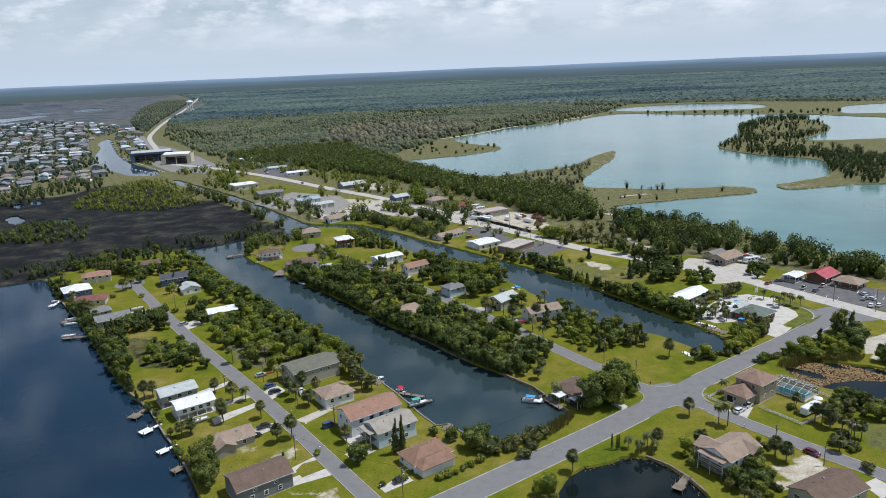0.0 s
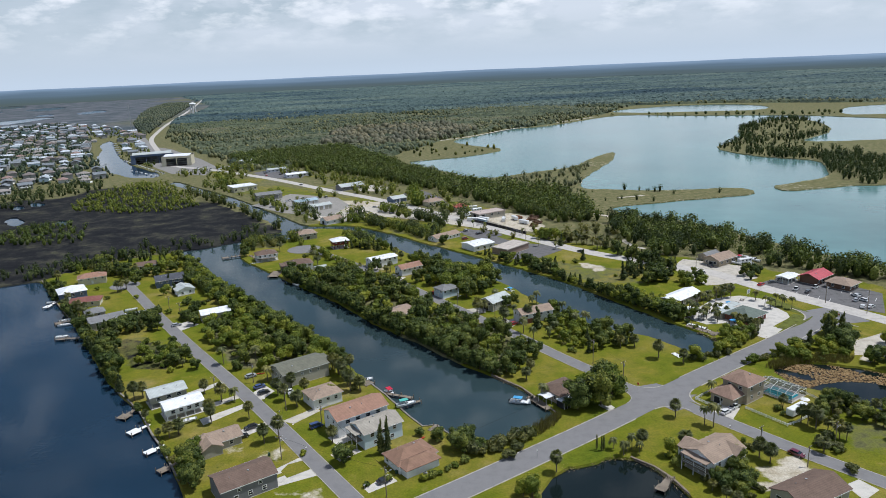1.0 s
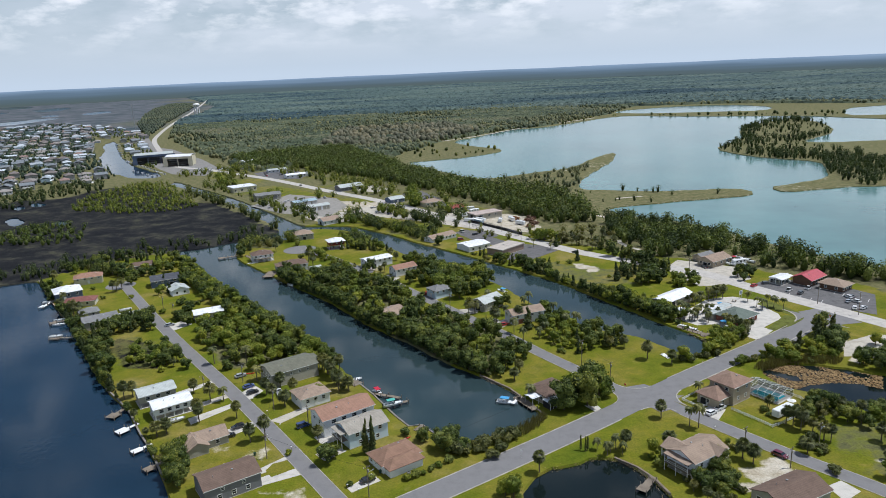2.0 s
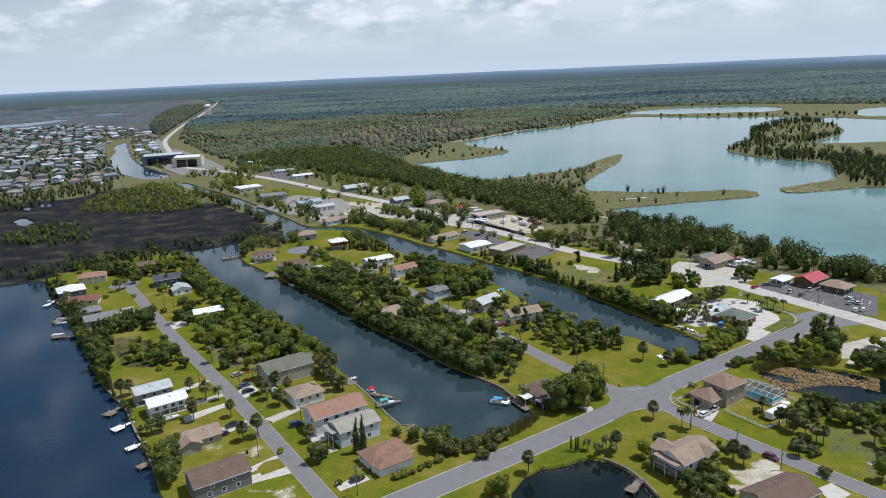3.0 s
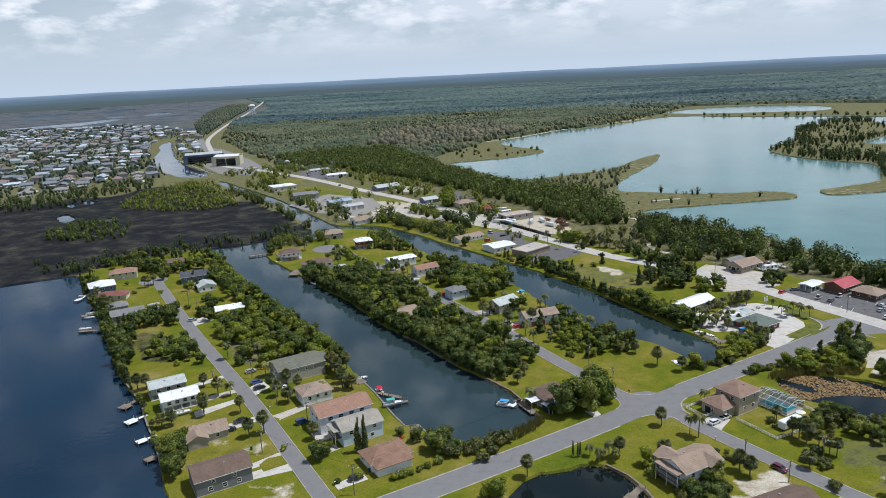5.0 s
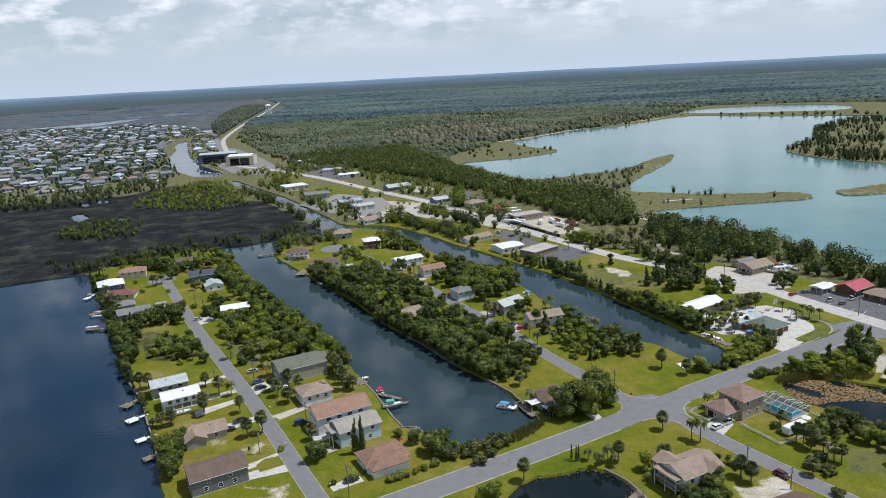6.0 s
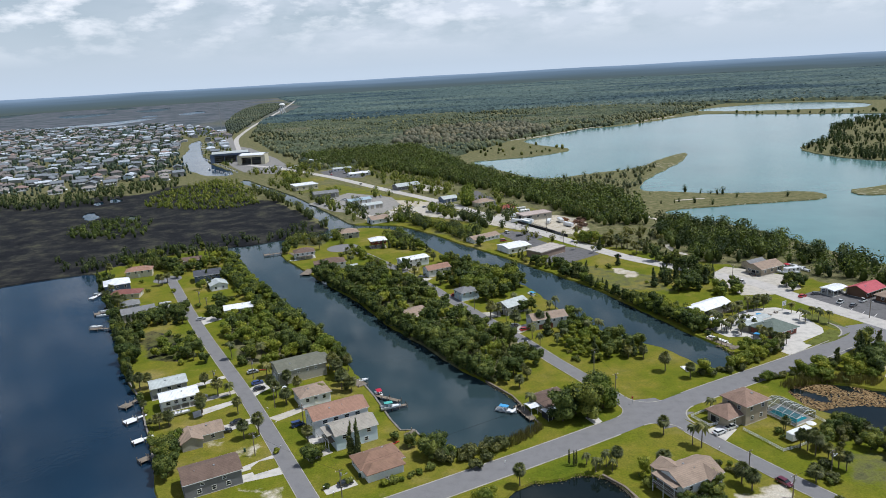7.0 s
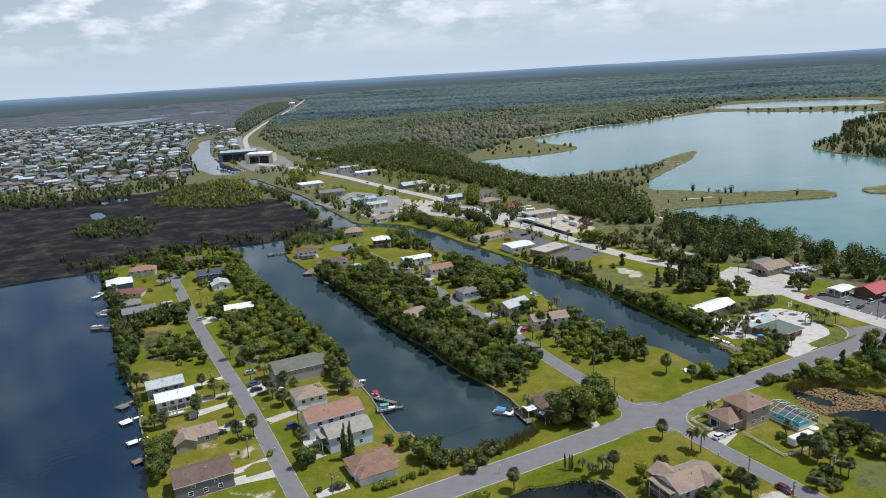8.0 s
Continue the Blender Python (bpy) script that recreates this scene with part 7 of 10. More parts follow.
for _kinds in (FINE_KINDS, PLAIN_KINDS):
    for _src in (o for shapes in _kinds.values() for o in shapes):
        if _src.name not in FIRST_USE:
            for _o in (*_src.children_recursive, _src):
                bpy.data.objects.remove(_o)


# ---- far woods: nobody could count these ----
def dome_arrays(pts, sizes, rng, seg=6, wide=1.0):
    """Low uneven domes, one for each crown."""
    n = len(pts)
    h = sizes[:, None]
    ang = np.arange(seg) * 2 * math.pi / seg
    k1 = rng.uniform(0.75, 1.25, (n, seg))
    k2 = rng.uniform(0.6, 1.2, (n, seg))
    r = sizes * rng.uniform(0.36, 0.52, n) * wide
    turn = rng.uniform(0, 6.28, n)[:, None]
    x1 = pts[:, :1] + r[:, None] * k1 * np.cos(ang + turn)
    y1 = pts[:, 1:] + r[:, None] * k1 * np.sin(ang + turn)
    x2 = pts[:, :1] + r[:, None] * 0.8 * k2 * np.cos(ang + turn + 0.5)
    y2 = pts[:, 1:] + r[:, None] * 0.8 * k2 * np.sin(ang + turn + 0.5)
    z1 = h * rng.uniform(0.12, 0.4, (n, seg))
    z2 = h * rng.uniform(0.6, 0.92, (n, seg))
    top = np.stack([pts[:, 0] + r * rng.uniform(-.3, .3, n), pts[:, 1] + r * rng.uniform(-.3, .3, n), sizes], 1)
    skirt = np.stack([x1 * 0.35 + pts[:, :1] * 0.65, y1 * 0.35 + pts[:, 1:] * 0.65, np.zeros_like(z1) - 0.1], 2)
    v = np.concatenate([skirt, np.stack([x1, y1, z1], 2), np.stack([x2, y2, z2], 2), top[:, None, :]], 1)
    per = 3 * seg + 1
    f = []
    for j in range(seg):
        k = (j + 1) % seg
        f += [(j, k, seg + k), (j, seg + k, seg + j), (seg + j, seg + k, 2 * seg + j), (seg + k, 2 * seg + k, 2 * seg + j), (2 * seg + j, 2 * seg + k, 3 * seg)]
    faces = (np.array(f)[None] + (np.arange(n) * per)[:, None, None]).reshape(-1, 3)
    return v.reshape(-1, 3), faces


def triangles_object(name, v, faces, material, label):
    me = bpy.data.meshes.new(name)
    me.vertices.add(len(v))
    me.vertices.foreach_set("co", v.reshape(-1))
    me.loops.add(faces.size)
    me.loops.foreach_set("vertex_index", faces.reshape(-1).astype(np.int32))
    me.polygons.add(len(faces))
    me.polygons.foreach_set("loop_start", np.arange(0, faces.size, 3, dtype=np.int32))
    me.update(calc_edges=True)
    me.materials.append(material)
    return tagged(new(name, me), label, "woods", kind="stuff")


def far_woods(name, pts, sizes, material, label, seed, seg=6):
    v, f = dome_arrays(pts, sizes, np.random.default_rng(seed), seg)
    return triangles_object(name, v, f, material, label)


def leafy_woods(name, pts, sizes, material, label, seed, per=46, wide=1.3, fine=1.0):
    """Crowns of loose leaf clumps round an uneven core, joined into one mesh."""
    rng = np.random.default_rng(seed)
    n = len(pts)
    cv, cf = dome_arrays(pts, sizes * 0.72, rng, 5, 0.62 * wide)
    per = int(per * 1.6)
    m = n * per
    pick = np.repeat(np.arange(n), per)
    d = rng.normal(size=(m, 3))
    d[:, 2] = np.abs(d[:, 2]) * np.where(rng.uniform(size=m) < 0.8, 1, -0.5)
    d /= np.linalg.norm(d, axis=1)[:, None]
    hh = sizes[pick]
    rr = hh * 0.42 * wide * (0.75 + 0.5 * rng.uniform(size=n))[pick]
    deep = rng.uniform(0.72, 1.0, m)
    c = np.stack([pts[pick, 0] + d[:, 0] * rr * deep, pts[pick, 1] + d[:, 1] * rr * deep, hh * 0.5 + d[:, 2] * hh * 0.48 * deep], 1)
    c += rng.normal(size=c.shape) * (hh * 0.06)[:, None]
    nrm = d + rng.normal(size=(m, 3)) * 0.5
    nrm /= np.linalg.norm(nrm, axis=1)[:, None]
    t = np.cross(nrm, rng.normal(size=(m, 3)))
    t /= np.linalg.norm(t, axis=1)[:, None]
    b = np.cross(nrm, t)
    s = (hh * 0.080 * fine * rng.uniform(0.6, 1.3, m))[:, None]
    v = np.stack([c - t * s, c - b * s * 0.6, c + t * s, c + b * s * 0.6], 1).reshape(-1, 3)
    q = np.arange(4 * m).reshape(-1, 4)
    lf = np.concatenate([q[:, [0, 1, 2]], q[:, [0, 2, 3]]]) + len(cv)
    return triangles_object(name, np.concatenate([cv, v]), np.concatenate([cf, lf]), material, label)


def scatter(poly, spacing, seed, density=1.0, clump=0.0, avoid_roads=True, home=9.0):
    """Uneven points in a zone, on dry land and off roads and buildings."""
    rng = np.random.default_rng(seed)
    xs, ys = [p[0] for p in poly], [p[1] for p in poly]
    gx, gy = np.meshgrid(np.arange(min(xs), max(xs), spacing), np.arange(min(ys), max(ys), spacing))
    x = gx.ravel() + rng.uniform(-.5, .5, gx.size) * spacing
    y = gy.ravel() + rng.uniform(-.5, .5, gy.size) * spacing
    ok = inside(poly, x, y) & (rng.uniform(size=x.size) < density)
    if clump:
        s = np.sin(x / clump + 1.3 * np.sin(y / clump * 0.7)) + np.cos(y / clump * 1.2 + 0.8 * np.sin(x / clump * 1.4))
        ok &= s + rng.uniform(-.8, .8, x.size) > 0.0
    x, y = x[ok], y[ok]
    ok = np.ones(x.size, bool)
    for r in RINGS:
        ok &= ~inside(r, x, y)
    if avoid_roads:
        for line, w in ((road_county, 7.5), (road_far, 12.0), (road_mid, 5)):
            ok &= edge_distance(line, x, y, False) > w
    for hx, hy, hr in HOMES:
        ok &= np.hypot(x - hx, y - hy) > home
    return np.stack([x[ok], y[ok]], 1)


def sized(pts, lo, hi, seed):
    return np.random.default_rng(seed).uniform(lo, hi, len(pts))


belt = [(110.3, 490.3), (136.7, 501.3), (164.2, 460.8), (181.1, 427.1), (202.3, 384.8), (202.8, 369.7), (220.4, 351.9)] + [(292.8, 305), (305, 274.5)] + [(211.3, 335.4), (197.5, 344.3), (188.6, 355.2), (172.8, 365.4), (160.7, 398.5), (142.1, 400.8), (126.0, 384.7), (117.6, 403.2), (111.1, 428.7), (105.0, 470.0)]
w = scatter(belt, 7.6, 101, 0.8)
leafy_woods("lake_shore_woods", w, sized(w, 5.2, 12.2, 1), OAK, "dense dark green woods along the lake shore", 1, 130, 1.1, 0.72)
w = scatter(belt, 9.0, 131, 0.6)
leafy_woods("lake_shore_cedars", w, sized(w, 6.5, 12.5, 31), CEDAR, "tall dark cedars in the lake shore woods", 31, 110, 0.85, 0.72)
belt2 = [(-310.5, 986.4), (-258.1, 1037.0), (-162.9, 1079.1), (-93.3, 919.5), (-56.5, 828.3), (4.6, 707.0), (42.6, 663.7), (90.9, 622.3), (106.4, 578.2), (106.2, 500.4), (75.2, 495.8), (57.8, 528.8), (29.4, 587.9), (-10.7, 643.7), (-46.7, 700.9), (-102.7, 772.5), (-148.8, 815.2), (-208.2, 896.9), (-248.3, 881.4)]
w = scatter(belt2, 6.9, 102, 0.95)
leafy_woods("roadside_woods", w, sized(w, 6.7, 12.3, 2), OAK, "dense green woods beyond the county road", 2, 44, 1.15)
w = scatter(belt2, 9.5, 132, 0.6)
leafy_woods("roadside_cedars", w, sized(w, 7.5, 13.5, 32), CEDAR, "tall dark cedars in the roadside woods", 32, 44, 0.9)
strip = [(15.9, 686.6), (75.3, 731.7), (136.3, 765.9), (165.1, 824.3), (134.4, 701.5), (116.9, 647.2), (117.6, 602.6), (90.9, 622.3)]
w = scatter(strip, 7.6, 103, 0.62)
leafy_woods("spit_scrub", w, sized(w, 2.0, 7.4, 3), FAR_LEAF, "scattered bushes on the grassy spit", 3, 36)
savanna = [(53.6, 480.8), (100.7, 484.9), (108.1, 426.7), (112.6, 399.2), (92.6, 409.5), (66.5, 452.2)]
w = scatter(savanna, 8.5, 104, 0.5)
leafy_woods("palm_savanna", w, sized(w, 2.5, 5.6, 4), PALM_LEAF, "loose palms and bushes beside the county road", 4, 70, 1.4, 0.7)
isle_zone = [(329.1, 877.6), (373.1, 940.7), (411.8, 993.2), (449.8, 1111.7), (531.9, 1216.5), (614.9, 1276.0), (605.6, 1152.3), (558.1, 1031.7), (500.0, 964.4), (457.9, 929.2), (462.0, 873.7), (477.8, 820.4), (443.9, 689.7), (382.7, 588.0), (356.5, 599.6), (350.3, 648.3), (371.2, 689.9), (394.7, 750.6), (357.7, 785.7), (339.4, 833.5)]
w = np.concatenate([scatter(isle_zone, 6.6, 105, 0.9, 46.0), scatter(isle_zone, 13.0, 155, 0.45)])
leafy_woods("island_woods", w, sized(w, 2.5, 10.5, 5), CEDAR, "dark cedars on the lake island", 5, 40, 0.85)
green = [(-353.1, 632.5), (-373.0, 719.8), (-356.0, 792.2), (-319.1, 783.5), (-263.6, 696.8), (-230.2, 629.1), (-247.4, 605.5), (-288.6, 605.1)]
w = scatter(green, 4.6, 106, 0.55)
leafy_woods("marsh_edge_woods", w, sized(w, 1.4, 4.6, 6), LIGHT_LEAF, "bright green mangrove thicket behind the marsh", 6, 26)
w = scatter(green, 5.2, 136, 0.5)
leafy_woods("marsh_edge_bushes", w, sized(w, 2.0, 6.0, 36), OAK, "dark green mangroves behind the marsh", 36, 26)
clump_zone = [(-341.4, 501.8), (-355.5, 552.9), (-321.3, 569.6), (-296.1, 554.4), (-270.4, 500.9), (-297.3, 487.0)]
w = scatter(clump_zone, 6.9, 107, 0.8)
leafy_woods("marsh_clump", w, sized(w, 3.9, 7.3, 7), OAK, "dark thicket standing in the marsh", 7, 36)
rim = [(-283.6, 402.9), (-299.5, 426.4), (-264.8, 432.0), (-225.0, 469.1), (-196.2, 478.4), (-161.4, 498.1), (-141.3, 534.1), (-128.2, 517.9), (-132.0, 499.4), (-153.2, 472.6), (-186.6, 454.6), (-189.0, 441.4), (-222.8, 424.4), (-241.4, 398.4)]
w = scatter(rim, 5.8, 108, 0.55)
leafy_woods("marsh_rim_trees", w, sized(w, 2.8, 7.8, 8), CEDAR, "dark cedars along the marsh shore", 8, 40, 0.85)
bank = [(-273.4, 723.2), (-195.4, 619.8), (-141.3, 534.1), (-130.8, 528.3), (-131.2, 512.5), (-164.3, 566.5), (-206.6, 621.9), (-266.8, 697.5)]
w = scatter(bank, 5.2, 109, 0.7)
leafy_woods("canal_bank_trees", w, sized(w, 4.5, 9.5, 9), CEDAR, "dark cedars on the narrow canal's bank", 9, 44, 0.85)
bank2 = [(-275.2, 753.3), (-216.5, 686.9), (-159.5, 602.5), (-116.2, 542.8), (-105.1, 556.5), (-139.6, 604.1), (-192.0, 681.8), (-247.9, 766.7)]
w = scatter(bank2, 6.8, 110, 0.6)
leafy_woods("yard_trees", w, sized(w, 3.4, 7.8, 10), OAK, "small trees between the storage sheds", 10, 40)
spit3_zone = [(117.4, 647.1), (139.9, 617.8), (208.9, 603.2), (247.0, 603.5), (257.2, 582.0), (197.8, 568.0), (126.3, 550.1), (108.4, 548.7)]
w = np.concatenate([scatter(spit3_zone, 18.4, 111, 0.2), np.array([(126.6, 572.6), (154.2, 621.6), (170.8, 610.3), (172.7, 609.9), (181.4, 606.1), (177.3, 607.0), (165.4, 613.4), (163.7, 563.8), (152.1, 571.9), (141.1, 577.4), (137.4, 574.7)])])
leafy_woods("sandspit_cedars", w, sized(w, 2.5, 7.5, 11), CEDAR, "single cedars on the sandy spit", 11, 60, 0.9, 0.7)
lot = [(-255.1, 789.0), (-248.3, 881.4), (-131.1, 720.3), (-8.3, 562.7), (34.9, 502.2), (35.4, 511.9), (-20.0, 616.4), (-118.0, 789.2), (-212.4, 914.8), (-299.8, 952.2)]
w = np.concatenate([scatter(lot, 8.5, 112, 0.6), scatter([(-300.0, 905.0), (-250.0, 850.0), (-215.0, 800.0), (-262.0, 770.0), (-300.0, 815.0), (-335.0, 845.0)], 8.0, 162, 0.6)])
leafy_woods("shopfront_trees", w, sized(w, 3.0, 8.5, 12), OAK, "loose roadside trees among the shops", 12, 50, 1.2)

for _kind, _mat in (("oak", OAK), ("light", LIGHT_LEAF), ("cedar", CEDAR), ("palm", PALM_LEAF)):
    if BEYOND[_kind]:
        _a = np.array(BEYOND[_kind])
        leafy_woods("garden_trees", _a[:, :2], _a[:, 2], _mat, "garden trees and bushes round the farther lots", 60 + len(_a), 90)
woods_zone = [(-781, 2050), (-732, 1903), (-549, 1379), (-342, 1013), (-244, 854), (-85, 927), (0, 1159), (195, 1354), (354, 1574), (464, 1806), (683, 1757), (927, 1562), (1342, 1586), (1464, 2050)]
near_w = np.concatenate([scatter(woods_zone, 11.0, 113, 0.5), scatter(woods_zone, 10.0, 133, 0.85, 95.0)])
far_woods("mid_woods", near_w, sized(near_w, 3.0, 8.6, 13), FAR_LEAF, "wide mixed woods beyond the houses", 13, 4)
grey = scatter([(-205.5, 1118.9), (-213.1, 1402.3), (-11.5, 1439.1), (50.7, 1244.7), (-24.6, 1110.0), (-108.4, 1059.6)], 9.2, 116, 0.8)
far_woods("grey_swamp_woods", grey, sized(grey, 6.7, 13.4, 16), GREY_LEAF, "grey bare swamp trees", 16)
scr = scatter([(-117.3, 1062.8), (1.7, 1163.1), (112.9, 1284.7), (321.6, 1521.9), (481.9, 1509.3), (459.1, 1434.7), (297.8, 1403.6), (109.4, 1239.9), (10.9, 1087.7), (87.0, 955.0), (-18.4, 902.2), (-61.4, 892.5)], 14.9, 117, 0.3)
far_woods("lake_scrub", scr, sized(scr, 2.2, 6.7, 17), CEDAR, "scattered bushes on the lake's far shore", 17)
dam = scatter([(338.7, 1547.7), (477.3, 1457.6), (624.7, 1412.6), (723.8, 1397.6), (741.9, 1301.0), (711.5, 1245.6), (602.2, 1359.9), (468.2, 1428.9), (345.7, 1524.7)], 16.1, 118, 0.5)
far_woods("causeway_trees", dam, sized(dam, 2.5, 7.5, 18), CEDAR, "cedars on the causeway between the lakes", 18)



west = scatter([(-617.3, 1443.7), (-645.3, 1533.5), (-774.9, 1955.1), (-960.5, 2620.7), (-1171.3, 3361.6), (-1336.8, 3449.9), (-1199.5, 2910.1), (-1016.8, 2370.5), (-809.3, 1835.0)], 9.0, 119, 0.85, avoid_roads=True)
far_woods("road_edge_woods", west, sized(west, 4.0, 9.0, 19), FAR_LEAF, "green woods along the far road", 19, 5)


def canopy_material(name, tones, squeeze, speck_size):
    m, nt, bsdf = base_material(name, 0.8, 0.15)
    # tone of tree stands; stretched dark bands also stand in for cloud shadow
    stands = noise_node(nt, 1.0, 7, 0.62)
    stretch = nt.nodes.new("ShaderNodeMapping")
    stretch.inputs["Scale"].default_value, stretch.inputs["Rotation"].default_value = squeeze, (0, 0, 0.12)
    nt.links.new(stands.inputs["Vector"].links[0].from_socket, stretch.inputs["Vector"])
    nt.links.new(stretch.outputs["Vector"], stands.inputs["Vector"])
    crowns = noise_node(nt, speck_size, 6, 0.75)
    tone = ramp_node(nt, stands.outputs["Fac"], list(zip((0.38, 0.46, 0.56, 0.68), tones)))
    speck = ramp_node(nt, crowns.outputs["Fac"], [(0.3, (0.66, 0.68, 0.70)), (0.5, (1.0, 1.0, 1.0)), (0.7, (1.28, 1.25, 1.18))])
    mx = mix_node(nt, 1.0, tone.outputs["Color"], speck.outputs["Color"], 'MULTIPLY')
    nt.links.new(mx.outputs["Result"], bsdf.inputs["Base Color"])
    return m


def canopy_sheet(name, label, material, r0, r1, ratio, step, lo, hi, within, seed):
    """The closed roof of the far woods: an uneven sheet, finer towards the houses."""
    rng = np.random.default_rng(seed)
    radii = [r0]
    while radii[-1] < r1:
        radii.append(radii[-1] * ratio)
    ang = np.radians(np.arange(-31, 46, step))
    R, A = np.meshgrid(np.array(radii), ang, indexing="ij")
    R = R + rng.uniform(-.35, .35, R.shape) * R * (ratio - 1)
    A = A + rng.uniform(-.35, .35, A.shape) * radians(step)
    X, Y = R * np.sin(A), R * np.cos(A)
    Z = rng.uniform(lo, hi, X.shape) + 2.0 * np.sin(X / 90) * np.cos(Y / 130)
    keep = within(X, Y)
    for _, ring, _, _ in SHORES[4:7]:
        keep &= ~inside(ring, X, Y) & (edge_distance(ring, X, Y) > 14)
    keep &= edge_distance(road_far, X, Y, False) > 14
    keep[0] = False
    Z = np.where(keep, Z, -1.5)
    n, k = X.shape
    verts = np.stack([X, Y, Z], 2).reshape(-1, 3)
    idx = np.arange(n * k).reshape(n, k)
    q = np.stack([idx[:-1, :-1], idx[1:, :-1], idx[1:, 1:], idx[:-1, 1:]], 2)
    faces = q[keep[:-1, :-1] | keep[1:, :-1] | keep[1:, 1:] | keep[:-1, 1:]]
    ob = mesh_object(name, verts.tolist(), faces.tolist(), material)
    tagged(ob, label, "woods", kind="stuff")


def far_plain(x, y):
    return ~inside(coast_zone, x, y) & (y > 1300)


def loose_stands(x, y):
    """The nearer woods, broken by grassy clearings."""
    s = np.sin(x / 61 + 1.7 * np.sin(y / 97)) + np.sin(y / 83 + 1.2 * np.sin(x / 71 + 2)) + 0.7 * np.sin(x / 23 + y / 31)
    return inside(woods_zone, x, y) & (s > -0.75)


# far woods carry distance haze as blue in their base colours
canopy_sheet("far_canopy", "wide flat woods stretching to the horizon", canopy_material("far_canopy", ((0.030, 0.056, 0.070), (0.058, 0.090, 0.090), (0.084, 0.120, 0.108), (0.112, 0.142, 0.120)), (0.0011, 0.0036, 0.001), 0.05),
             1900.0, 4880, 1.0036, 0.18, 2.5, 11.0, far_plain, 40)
canopy_sheet("mid_canopy", "mixed green woods with grassy clearings", canopy_material("mid_canopy", ((0.032, 0.046, 0.032), (0.062, 0.080, 0.046), (0.092, 0.106, 0.060), (0.135, 0.128, 0.080)), (0.004, 0.009, 0.004), 0.16),
             880.0, 1960, 1.0042, 0.21, 1.0, 6.5, loose_stands, 41)


# ---- single trees with a shape of their own ----
for k, (px, py) in enumerate([(37.7, 213.2), (42.1, 218.0), (45.9, 215.3), (51.3, 222.7), (48.6, 226.8)]):
    big = tree("leafy_tree", "tall light green tree at the lane's corner", 301 + k, 11.0 + (k * 7 % 3) * 0.8, 5.0, OAK if k % 2 == 0 else LIGHT_LEAF, 13, 2000, 0.42, 0.3, "shade trees at the corner")
    big.matrix_basis = pose(px, py, 0)
for k, (px, py) in enumerate([(1.6, 352.0), (8.4, 358.4), (15.4, 362.9), (-4.8, 344.9)]):
    big = tree("leafy_tree", "large light green shade tree by the canal", 310 + k, 10.0 + k % 2, 4.8, LIGHT_LEAF, 11, 1700, 0.42, 0.3)
    big.matrix_basis = pose(px, py, 0)
for k, (px, py) in enumerate([(-26.0, 189.3), (-24.2, 189.6)]):
    big = cedar(330 + k, 12.0 + 0.6 * k, 1.7, "tall dark Norfolk pine beside the pale blue house", 1100, 0.24)
    big.matrix_basis = pose(px, py, 0)
for k, (px, py) in enumerate([(38.7, 187.3), (40.0, 186.6), (40.7, 186.9)]):
    top = tagged(empty("cypress_tree", px, py), "slim dark columnar cypress by the pond", "tree", "cypresses by the pond")
    bm = bmesh.new()
    rod(bm, (0, 0, -0.2), (0, 0, 1.0), 0.09)
    part("trunk", bm, BARK, top)
    v, f = crown_arrays(340 + k, [(0, 0, 0.9 + j * 0.72, 0.36 * (1.05 - j * 0.12), 0.36 * (1.05 - j * 0.12), 0.6) for j in range(6)], 260, 0.2, 0.85)
    mesh_object("crown", v, f, CEDAR, top)


# ---- drives and paths ----
VERGE = paint("verge_grass", (0.135, 0.15, 0.035), 0.95, 0.1, 0.25, 2.0)


def drive(outline, label, material=CONCRETE, z=0.035):
    # ends of drives that stop beside the western lane run on to its edge
    ax, ay = np.array([p[0] for p in outline]), np.array([p[1] for p in outline])
    near = edge_distance(road_west, ax, ay, False)
    outline = [(x - 1.1, y - 0.8) if 2.2 < d < 4.4 else (x, y) for (x, y), d in zip(outline, near)]
    slab("drive", outline, material, label, z, "driveway")


drive([(-57.5, 182.4), (-49.8, 190.2), (-47.8, 188.2), (-53.7, 185.4), (-55.4, 180.8)], "white concrete drive of the grey house")
drive([(-54.9, 176.3), (-44.6, 183.6), (-41.9, 179.8), (-54.0, 174.0)], "white concrete drive of the grey house")
drive([(-76.0, 206.1), (-65.4, 213.6), (-62.7, 211.1), (-72.7, 202.2)], "pale concrete drive of the ranch house")
drive([(-90.5, 215.9), (-77.3, 227.4), (-75.5, 225.1), (-87.8, 211.7)], "pale concrete drive of the white cottage")
drive([(-91.7, 226.7), (-81.9, 234.6), (-80.0, 232.1), (-89.6, 223.9)], "pale worn drive beside the white cottage", SHELL)
drive([(-103.9, 235.7), (-91.8, 247.1), (-90.1, 244.9), (-101.5, 232.7)], "narrow concrete path to the grey cottage")
drive([(-23.2, 178.4), (-20.2, 174.5), (-27.8, 169.1), (-29.4, 171.3)], "white concrete drive with a parked dark car")
drive([(-44.2, 200.5), (-36.9, 205.8), (-32.4, 201.8), (-40.2, 195.0)], "pale concrete apron of the white house")
drive([(-41.7, 189.9), (-36.6, 194.9), (-32.3, 191.3), (-38.2, 185.9)], "pale concrete apron of the pale blue house", SHELL)
drive([(-60.2, 213.4), (-52.0, 221.4), (-49.5, 219.1), (-57.1, 210.4)], "worn concrete drive of the small house", SHELL)
drive([(-76.7, 235.3), (-74.2, 241.0), (-69.4, 235.9), (-71.7, 229.4)], "white concrete drive of the olive house")
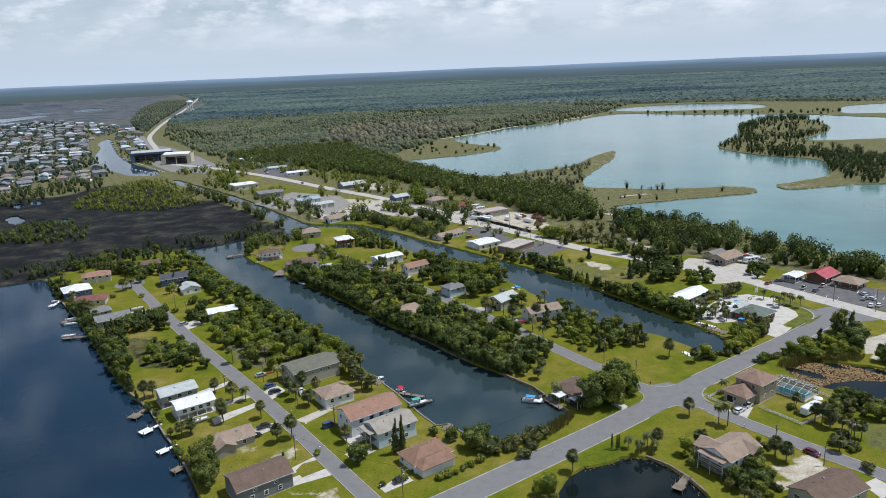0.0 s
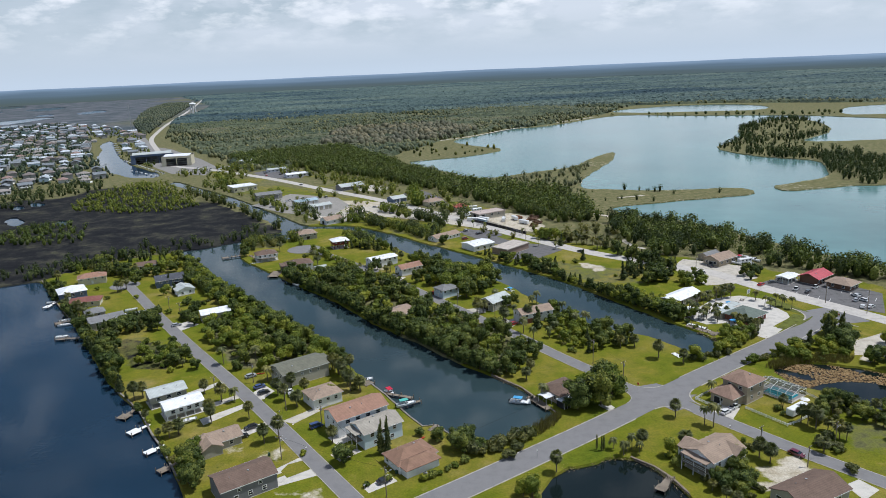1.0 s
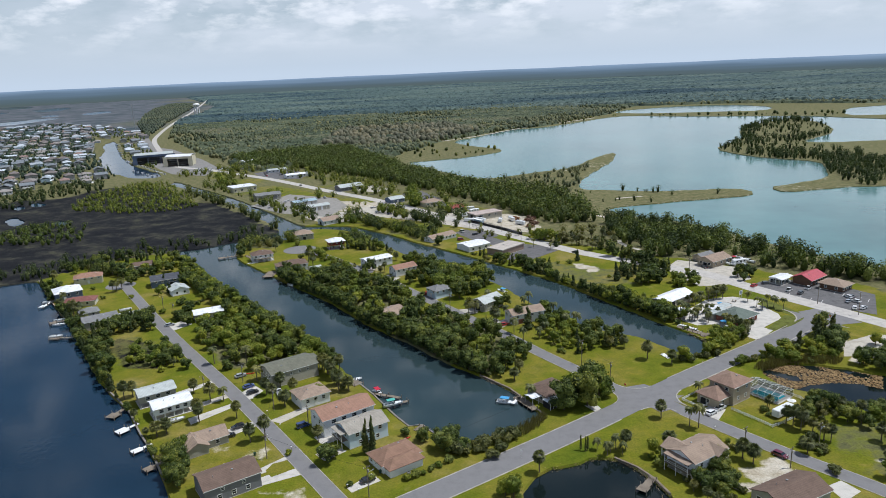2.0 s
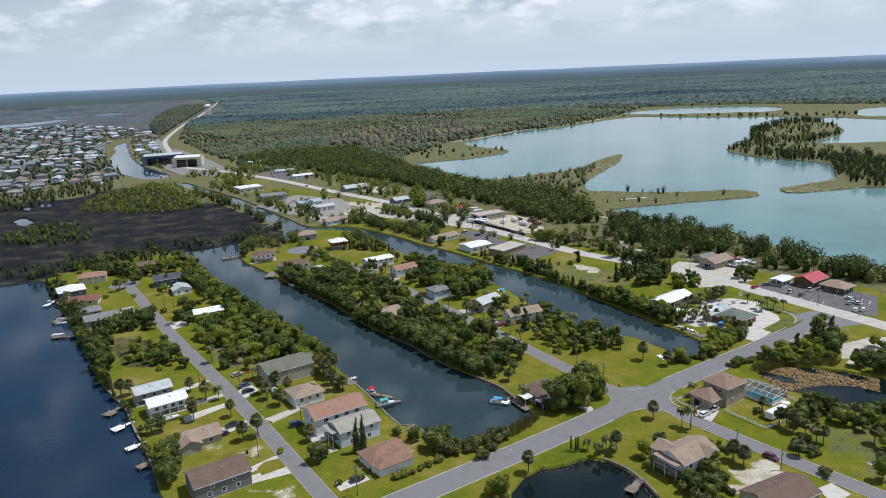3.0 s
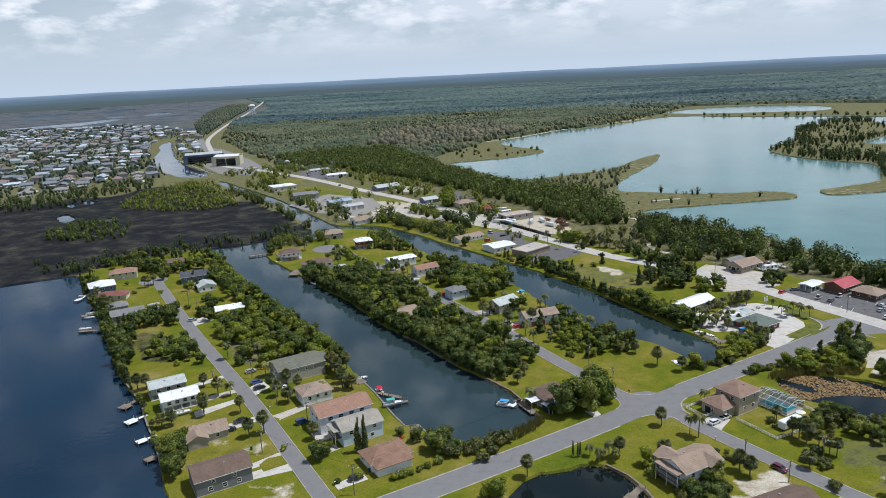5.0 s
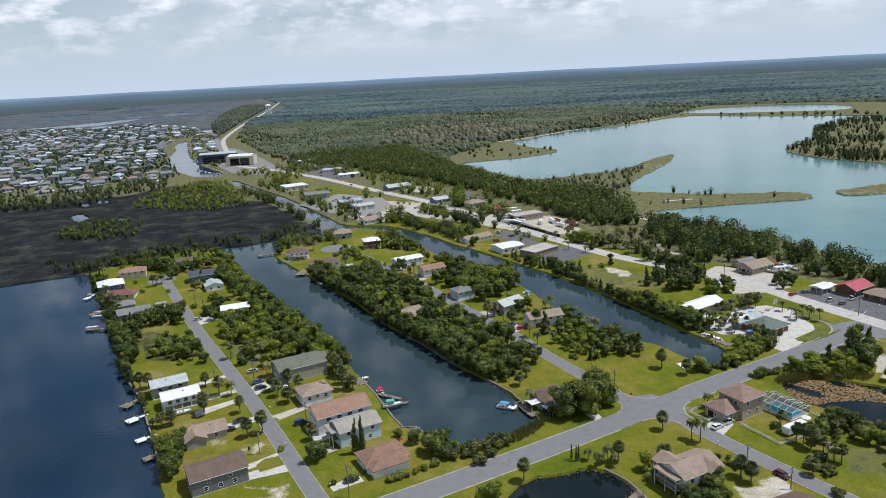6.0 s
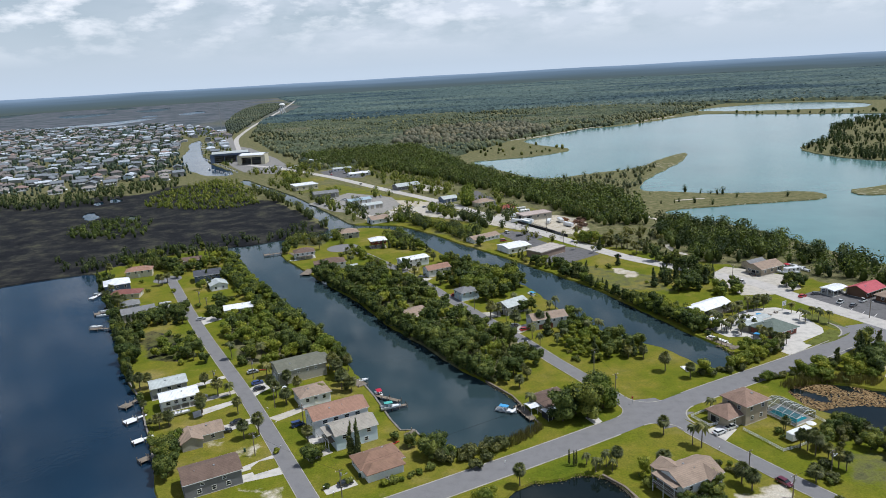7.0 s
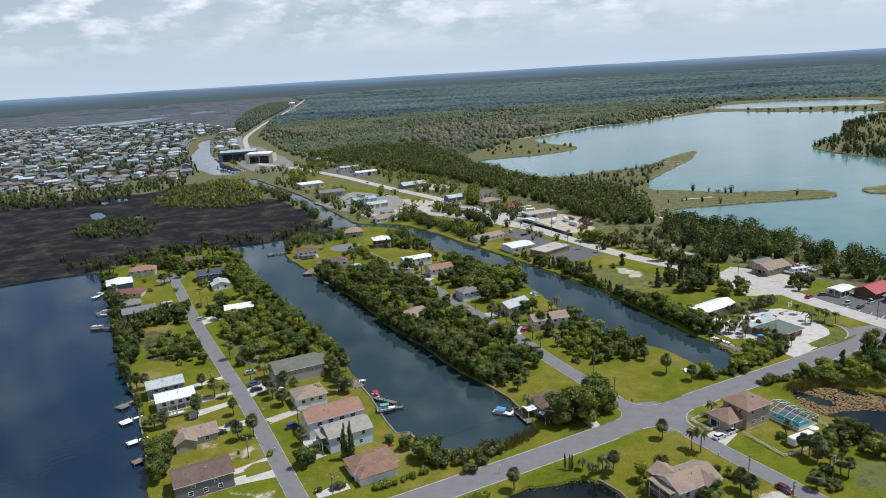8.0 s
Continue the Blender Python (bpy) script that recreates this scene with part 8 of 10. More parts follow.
drive([(45.0, 215.4), (48.2, 218.1), (50.2, 213.1), (47.7, 211.2)], "short white drive to the waterside house")
drive([(79.6, 207.5), (87.4, 213.5), (90.3, 209.4), (84.3, 201.0)], "white concrete drive of the two-storey house")
drive([(100.2, 164.8), (105.3, 167.3), (107.8, 162.1), (101.5, 157.9)], "white concrete drive of the grey-brown house")
drive([(17.5, 297.3), (26.7, 304.0), (29.0, 298.6), (21.0, 289.9)], "white concrete drive with two cars")
drive([(14.0, 320.9), (-1.0, 316.4), (1.9, 309.8), (12.5, 312.1)], "pale drive of the raised house", SHELL)
drive([(-17.5, 338.6), (-4.8, 344.9), (-1.6, 339.0), (-11.3, 330.8)], "pale concrete drive by the lane")
drive([(-40.8, 368.6), (-34.7, 376.7), (-28.2, 376.0), (-33.4, 364.7)], "pale concrete drive of the white house")
drive([(-56.9, 395.4), (-51.8, 407.3), (-43.7, 397.6), (-46.9, 383.6)], "pale sandy drive of the white-roofed house", SHELL)
drive([(-134.4, 311.1), (-127.6, 318.6), (-123.0, 311.8), (-127.5, 304.5)], "pale concrete drive with a parked car")
drive([(-172.3, 328.1), (-164.6, 333.5), (-155.7, 328.4), (-158.5, 317.8)], "pale shell yard of the bay house", SHELL)
drive([(173.2, 269.2), (186.6, 262.3), (177.0, 246.4), (149.3, 248.0), (157.1, 261.4)], "bare pale sand lot beside the main road", SHELL, 0.02)
slab("pavement_corner_island", [(133.5, 278.4), (148.4, 294.4), (155.0, 290.3), (149.7, 283.8), (137.5, 276.8)], VERGE, "grass island at the junction", 0.075, "verge")
slab("pavement_verge_shops", [(142.4, 310.0), (150.1, 313.3), (156.3, 295.9), (151.6, 293.4)], VERGE, "grass verge with palms before the forecourt", 0.06, "verge")
slab("pavement_dark_lot", [(36.7, 427.5), (62.2, 434.3), (65.9, 421.0), (48.6, 403.1), (33.6, 404.9)], LOT, "dark worn asphalt lot beside the county road", 0.03)
slab("pavement_shop_lot", [(6.1, 473.8), (14.1, 486.7), (29.9, 480.8), (33.2, 466.5), (19.5, 455.4)], LOT, "asphalt car park with marked bays", 0.042)
# rounded corners where lanes meet the main road
for outline in ([(61.7, 228.4), (69.0, 230.3), (73.0, 226.0), (75.5, 224.6), (63.2, 217.0), (59.9, 221.4)], [(65.4, 214.4), (75.4, 220.7), (80.1, 220.4), (75.6, 216.9), (75.3, 211.6), (68.8, 209.1)], [(136.1, 268.1), (148.0, 279.9), (154.0, 287.6), (154.6, 297.5), (169.1, 302.3), (175.5, 281.9), (163.1, 280.1), (151.9, 275.7), (137.8, 263.2)]):
    slab("road_corner", outline, ASPHALT, "flared asphalt corner of the junction", 0.05, "road")
# marked bays
for k, (px, py) in enumerate([(162.9, 322.2), (166.1, 317.7), (169.6, 314.1), (173.0, 310.5), (185.3, 322.7), (187.4, 319.1), (189.5, 315.6), (191.5, 312.1), (193.4, 308.8)]):
    top = slab("bay_line", [(px - 1.6, py - 2.0), (px - 1.45, py - 2.1), (px + 1.6, py + 1.9), (px + 1.45, py + 2.0)], WHITE_LINE, "white painted parking bay line", 0.055, "road marking")


# ---- vehicles ----
def car_paint(name, color):
    m = paint(name, color, 0.28, 0.6, 0.03, 5.0, relief=0.0)
    m.node_tree.nodes["Principled BSDF"].inputs["Coat Weight"].default_value = 0.6
    return m


def make_car(color, label, kind="car"):
    top = tagged(new(kind), label, kind)
    van, truck = kind == "van", kind == "pickup_truck"
    side = [(-2.2, 0.35), (-2.25, 0.75), (-2.1, 0.95), (-1.0 if not truck else -0.9, 1.0), (1.0, 1.02), (2.0, 0.85), (2.25, 0.6), (2.25, 0.35)]
    bm = bmesh.new()
    rows = []
    for y, k in ((-0.88, 0.0), (-0.92, 1.0), (0.92, 1.0), (0.88, 0.0)):
        rows.append([bm.verts.new((x, y, z if k else z * 0.98)) for x, z in side])
    for a, b in zip(rows, rows[1:]):
        for i in range(len(side)):
            j = (i + 1) % len(side)
            bm.faces.new((a[i], a[j], b[j], b[i]))
    bm.faces.new(rows[0])
    bm.faces.new(rows[-1][::-1])
    body = part("body", bm, color, top)
    roof_x = (-1.7, -1.5, 0.5, 1.2) if not truck else (-0.6, -0.5, 0.5, 1.2)
    if van:
        roof_x = (-2.15, -2.05, 0.8, 1.5)
    top_z = 1.85 if van else (1.75 if truck else 1.47)
    bm = bmesh.new()
    lo = [bm.verts.new((x, y, 0.99)) for x in (roof_x[0], roof_x[3]) for y in (-0.86, 0.86)]
    hi = [bm.verts.new((x, y, top_z - 0.06)) for x in (roof_x[1], roof_x[2]) for y in (-0.68, 0.68)]
    for q in ((lo[0], lo[1], hi[1], hi[0]), (lo[3], lo[2], hi[2], hi[3]), (lo[0], hi[0], hi[2], lo[2]), (lo[1], lo[3], hi[3], hi[1]), (hi[0], hi[1], hi[3], hi[2])):
        bm.faces.new(q)
    part("cabin_glass", bm, GLASS, body, "dark tinted car glass")
    bm = bmesh.new()
    box(bm, (roof_x[1] + roof_x[2]) / 2, 0, top_z - 0.03, roof_x[2] - roof_x[1] + 0.15, 1.42, 0.07, bevel=0.02)
    part("roof", bm, color, top)
    if truck:
        bm = bmesh.new()
        box(bm, -1.5, 0, 1.03, 1.15, 1.45, 0.06)
        part("load_bed", bm, RUBBER, top)
    for wx in (-1.35, 1.4):
        for wy in (-0.86, 0.86):
            bm = bmesh.new()
            rod(bm, (wx, wy - 0.1, 0.33), (wx, wy + 0.1, 0.33), 0.33, 0.33, 12)
            tyre = part("wheel", bm, RUBBER, top)
            bm = bmesh.new()
            rod(bm, (wx, wy - 0.11, 0.33), (wx, wy + 0.11, 0.33), 0.2, 0.2, 10)
            part("rim", bm, METAL, tyre)
    for x, mat, nm in ((2.24, WHITE, "headlight"), (-2.24, car_paint("lamp_red", (0.4, 0.02, 0.02)), "tail_light")):
        for y in (-0.65, 0.65):
            bm = bmesh.new()
            box(bm, x, y, 0.68, 0.06, 0.3, 0.14)
            part(nm, bm, mat, top)
    return top


COLORS = {"white": (0.7, 0.7, 0.69), "silver": (0.38, 0.39, 0.4), "black": (0.02, 0.02, 0.023), "red": (0.42, 0.025, 0.025), "maroon": (0.12, 0.012, 0.03), "blue": (0.03, 0.06, 0.2), "grey": (0.12, 0.125, 0.13)}
CARS = {}


def park(kind, color, x, y, turn, where):
    key = (kind, color)
    m = pose(x, y, 0.06, 0, 0, turn)
    label = f"{color} {kind.replace('_', ' ')} parked {where}"
    if key not in CARS:
        CARS[key] = make_car(car_paint(f"{color}_car_paint", COLORS[color]), label, kind)
        CARS[key].matrix_basis = m
        return
    tagged(stamp(CARS[key], m), label)


LANE = -54.0
park("car", "maroon", 94.7, 180.2, LANE, "at the edge of the side lane")
park("car", "white", 84.5, 206.6, G, "on the white concrete drive")
park("pickup_truck", "white", 88.6, 209.8, G, "on the drive behind a white car")
park("car", "black", -23.9, 174.3, G, "on a white drive by the main road")
park("car", "black", -72.1, 202.2, G, "in the carport entrance of the ranch house")
park("car", "black", -70.7, 208.2, G + 180, "on a pale drive beside the ranch house")
park("van", "blue", -49.0, 207.4, G, "in front of the white house")
park("car", "blue", -75.8, 239.1, G, "on the white drive by the lane")
park("car", "black", -73.0, 234.1, G, "on the drive near the olive house")
park("car", "silver", -81.7, 249.1, G, "on the grass before the olive house")
park("car", "silver", -92.3, 226.7, G, "beside the white cottage")
park("car", "white", 26.3, 272.4, 125, "at the edge of the middle lane")
park("car", "silver", 19.6, 299.3, G, "on a drive beside a red car")
park("car", "red", 24.0, 294.6, G, "on the white concrete drive")
park("car", "red", -12.0, 343.7, G, "on a drive under trees")
park("pickup_truck", "white", -51.1, 394.7, G, "on the sandy drive")
park("car", "grey", -34.7, 376.7, G, "beside the terracotta-roofed house")
park("car", "silver", -133.2, 310.3, G, "on a pale concrete drive")
park("pickup_truck", "white", 131.4, 359.2, 100, "in the pale shell yard")
park("car", "black", 140.0, 372.3, 100, "by the tan store's entrance")
park("pickup_truck", "white", 165.3, 327.1, LANE + 100, "in the dark car park")
park("car", "grey", 168.8, 322.5, LANE + 100, "in the dark car park")
park("car", "grey", 159.4, 339.5, 0, "at the car park's edge")
park("car", "silver", 165.2, 343.7, 0, "at the car park's edge")
park("car", "white", 187.0, 314.2, 100, "in the marked bays")
park("car", "white", 181.6, 299.0, 60, "in the marked bays near the road")
park("car", "grey", 169.5, 341.4, 0, "before the red-roofed restaurant")
park("car", "black", 76.3, 414.2, 125, "on the county road's shoulder")
park("van", "white", 8.1, 482.3, 125, "beside the marked lot")
park("van", "white", 21.2, 482.1, 125, "beside the county road")
park("car", "black", 17.1, 472.3, 30, "in the marked lot")
park("van", "red", 7.0, 458.7, 30, "behind the white shop")
park("car", "white", -59.7, 564.8, 30, "on the gravel strip")
park("car", "silver", -35.3, 551.3, 30, "on the gravel strip")
park("car", "white", -76.9, 587.4, 60, "on the gravel strip")
park("car", "grey", -20.5, 531.3, 40, "on the gravel strip")
park("van", "white", -116.9, 644.5, 125, "beside the storage sheds")
park("car", "black", -156.2, 726.0, 125, "on the county road's shoulder")


# ---- boats, docks ----
TARP_BLUE = paint("blue_canvas", (0.08, 0.33, 0.62), 0.6, 0.3, 0.08)
TARP_RED = paint("red_canvas", (0.5, 0.02, 0.05), 0.6, 0.3, 0.08)
TARP_GREEN = paint("sea_green_canvas", (0.10, 0.42, 0.36), 0.6, 0.3, 0.08)
GEL = paint("white_gelcoat", (0.76, 0.77, 0.77), 0.25, 0.5, 0.04, 4.0, relief=0.02)


def make_boat(label, length=6.0, canopy=None, name="motor_boat"):
    top = tagged(new(name), label, "boat")
    bm = bmesh.new()
    rows = []
    for t in (0, 0.3, 0.6, 0.85, 1.0):
        w = 1.1 * (1 - max(0, t - 0.45) ** 2 * 3.2) if t < 1 else 0.06
        x = -length / 2 + t * length
        rise = 0.25 * t * t
        rows.append([bm.verts.new((x, -w, 0.75 + rise)), bm.verts.new((x, -w * 0.75, 0.05 + rise)), bm.verts.new((x, 0, -0.3 + rise * 2)), bm.verts.new((x, w * 0.75, 0.05 + rise)), bm.verts.new((x, w, 0.75 + rise))])
    for a, b in zip(rows, rows[1:]):
        for k in range(4):
            bm.faces.new((a[k], b[k], b[k + 1], a[k + 1]))
    bm.faces.new(rows[0])
    part("hull", bm, GEL, top)
    bm = bmesh.new()
    box(bm, length * 0.22, 0, 0.82, length * 0.36, 1.5, 0.12, bevel=0.04)
    for s in (-1, 1):
        box(bm, -length * 0.16, s * 0.95, 0.8, length * 0.62, 0.18, 0.12)
    part("deck", bm, GEL, top)
    bm = bmesh.new()
    box(bm, -length * 0.14, 0, 0.3, length * 0.5, 1.6, 0.1)
    part("cockpit_floor", bm, paint("grey_deck", (0.42, 0.42, 0.42), 0.8, 0.2), top)
    bm = bmesh.new()
    box(bm, length * 0.05, 0, 1.15, 0.08, 1.3, 0.5)
    part("windscreen", bm, GLASS, top)
    for x in (-length * 0.1, -length * 0.28):
        bm = bmesh.new()
        box(bm, x, 0, 0.6, 0.6, 1.2, 0.5, bevel=0.05)
        part("seat", bm, WHITE, top)
    bm = bmesh.new()
    box(bm, -length / 2 - 0.25, 0, 0.75, 0.4, 0.4, 0.7, bevel=0.06)
    box(bm, -length / 2 - 0.25, 0, 0.1, 0.15, 0.12, 0.9)
    part("outboard_motor", bm, RUBBER, top)
    if canopy:
        bm = bmesh.new()
        box(bm, -length * 0.12, 0, 2.15, length * 0.42, 1.9, 0.1, bevel=0.04)
        part("canopy", bm, canopy, top, "canvas sun canopy")
        for sx in (-0.3, 0.06):
            for sy in (-0.85, 0.85):
                bm = bmesh.new()
                rod(bm, (length * sx, sy, 0.8), (length * sx, sy, 2.12), 0.03)
                part("canopy_pole", bm, METAL, top)
    return top


BOATS = {"plain": make_boat("white motor boat with an open cockpit"), "red": make_boat("white boat with a red canvas top", 6.5, TARP_RED),
         "green": make_boat("white boat with a sea-green canvas cover", 7.0, TARP_GREEN), "blue": make_boat("white pontoon boat with a blue canopy", 7.5, TARP_BLUE, "pontoon_boat")}
USED = set()


def moor(kind, x, y, turn, z=WATER_Z, label=""):
    m = pose(x, y, z, 0, 0, turn)
    if kind not in USED:
        USED.add(kind)
        BOATS[kind].matrix_basis = m
        return tagged(BOATS[kind], label)
    return tagged(stamp(BOATS[kind], m), label)


moor("blue", 19.3, 220.4, -20, label="white pontoon boat with a blue canopy at the dock")
moor("red", -26.5, 231.0, -60, label="white boat with a red canvas top on its lift")
moor("green", -20.1, 220.0, 20, 0.5, label="boat under a sea-green cover on a boat lift")
moor("plain", -36.6, 243.1, 30, label="white motor boat beside a short dock")
moor("blue", 26.5, 345.1, 125, label="boat with a blue canopy behind the raised house")
moor("plain", 104.0, 279.7, -54, label="white motor boat at the restaurant dock")
moor("plain", 100.0, 300.1, 125, label="white motor boat by the boat shed")
moor("plain", -88.8, 370.4, -54, label="white motor boat below the trees")
moor("plain", -124.2, 419.5, 10, label="white motor boat off the point")
moor("plain", -93.7, 214.2, 30, 0.3, label="white motor boat on a trailer in the yard")
moor("plain", -62.8, 233.0, 110, 0.2, label="small white boat stored on the lawn")
moor("plain", -216.7, 355.9, 15, label="white motor boat at a bay dock")
moor("plain", -182.1, 300.5, 10, 0.1, label="white motor boat on a lift in the bay")
moor("plain", -190.9, 319.0, 10, label="white motor boat at the bay shore")
moor("plain", -193.9, 325.8, 30, label="white motor boat at the bay shore")
moor("plain", -165.4, 335.4, 30, 0.3, label="white boat stored in the shell yard")
moor("plain", -159.0, 331.3, 35, 0.3, label="white boat stored in the shell yard")
moor("plain", -164.4, 328.3, 35, 0.3, label="white boat stored in the shell yard")
for k, (px, py) in enumerate([(160.6, 384.9), (164.9, 388.0), (166.9, 384.2), (154.9, 382.1), (167.8, 379.4), (155.5, 375.1), (149.3, 379.2), (161.8, 375.5)]):
    moor("plain" if k % 3 else "red", px, py, 100 + 20 * (k % 3), 0.35, "boat for sale on a trailer behind the store")
# the marina along the town canal
rng = random.Random(77)
for a, b, n, turn in (((-480.5, 1037.4), (-349.2, 858.0), 13, 120), ((-634.3, 1343.7), (-515.3, 1105.2), 6, 200), ((-419.4, 917.4), (-350.1, 839.3), 6, 120)):
    for k in range(n):
        f = (k + 0.5) / n
        ob = moor("plain", a[0] + (b[0] - a[0]) * f, a[1] + (b[1] - a[1]) * f, turn + rng.uniform(-8, 8), label="white boat moored in the marina")
        ob.scale = (1.4, 1.4, 1.6)
for k in range(14):
    ob = moor("plain", -320 + (k % 7) * 10 + rng.uniform(-2, 2), 896 - (k // 7) * 16 + rng.uniform(-2, 2), rng.uniform(0, 180), 0.5, "white boat standing in the boat yard")
    ob.scale = (1.3, 1.3, 1.4)


def dock(label, a, b, width=1.6, head=None, z=0.15, material=WOOD):
    """A plank walk from the shore out to the water, on piles; head: size of a platform at its end."""
    a, b = Vector(a), Vector(b)
    d = b - a
    ang = math.atan2(d.y, d.x)
    top = tagged(empty("dock", a.x, a.y, 0, math.degrees(ang)), label, "dock")
    L = d.length
    bm = bmesh.new()
    box(bm, L / 2, 0, z, L, width, 0.1)
    part("deck", bm, material, top)
    if head:
        bm = bmesh.new()
        box(bm, L + head[0] / 2, 0, z + 0.004, head[0], head[1], 0.1)
        part("platform", bm, material, top)
    spots = [(x, s * width / 2) for x in np.arange(1.0, L, 2.5) for s in (-1, 1)]
    if head:
        spots += [(L + x, s * head[1] / 2) for x in (0.1, head[0]) for s in (-1, 1)]
    for x, y in spots:
        bm = bmesh.new()
        rod(bm, (x, y, -2.2), (x, y, z + 0.9), 0.13, 0.12, 7)
        part("piling_post", bm, WOOD, top)
    return top


dock("weathered timber dock with a square platform in the bay", (-116.4, 225.6), (-117.6, 221.7), 1.6, (3.5, 4.0))
dock("white-painted dock with a platform in the bay", (-106.5, 213.7), (-108.8, 210.5), 1.3, (3.8, 3.6), material=WHITE)
dock("white-painted dock with a small platform in the bay", (-95.9, 199.4), (-98.1, 197.0), 1.3, (3.4, 2.8), material=WHITE)
dock("weathered dock with a small platform in the bay", (-87.6, 188.8), (-89.9, 185.9), 1.3, (3.0, 3.0))
dock("timber dock at the bay shore", (-214.4, 356.5), (-214.9, 349.8), 1.4, (4.0, 3.0), material=WHITE)
dock("timber dock with a boat lift in the bay", (-173.6, 299.0), (-179.6, 299.4), 1.4, (4.5, 4.0))
dock("timber dock among the bay shore boats", (-190.5, 323.6), (-193.6, 321.4), 1.4, (3.0, 4.0))
dock("short dock beside the tan house", (-40.5, 244.3), (-36.8, 240.6), 2.4, (3.5, 4.0))
dock("boat lift dock behind the white house", (-28.2, 230.5), (-22.7, 228.0), 1.6, (5.0, 1.6))
dock("boat lift dock behind the pale blue house", (-23.2, 219.2), (-18.0, 222.0), 1.4, (3.0, 1.4))
dock("broken grey dock behind the lawn", (-11.8, 202.2), (-9.2, 205.8), 1.6)
dock("timber deck at the basin's corner", (22.6, 223.6), (28.3, 213.6), 2.4)
dock("white gangway to the pontoon boat", (24.0, 223.5), (21.0, 218.5), 1.2, material=WHITE)
dock("long timber dock of the restaurant", (98.4, 285.6), (105.9, 275.2), 3.0, (2.0, 5.0))
dock("timber landing of the boat shed", (97.6, 297.0), (102.0, 293.8), 2.2)
dock("pale floating dock at the bar", (99.2, 287.2), (104.6, 280.4), 2.6, material=WHITE)
dock("timber dock on the point", (-138.8, 439.6), (-146.0, 436.2), 2.0, (4.0, 4.0))
dock("timber dock of the veranda house", (-105.1, 398.3), (-106.0, 386.5), 6.0)
dock("timber dock of the raised house", (-123.6, 426.4), (-132.9, 438.9), 2.0)
dock("small timber landing at the near pond", (56.2, 171.8), (52.8, 167.6), 2.2, (3.0, 3.0))
dock("small white landing at the eastern canal", (84.7, 251.9), (83.1, 256.4), 2.0, material=WHITE)
dock("timber dock below the tan-roofed house", (-33.6, 304.9), (-37.1, 301.4), 4.0)


# ---- poles, cables, fences ----
def utility_pole(x, y, h, turn, label, lamp=False):
    top = tagged(empty("utility_pole", x, y, 0, turn), label, "pole")
    bm = bmesh.new()
    rod(bm, (0, 0, -0.5), (0, 0, h), 0.16, 0.11, 8)
    part("pole", bm, WOOD, top)
    bm = bmesh.new()
    box(bm, 0, 0.12, h - 0.5, 2.2, 0.1, 0.12)
    part("crossarm", bm, WOOD, top)
    for s in (-1.0, 0, 1.0):
        bm = bmesh.new()
        rod(bm, (s, 0.12, h - 0.45), (s, 0.12, h - 0.2), 0.06)
        part("insulator", bm, WHITE, top)
    bm = bmesh.new()
    rod(bm, (0.32, 0, h - 1.9), (0.32, 0, h - 1.1), 0.22, 0.22, 8)
    part("transformer", bm, METAL, top)
    if lamp:
        bm = bmesh.new()
        rod(bm, (0, 0, h - 2.2), (1.6, 0, h - 1.7), 0.04)
        box(bm, 1.8, 0, h - 1.72, 0.6, 0.25, 0.15)
        part("street_lamp_arm", bm, METAL, top)
    return Vector((x, y, h - 0.3))


def cable(a, b, sag=0.8):
    n = 12
    cu = bpy.data.curves.new("cable", 'CURVE')
    cu.dimensions, cu.bevel_depth, cu.bevel_resolution = '3D', 0.025, 0
    sp = cu.splines.new('POLY')
    sp.points.add(n)
    for k in range(n + 1):
        f = k / n
        p = a.lerp(b, f)
        sp.points[k].co = (p.x, p.y, p.z - 4 * sag * f * (1 - f), 1)
    cu.materials.append(RUBBER)
    tagged(new("cable", cu), "thin black overhead cable between poles", "cable")


P_A = utility_pole(-22.7, 166.8, 9.5, G, "wooden utility pole with a lamp by the main road", True)
P_B = utility_pole(55.4, 223.6, 12.0, G, "wooden utility pole at the lane's corner")
P_C = utility_pole(-56.2, 188.4, 8.0, G, "wooden lamp pole beside the lane", True)
P_D = utility_pole(-47.3, 208.1, 7.5, G, "wooden pole in front of the white house")
P_E = utility_pole(-61.7, 220.1, 8.0, G, "wooden pole on the lawn by the lane")
P_F = utility_pole(-79.3, 243.8, 8.0, G, "wooden pole before the olive house")
P_G = utility_pole(94.9, 174.1, 6.5, G, "wooden pole beside the side lane")
P_H = utility_pole(107.8, 184.1, 8.0, G, "wooden lamp pole in the meadow", True)
utility_pole(88.2, 188.8, 5.0, G, "short wooden pole at the side lane")
P_J = utility_pole(124.7, 351.7, 12.0, G, "tall wooden pole in the shell yard")
P_K = utility_pole(169.0, 306.9, 9.0, G, "lamp pole at the car park", True)
P_L = utility_pole(179.0, 291.2, 11.0, G, "wooden utility pole beside the car park")
P_M = utility_pole(45.5, 436.5, 11.0, G, "wooden utility pole beside the county road")
P_N = utility_pole(16.0, 297.4, 9.0, G, "wooden pole by the middle lane")
P_O = utility_pole(-0.3, 322.2, 7.0, G, "lamp pole by the middle lane", True)
P_P = utility_pole(50.3, 249.6, 10.0, G, "wooden utility pole behind the shade trees")
utility_pole(-91.4, 236.0, 7.0, G, "wooden pole beside the cottage path")
utility_pole(-145.7, 334.6, 7.5, G, "wooden pole by the western lane")
utility_pole(-136.1, 323.4, 7.5, G, "wooden pole on the open lawn")
utility_pole(35.7, 478.2, 12.0, G, "tall wooden pole in the gravel lot")
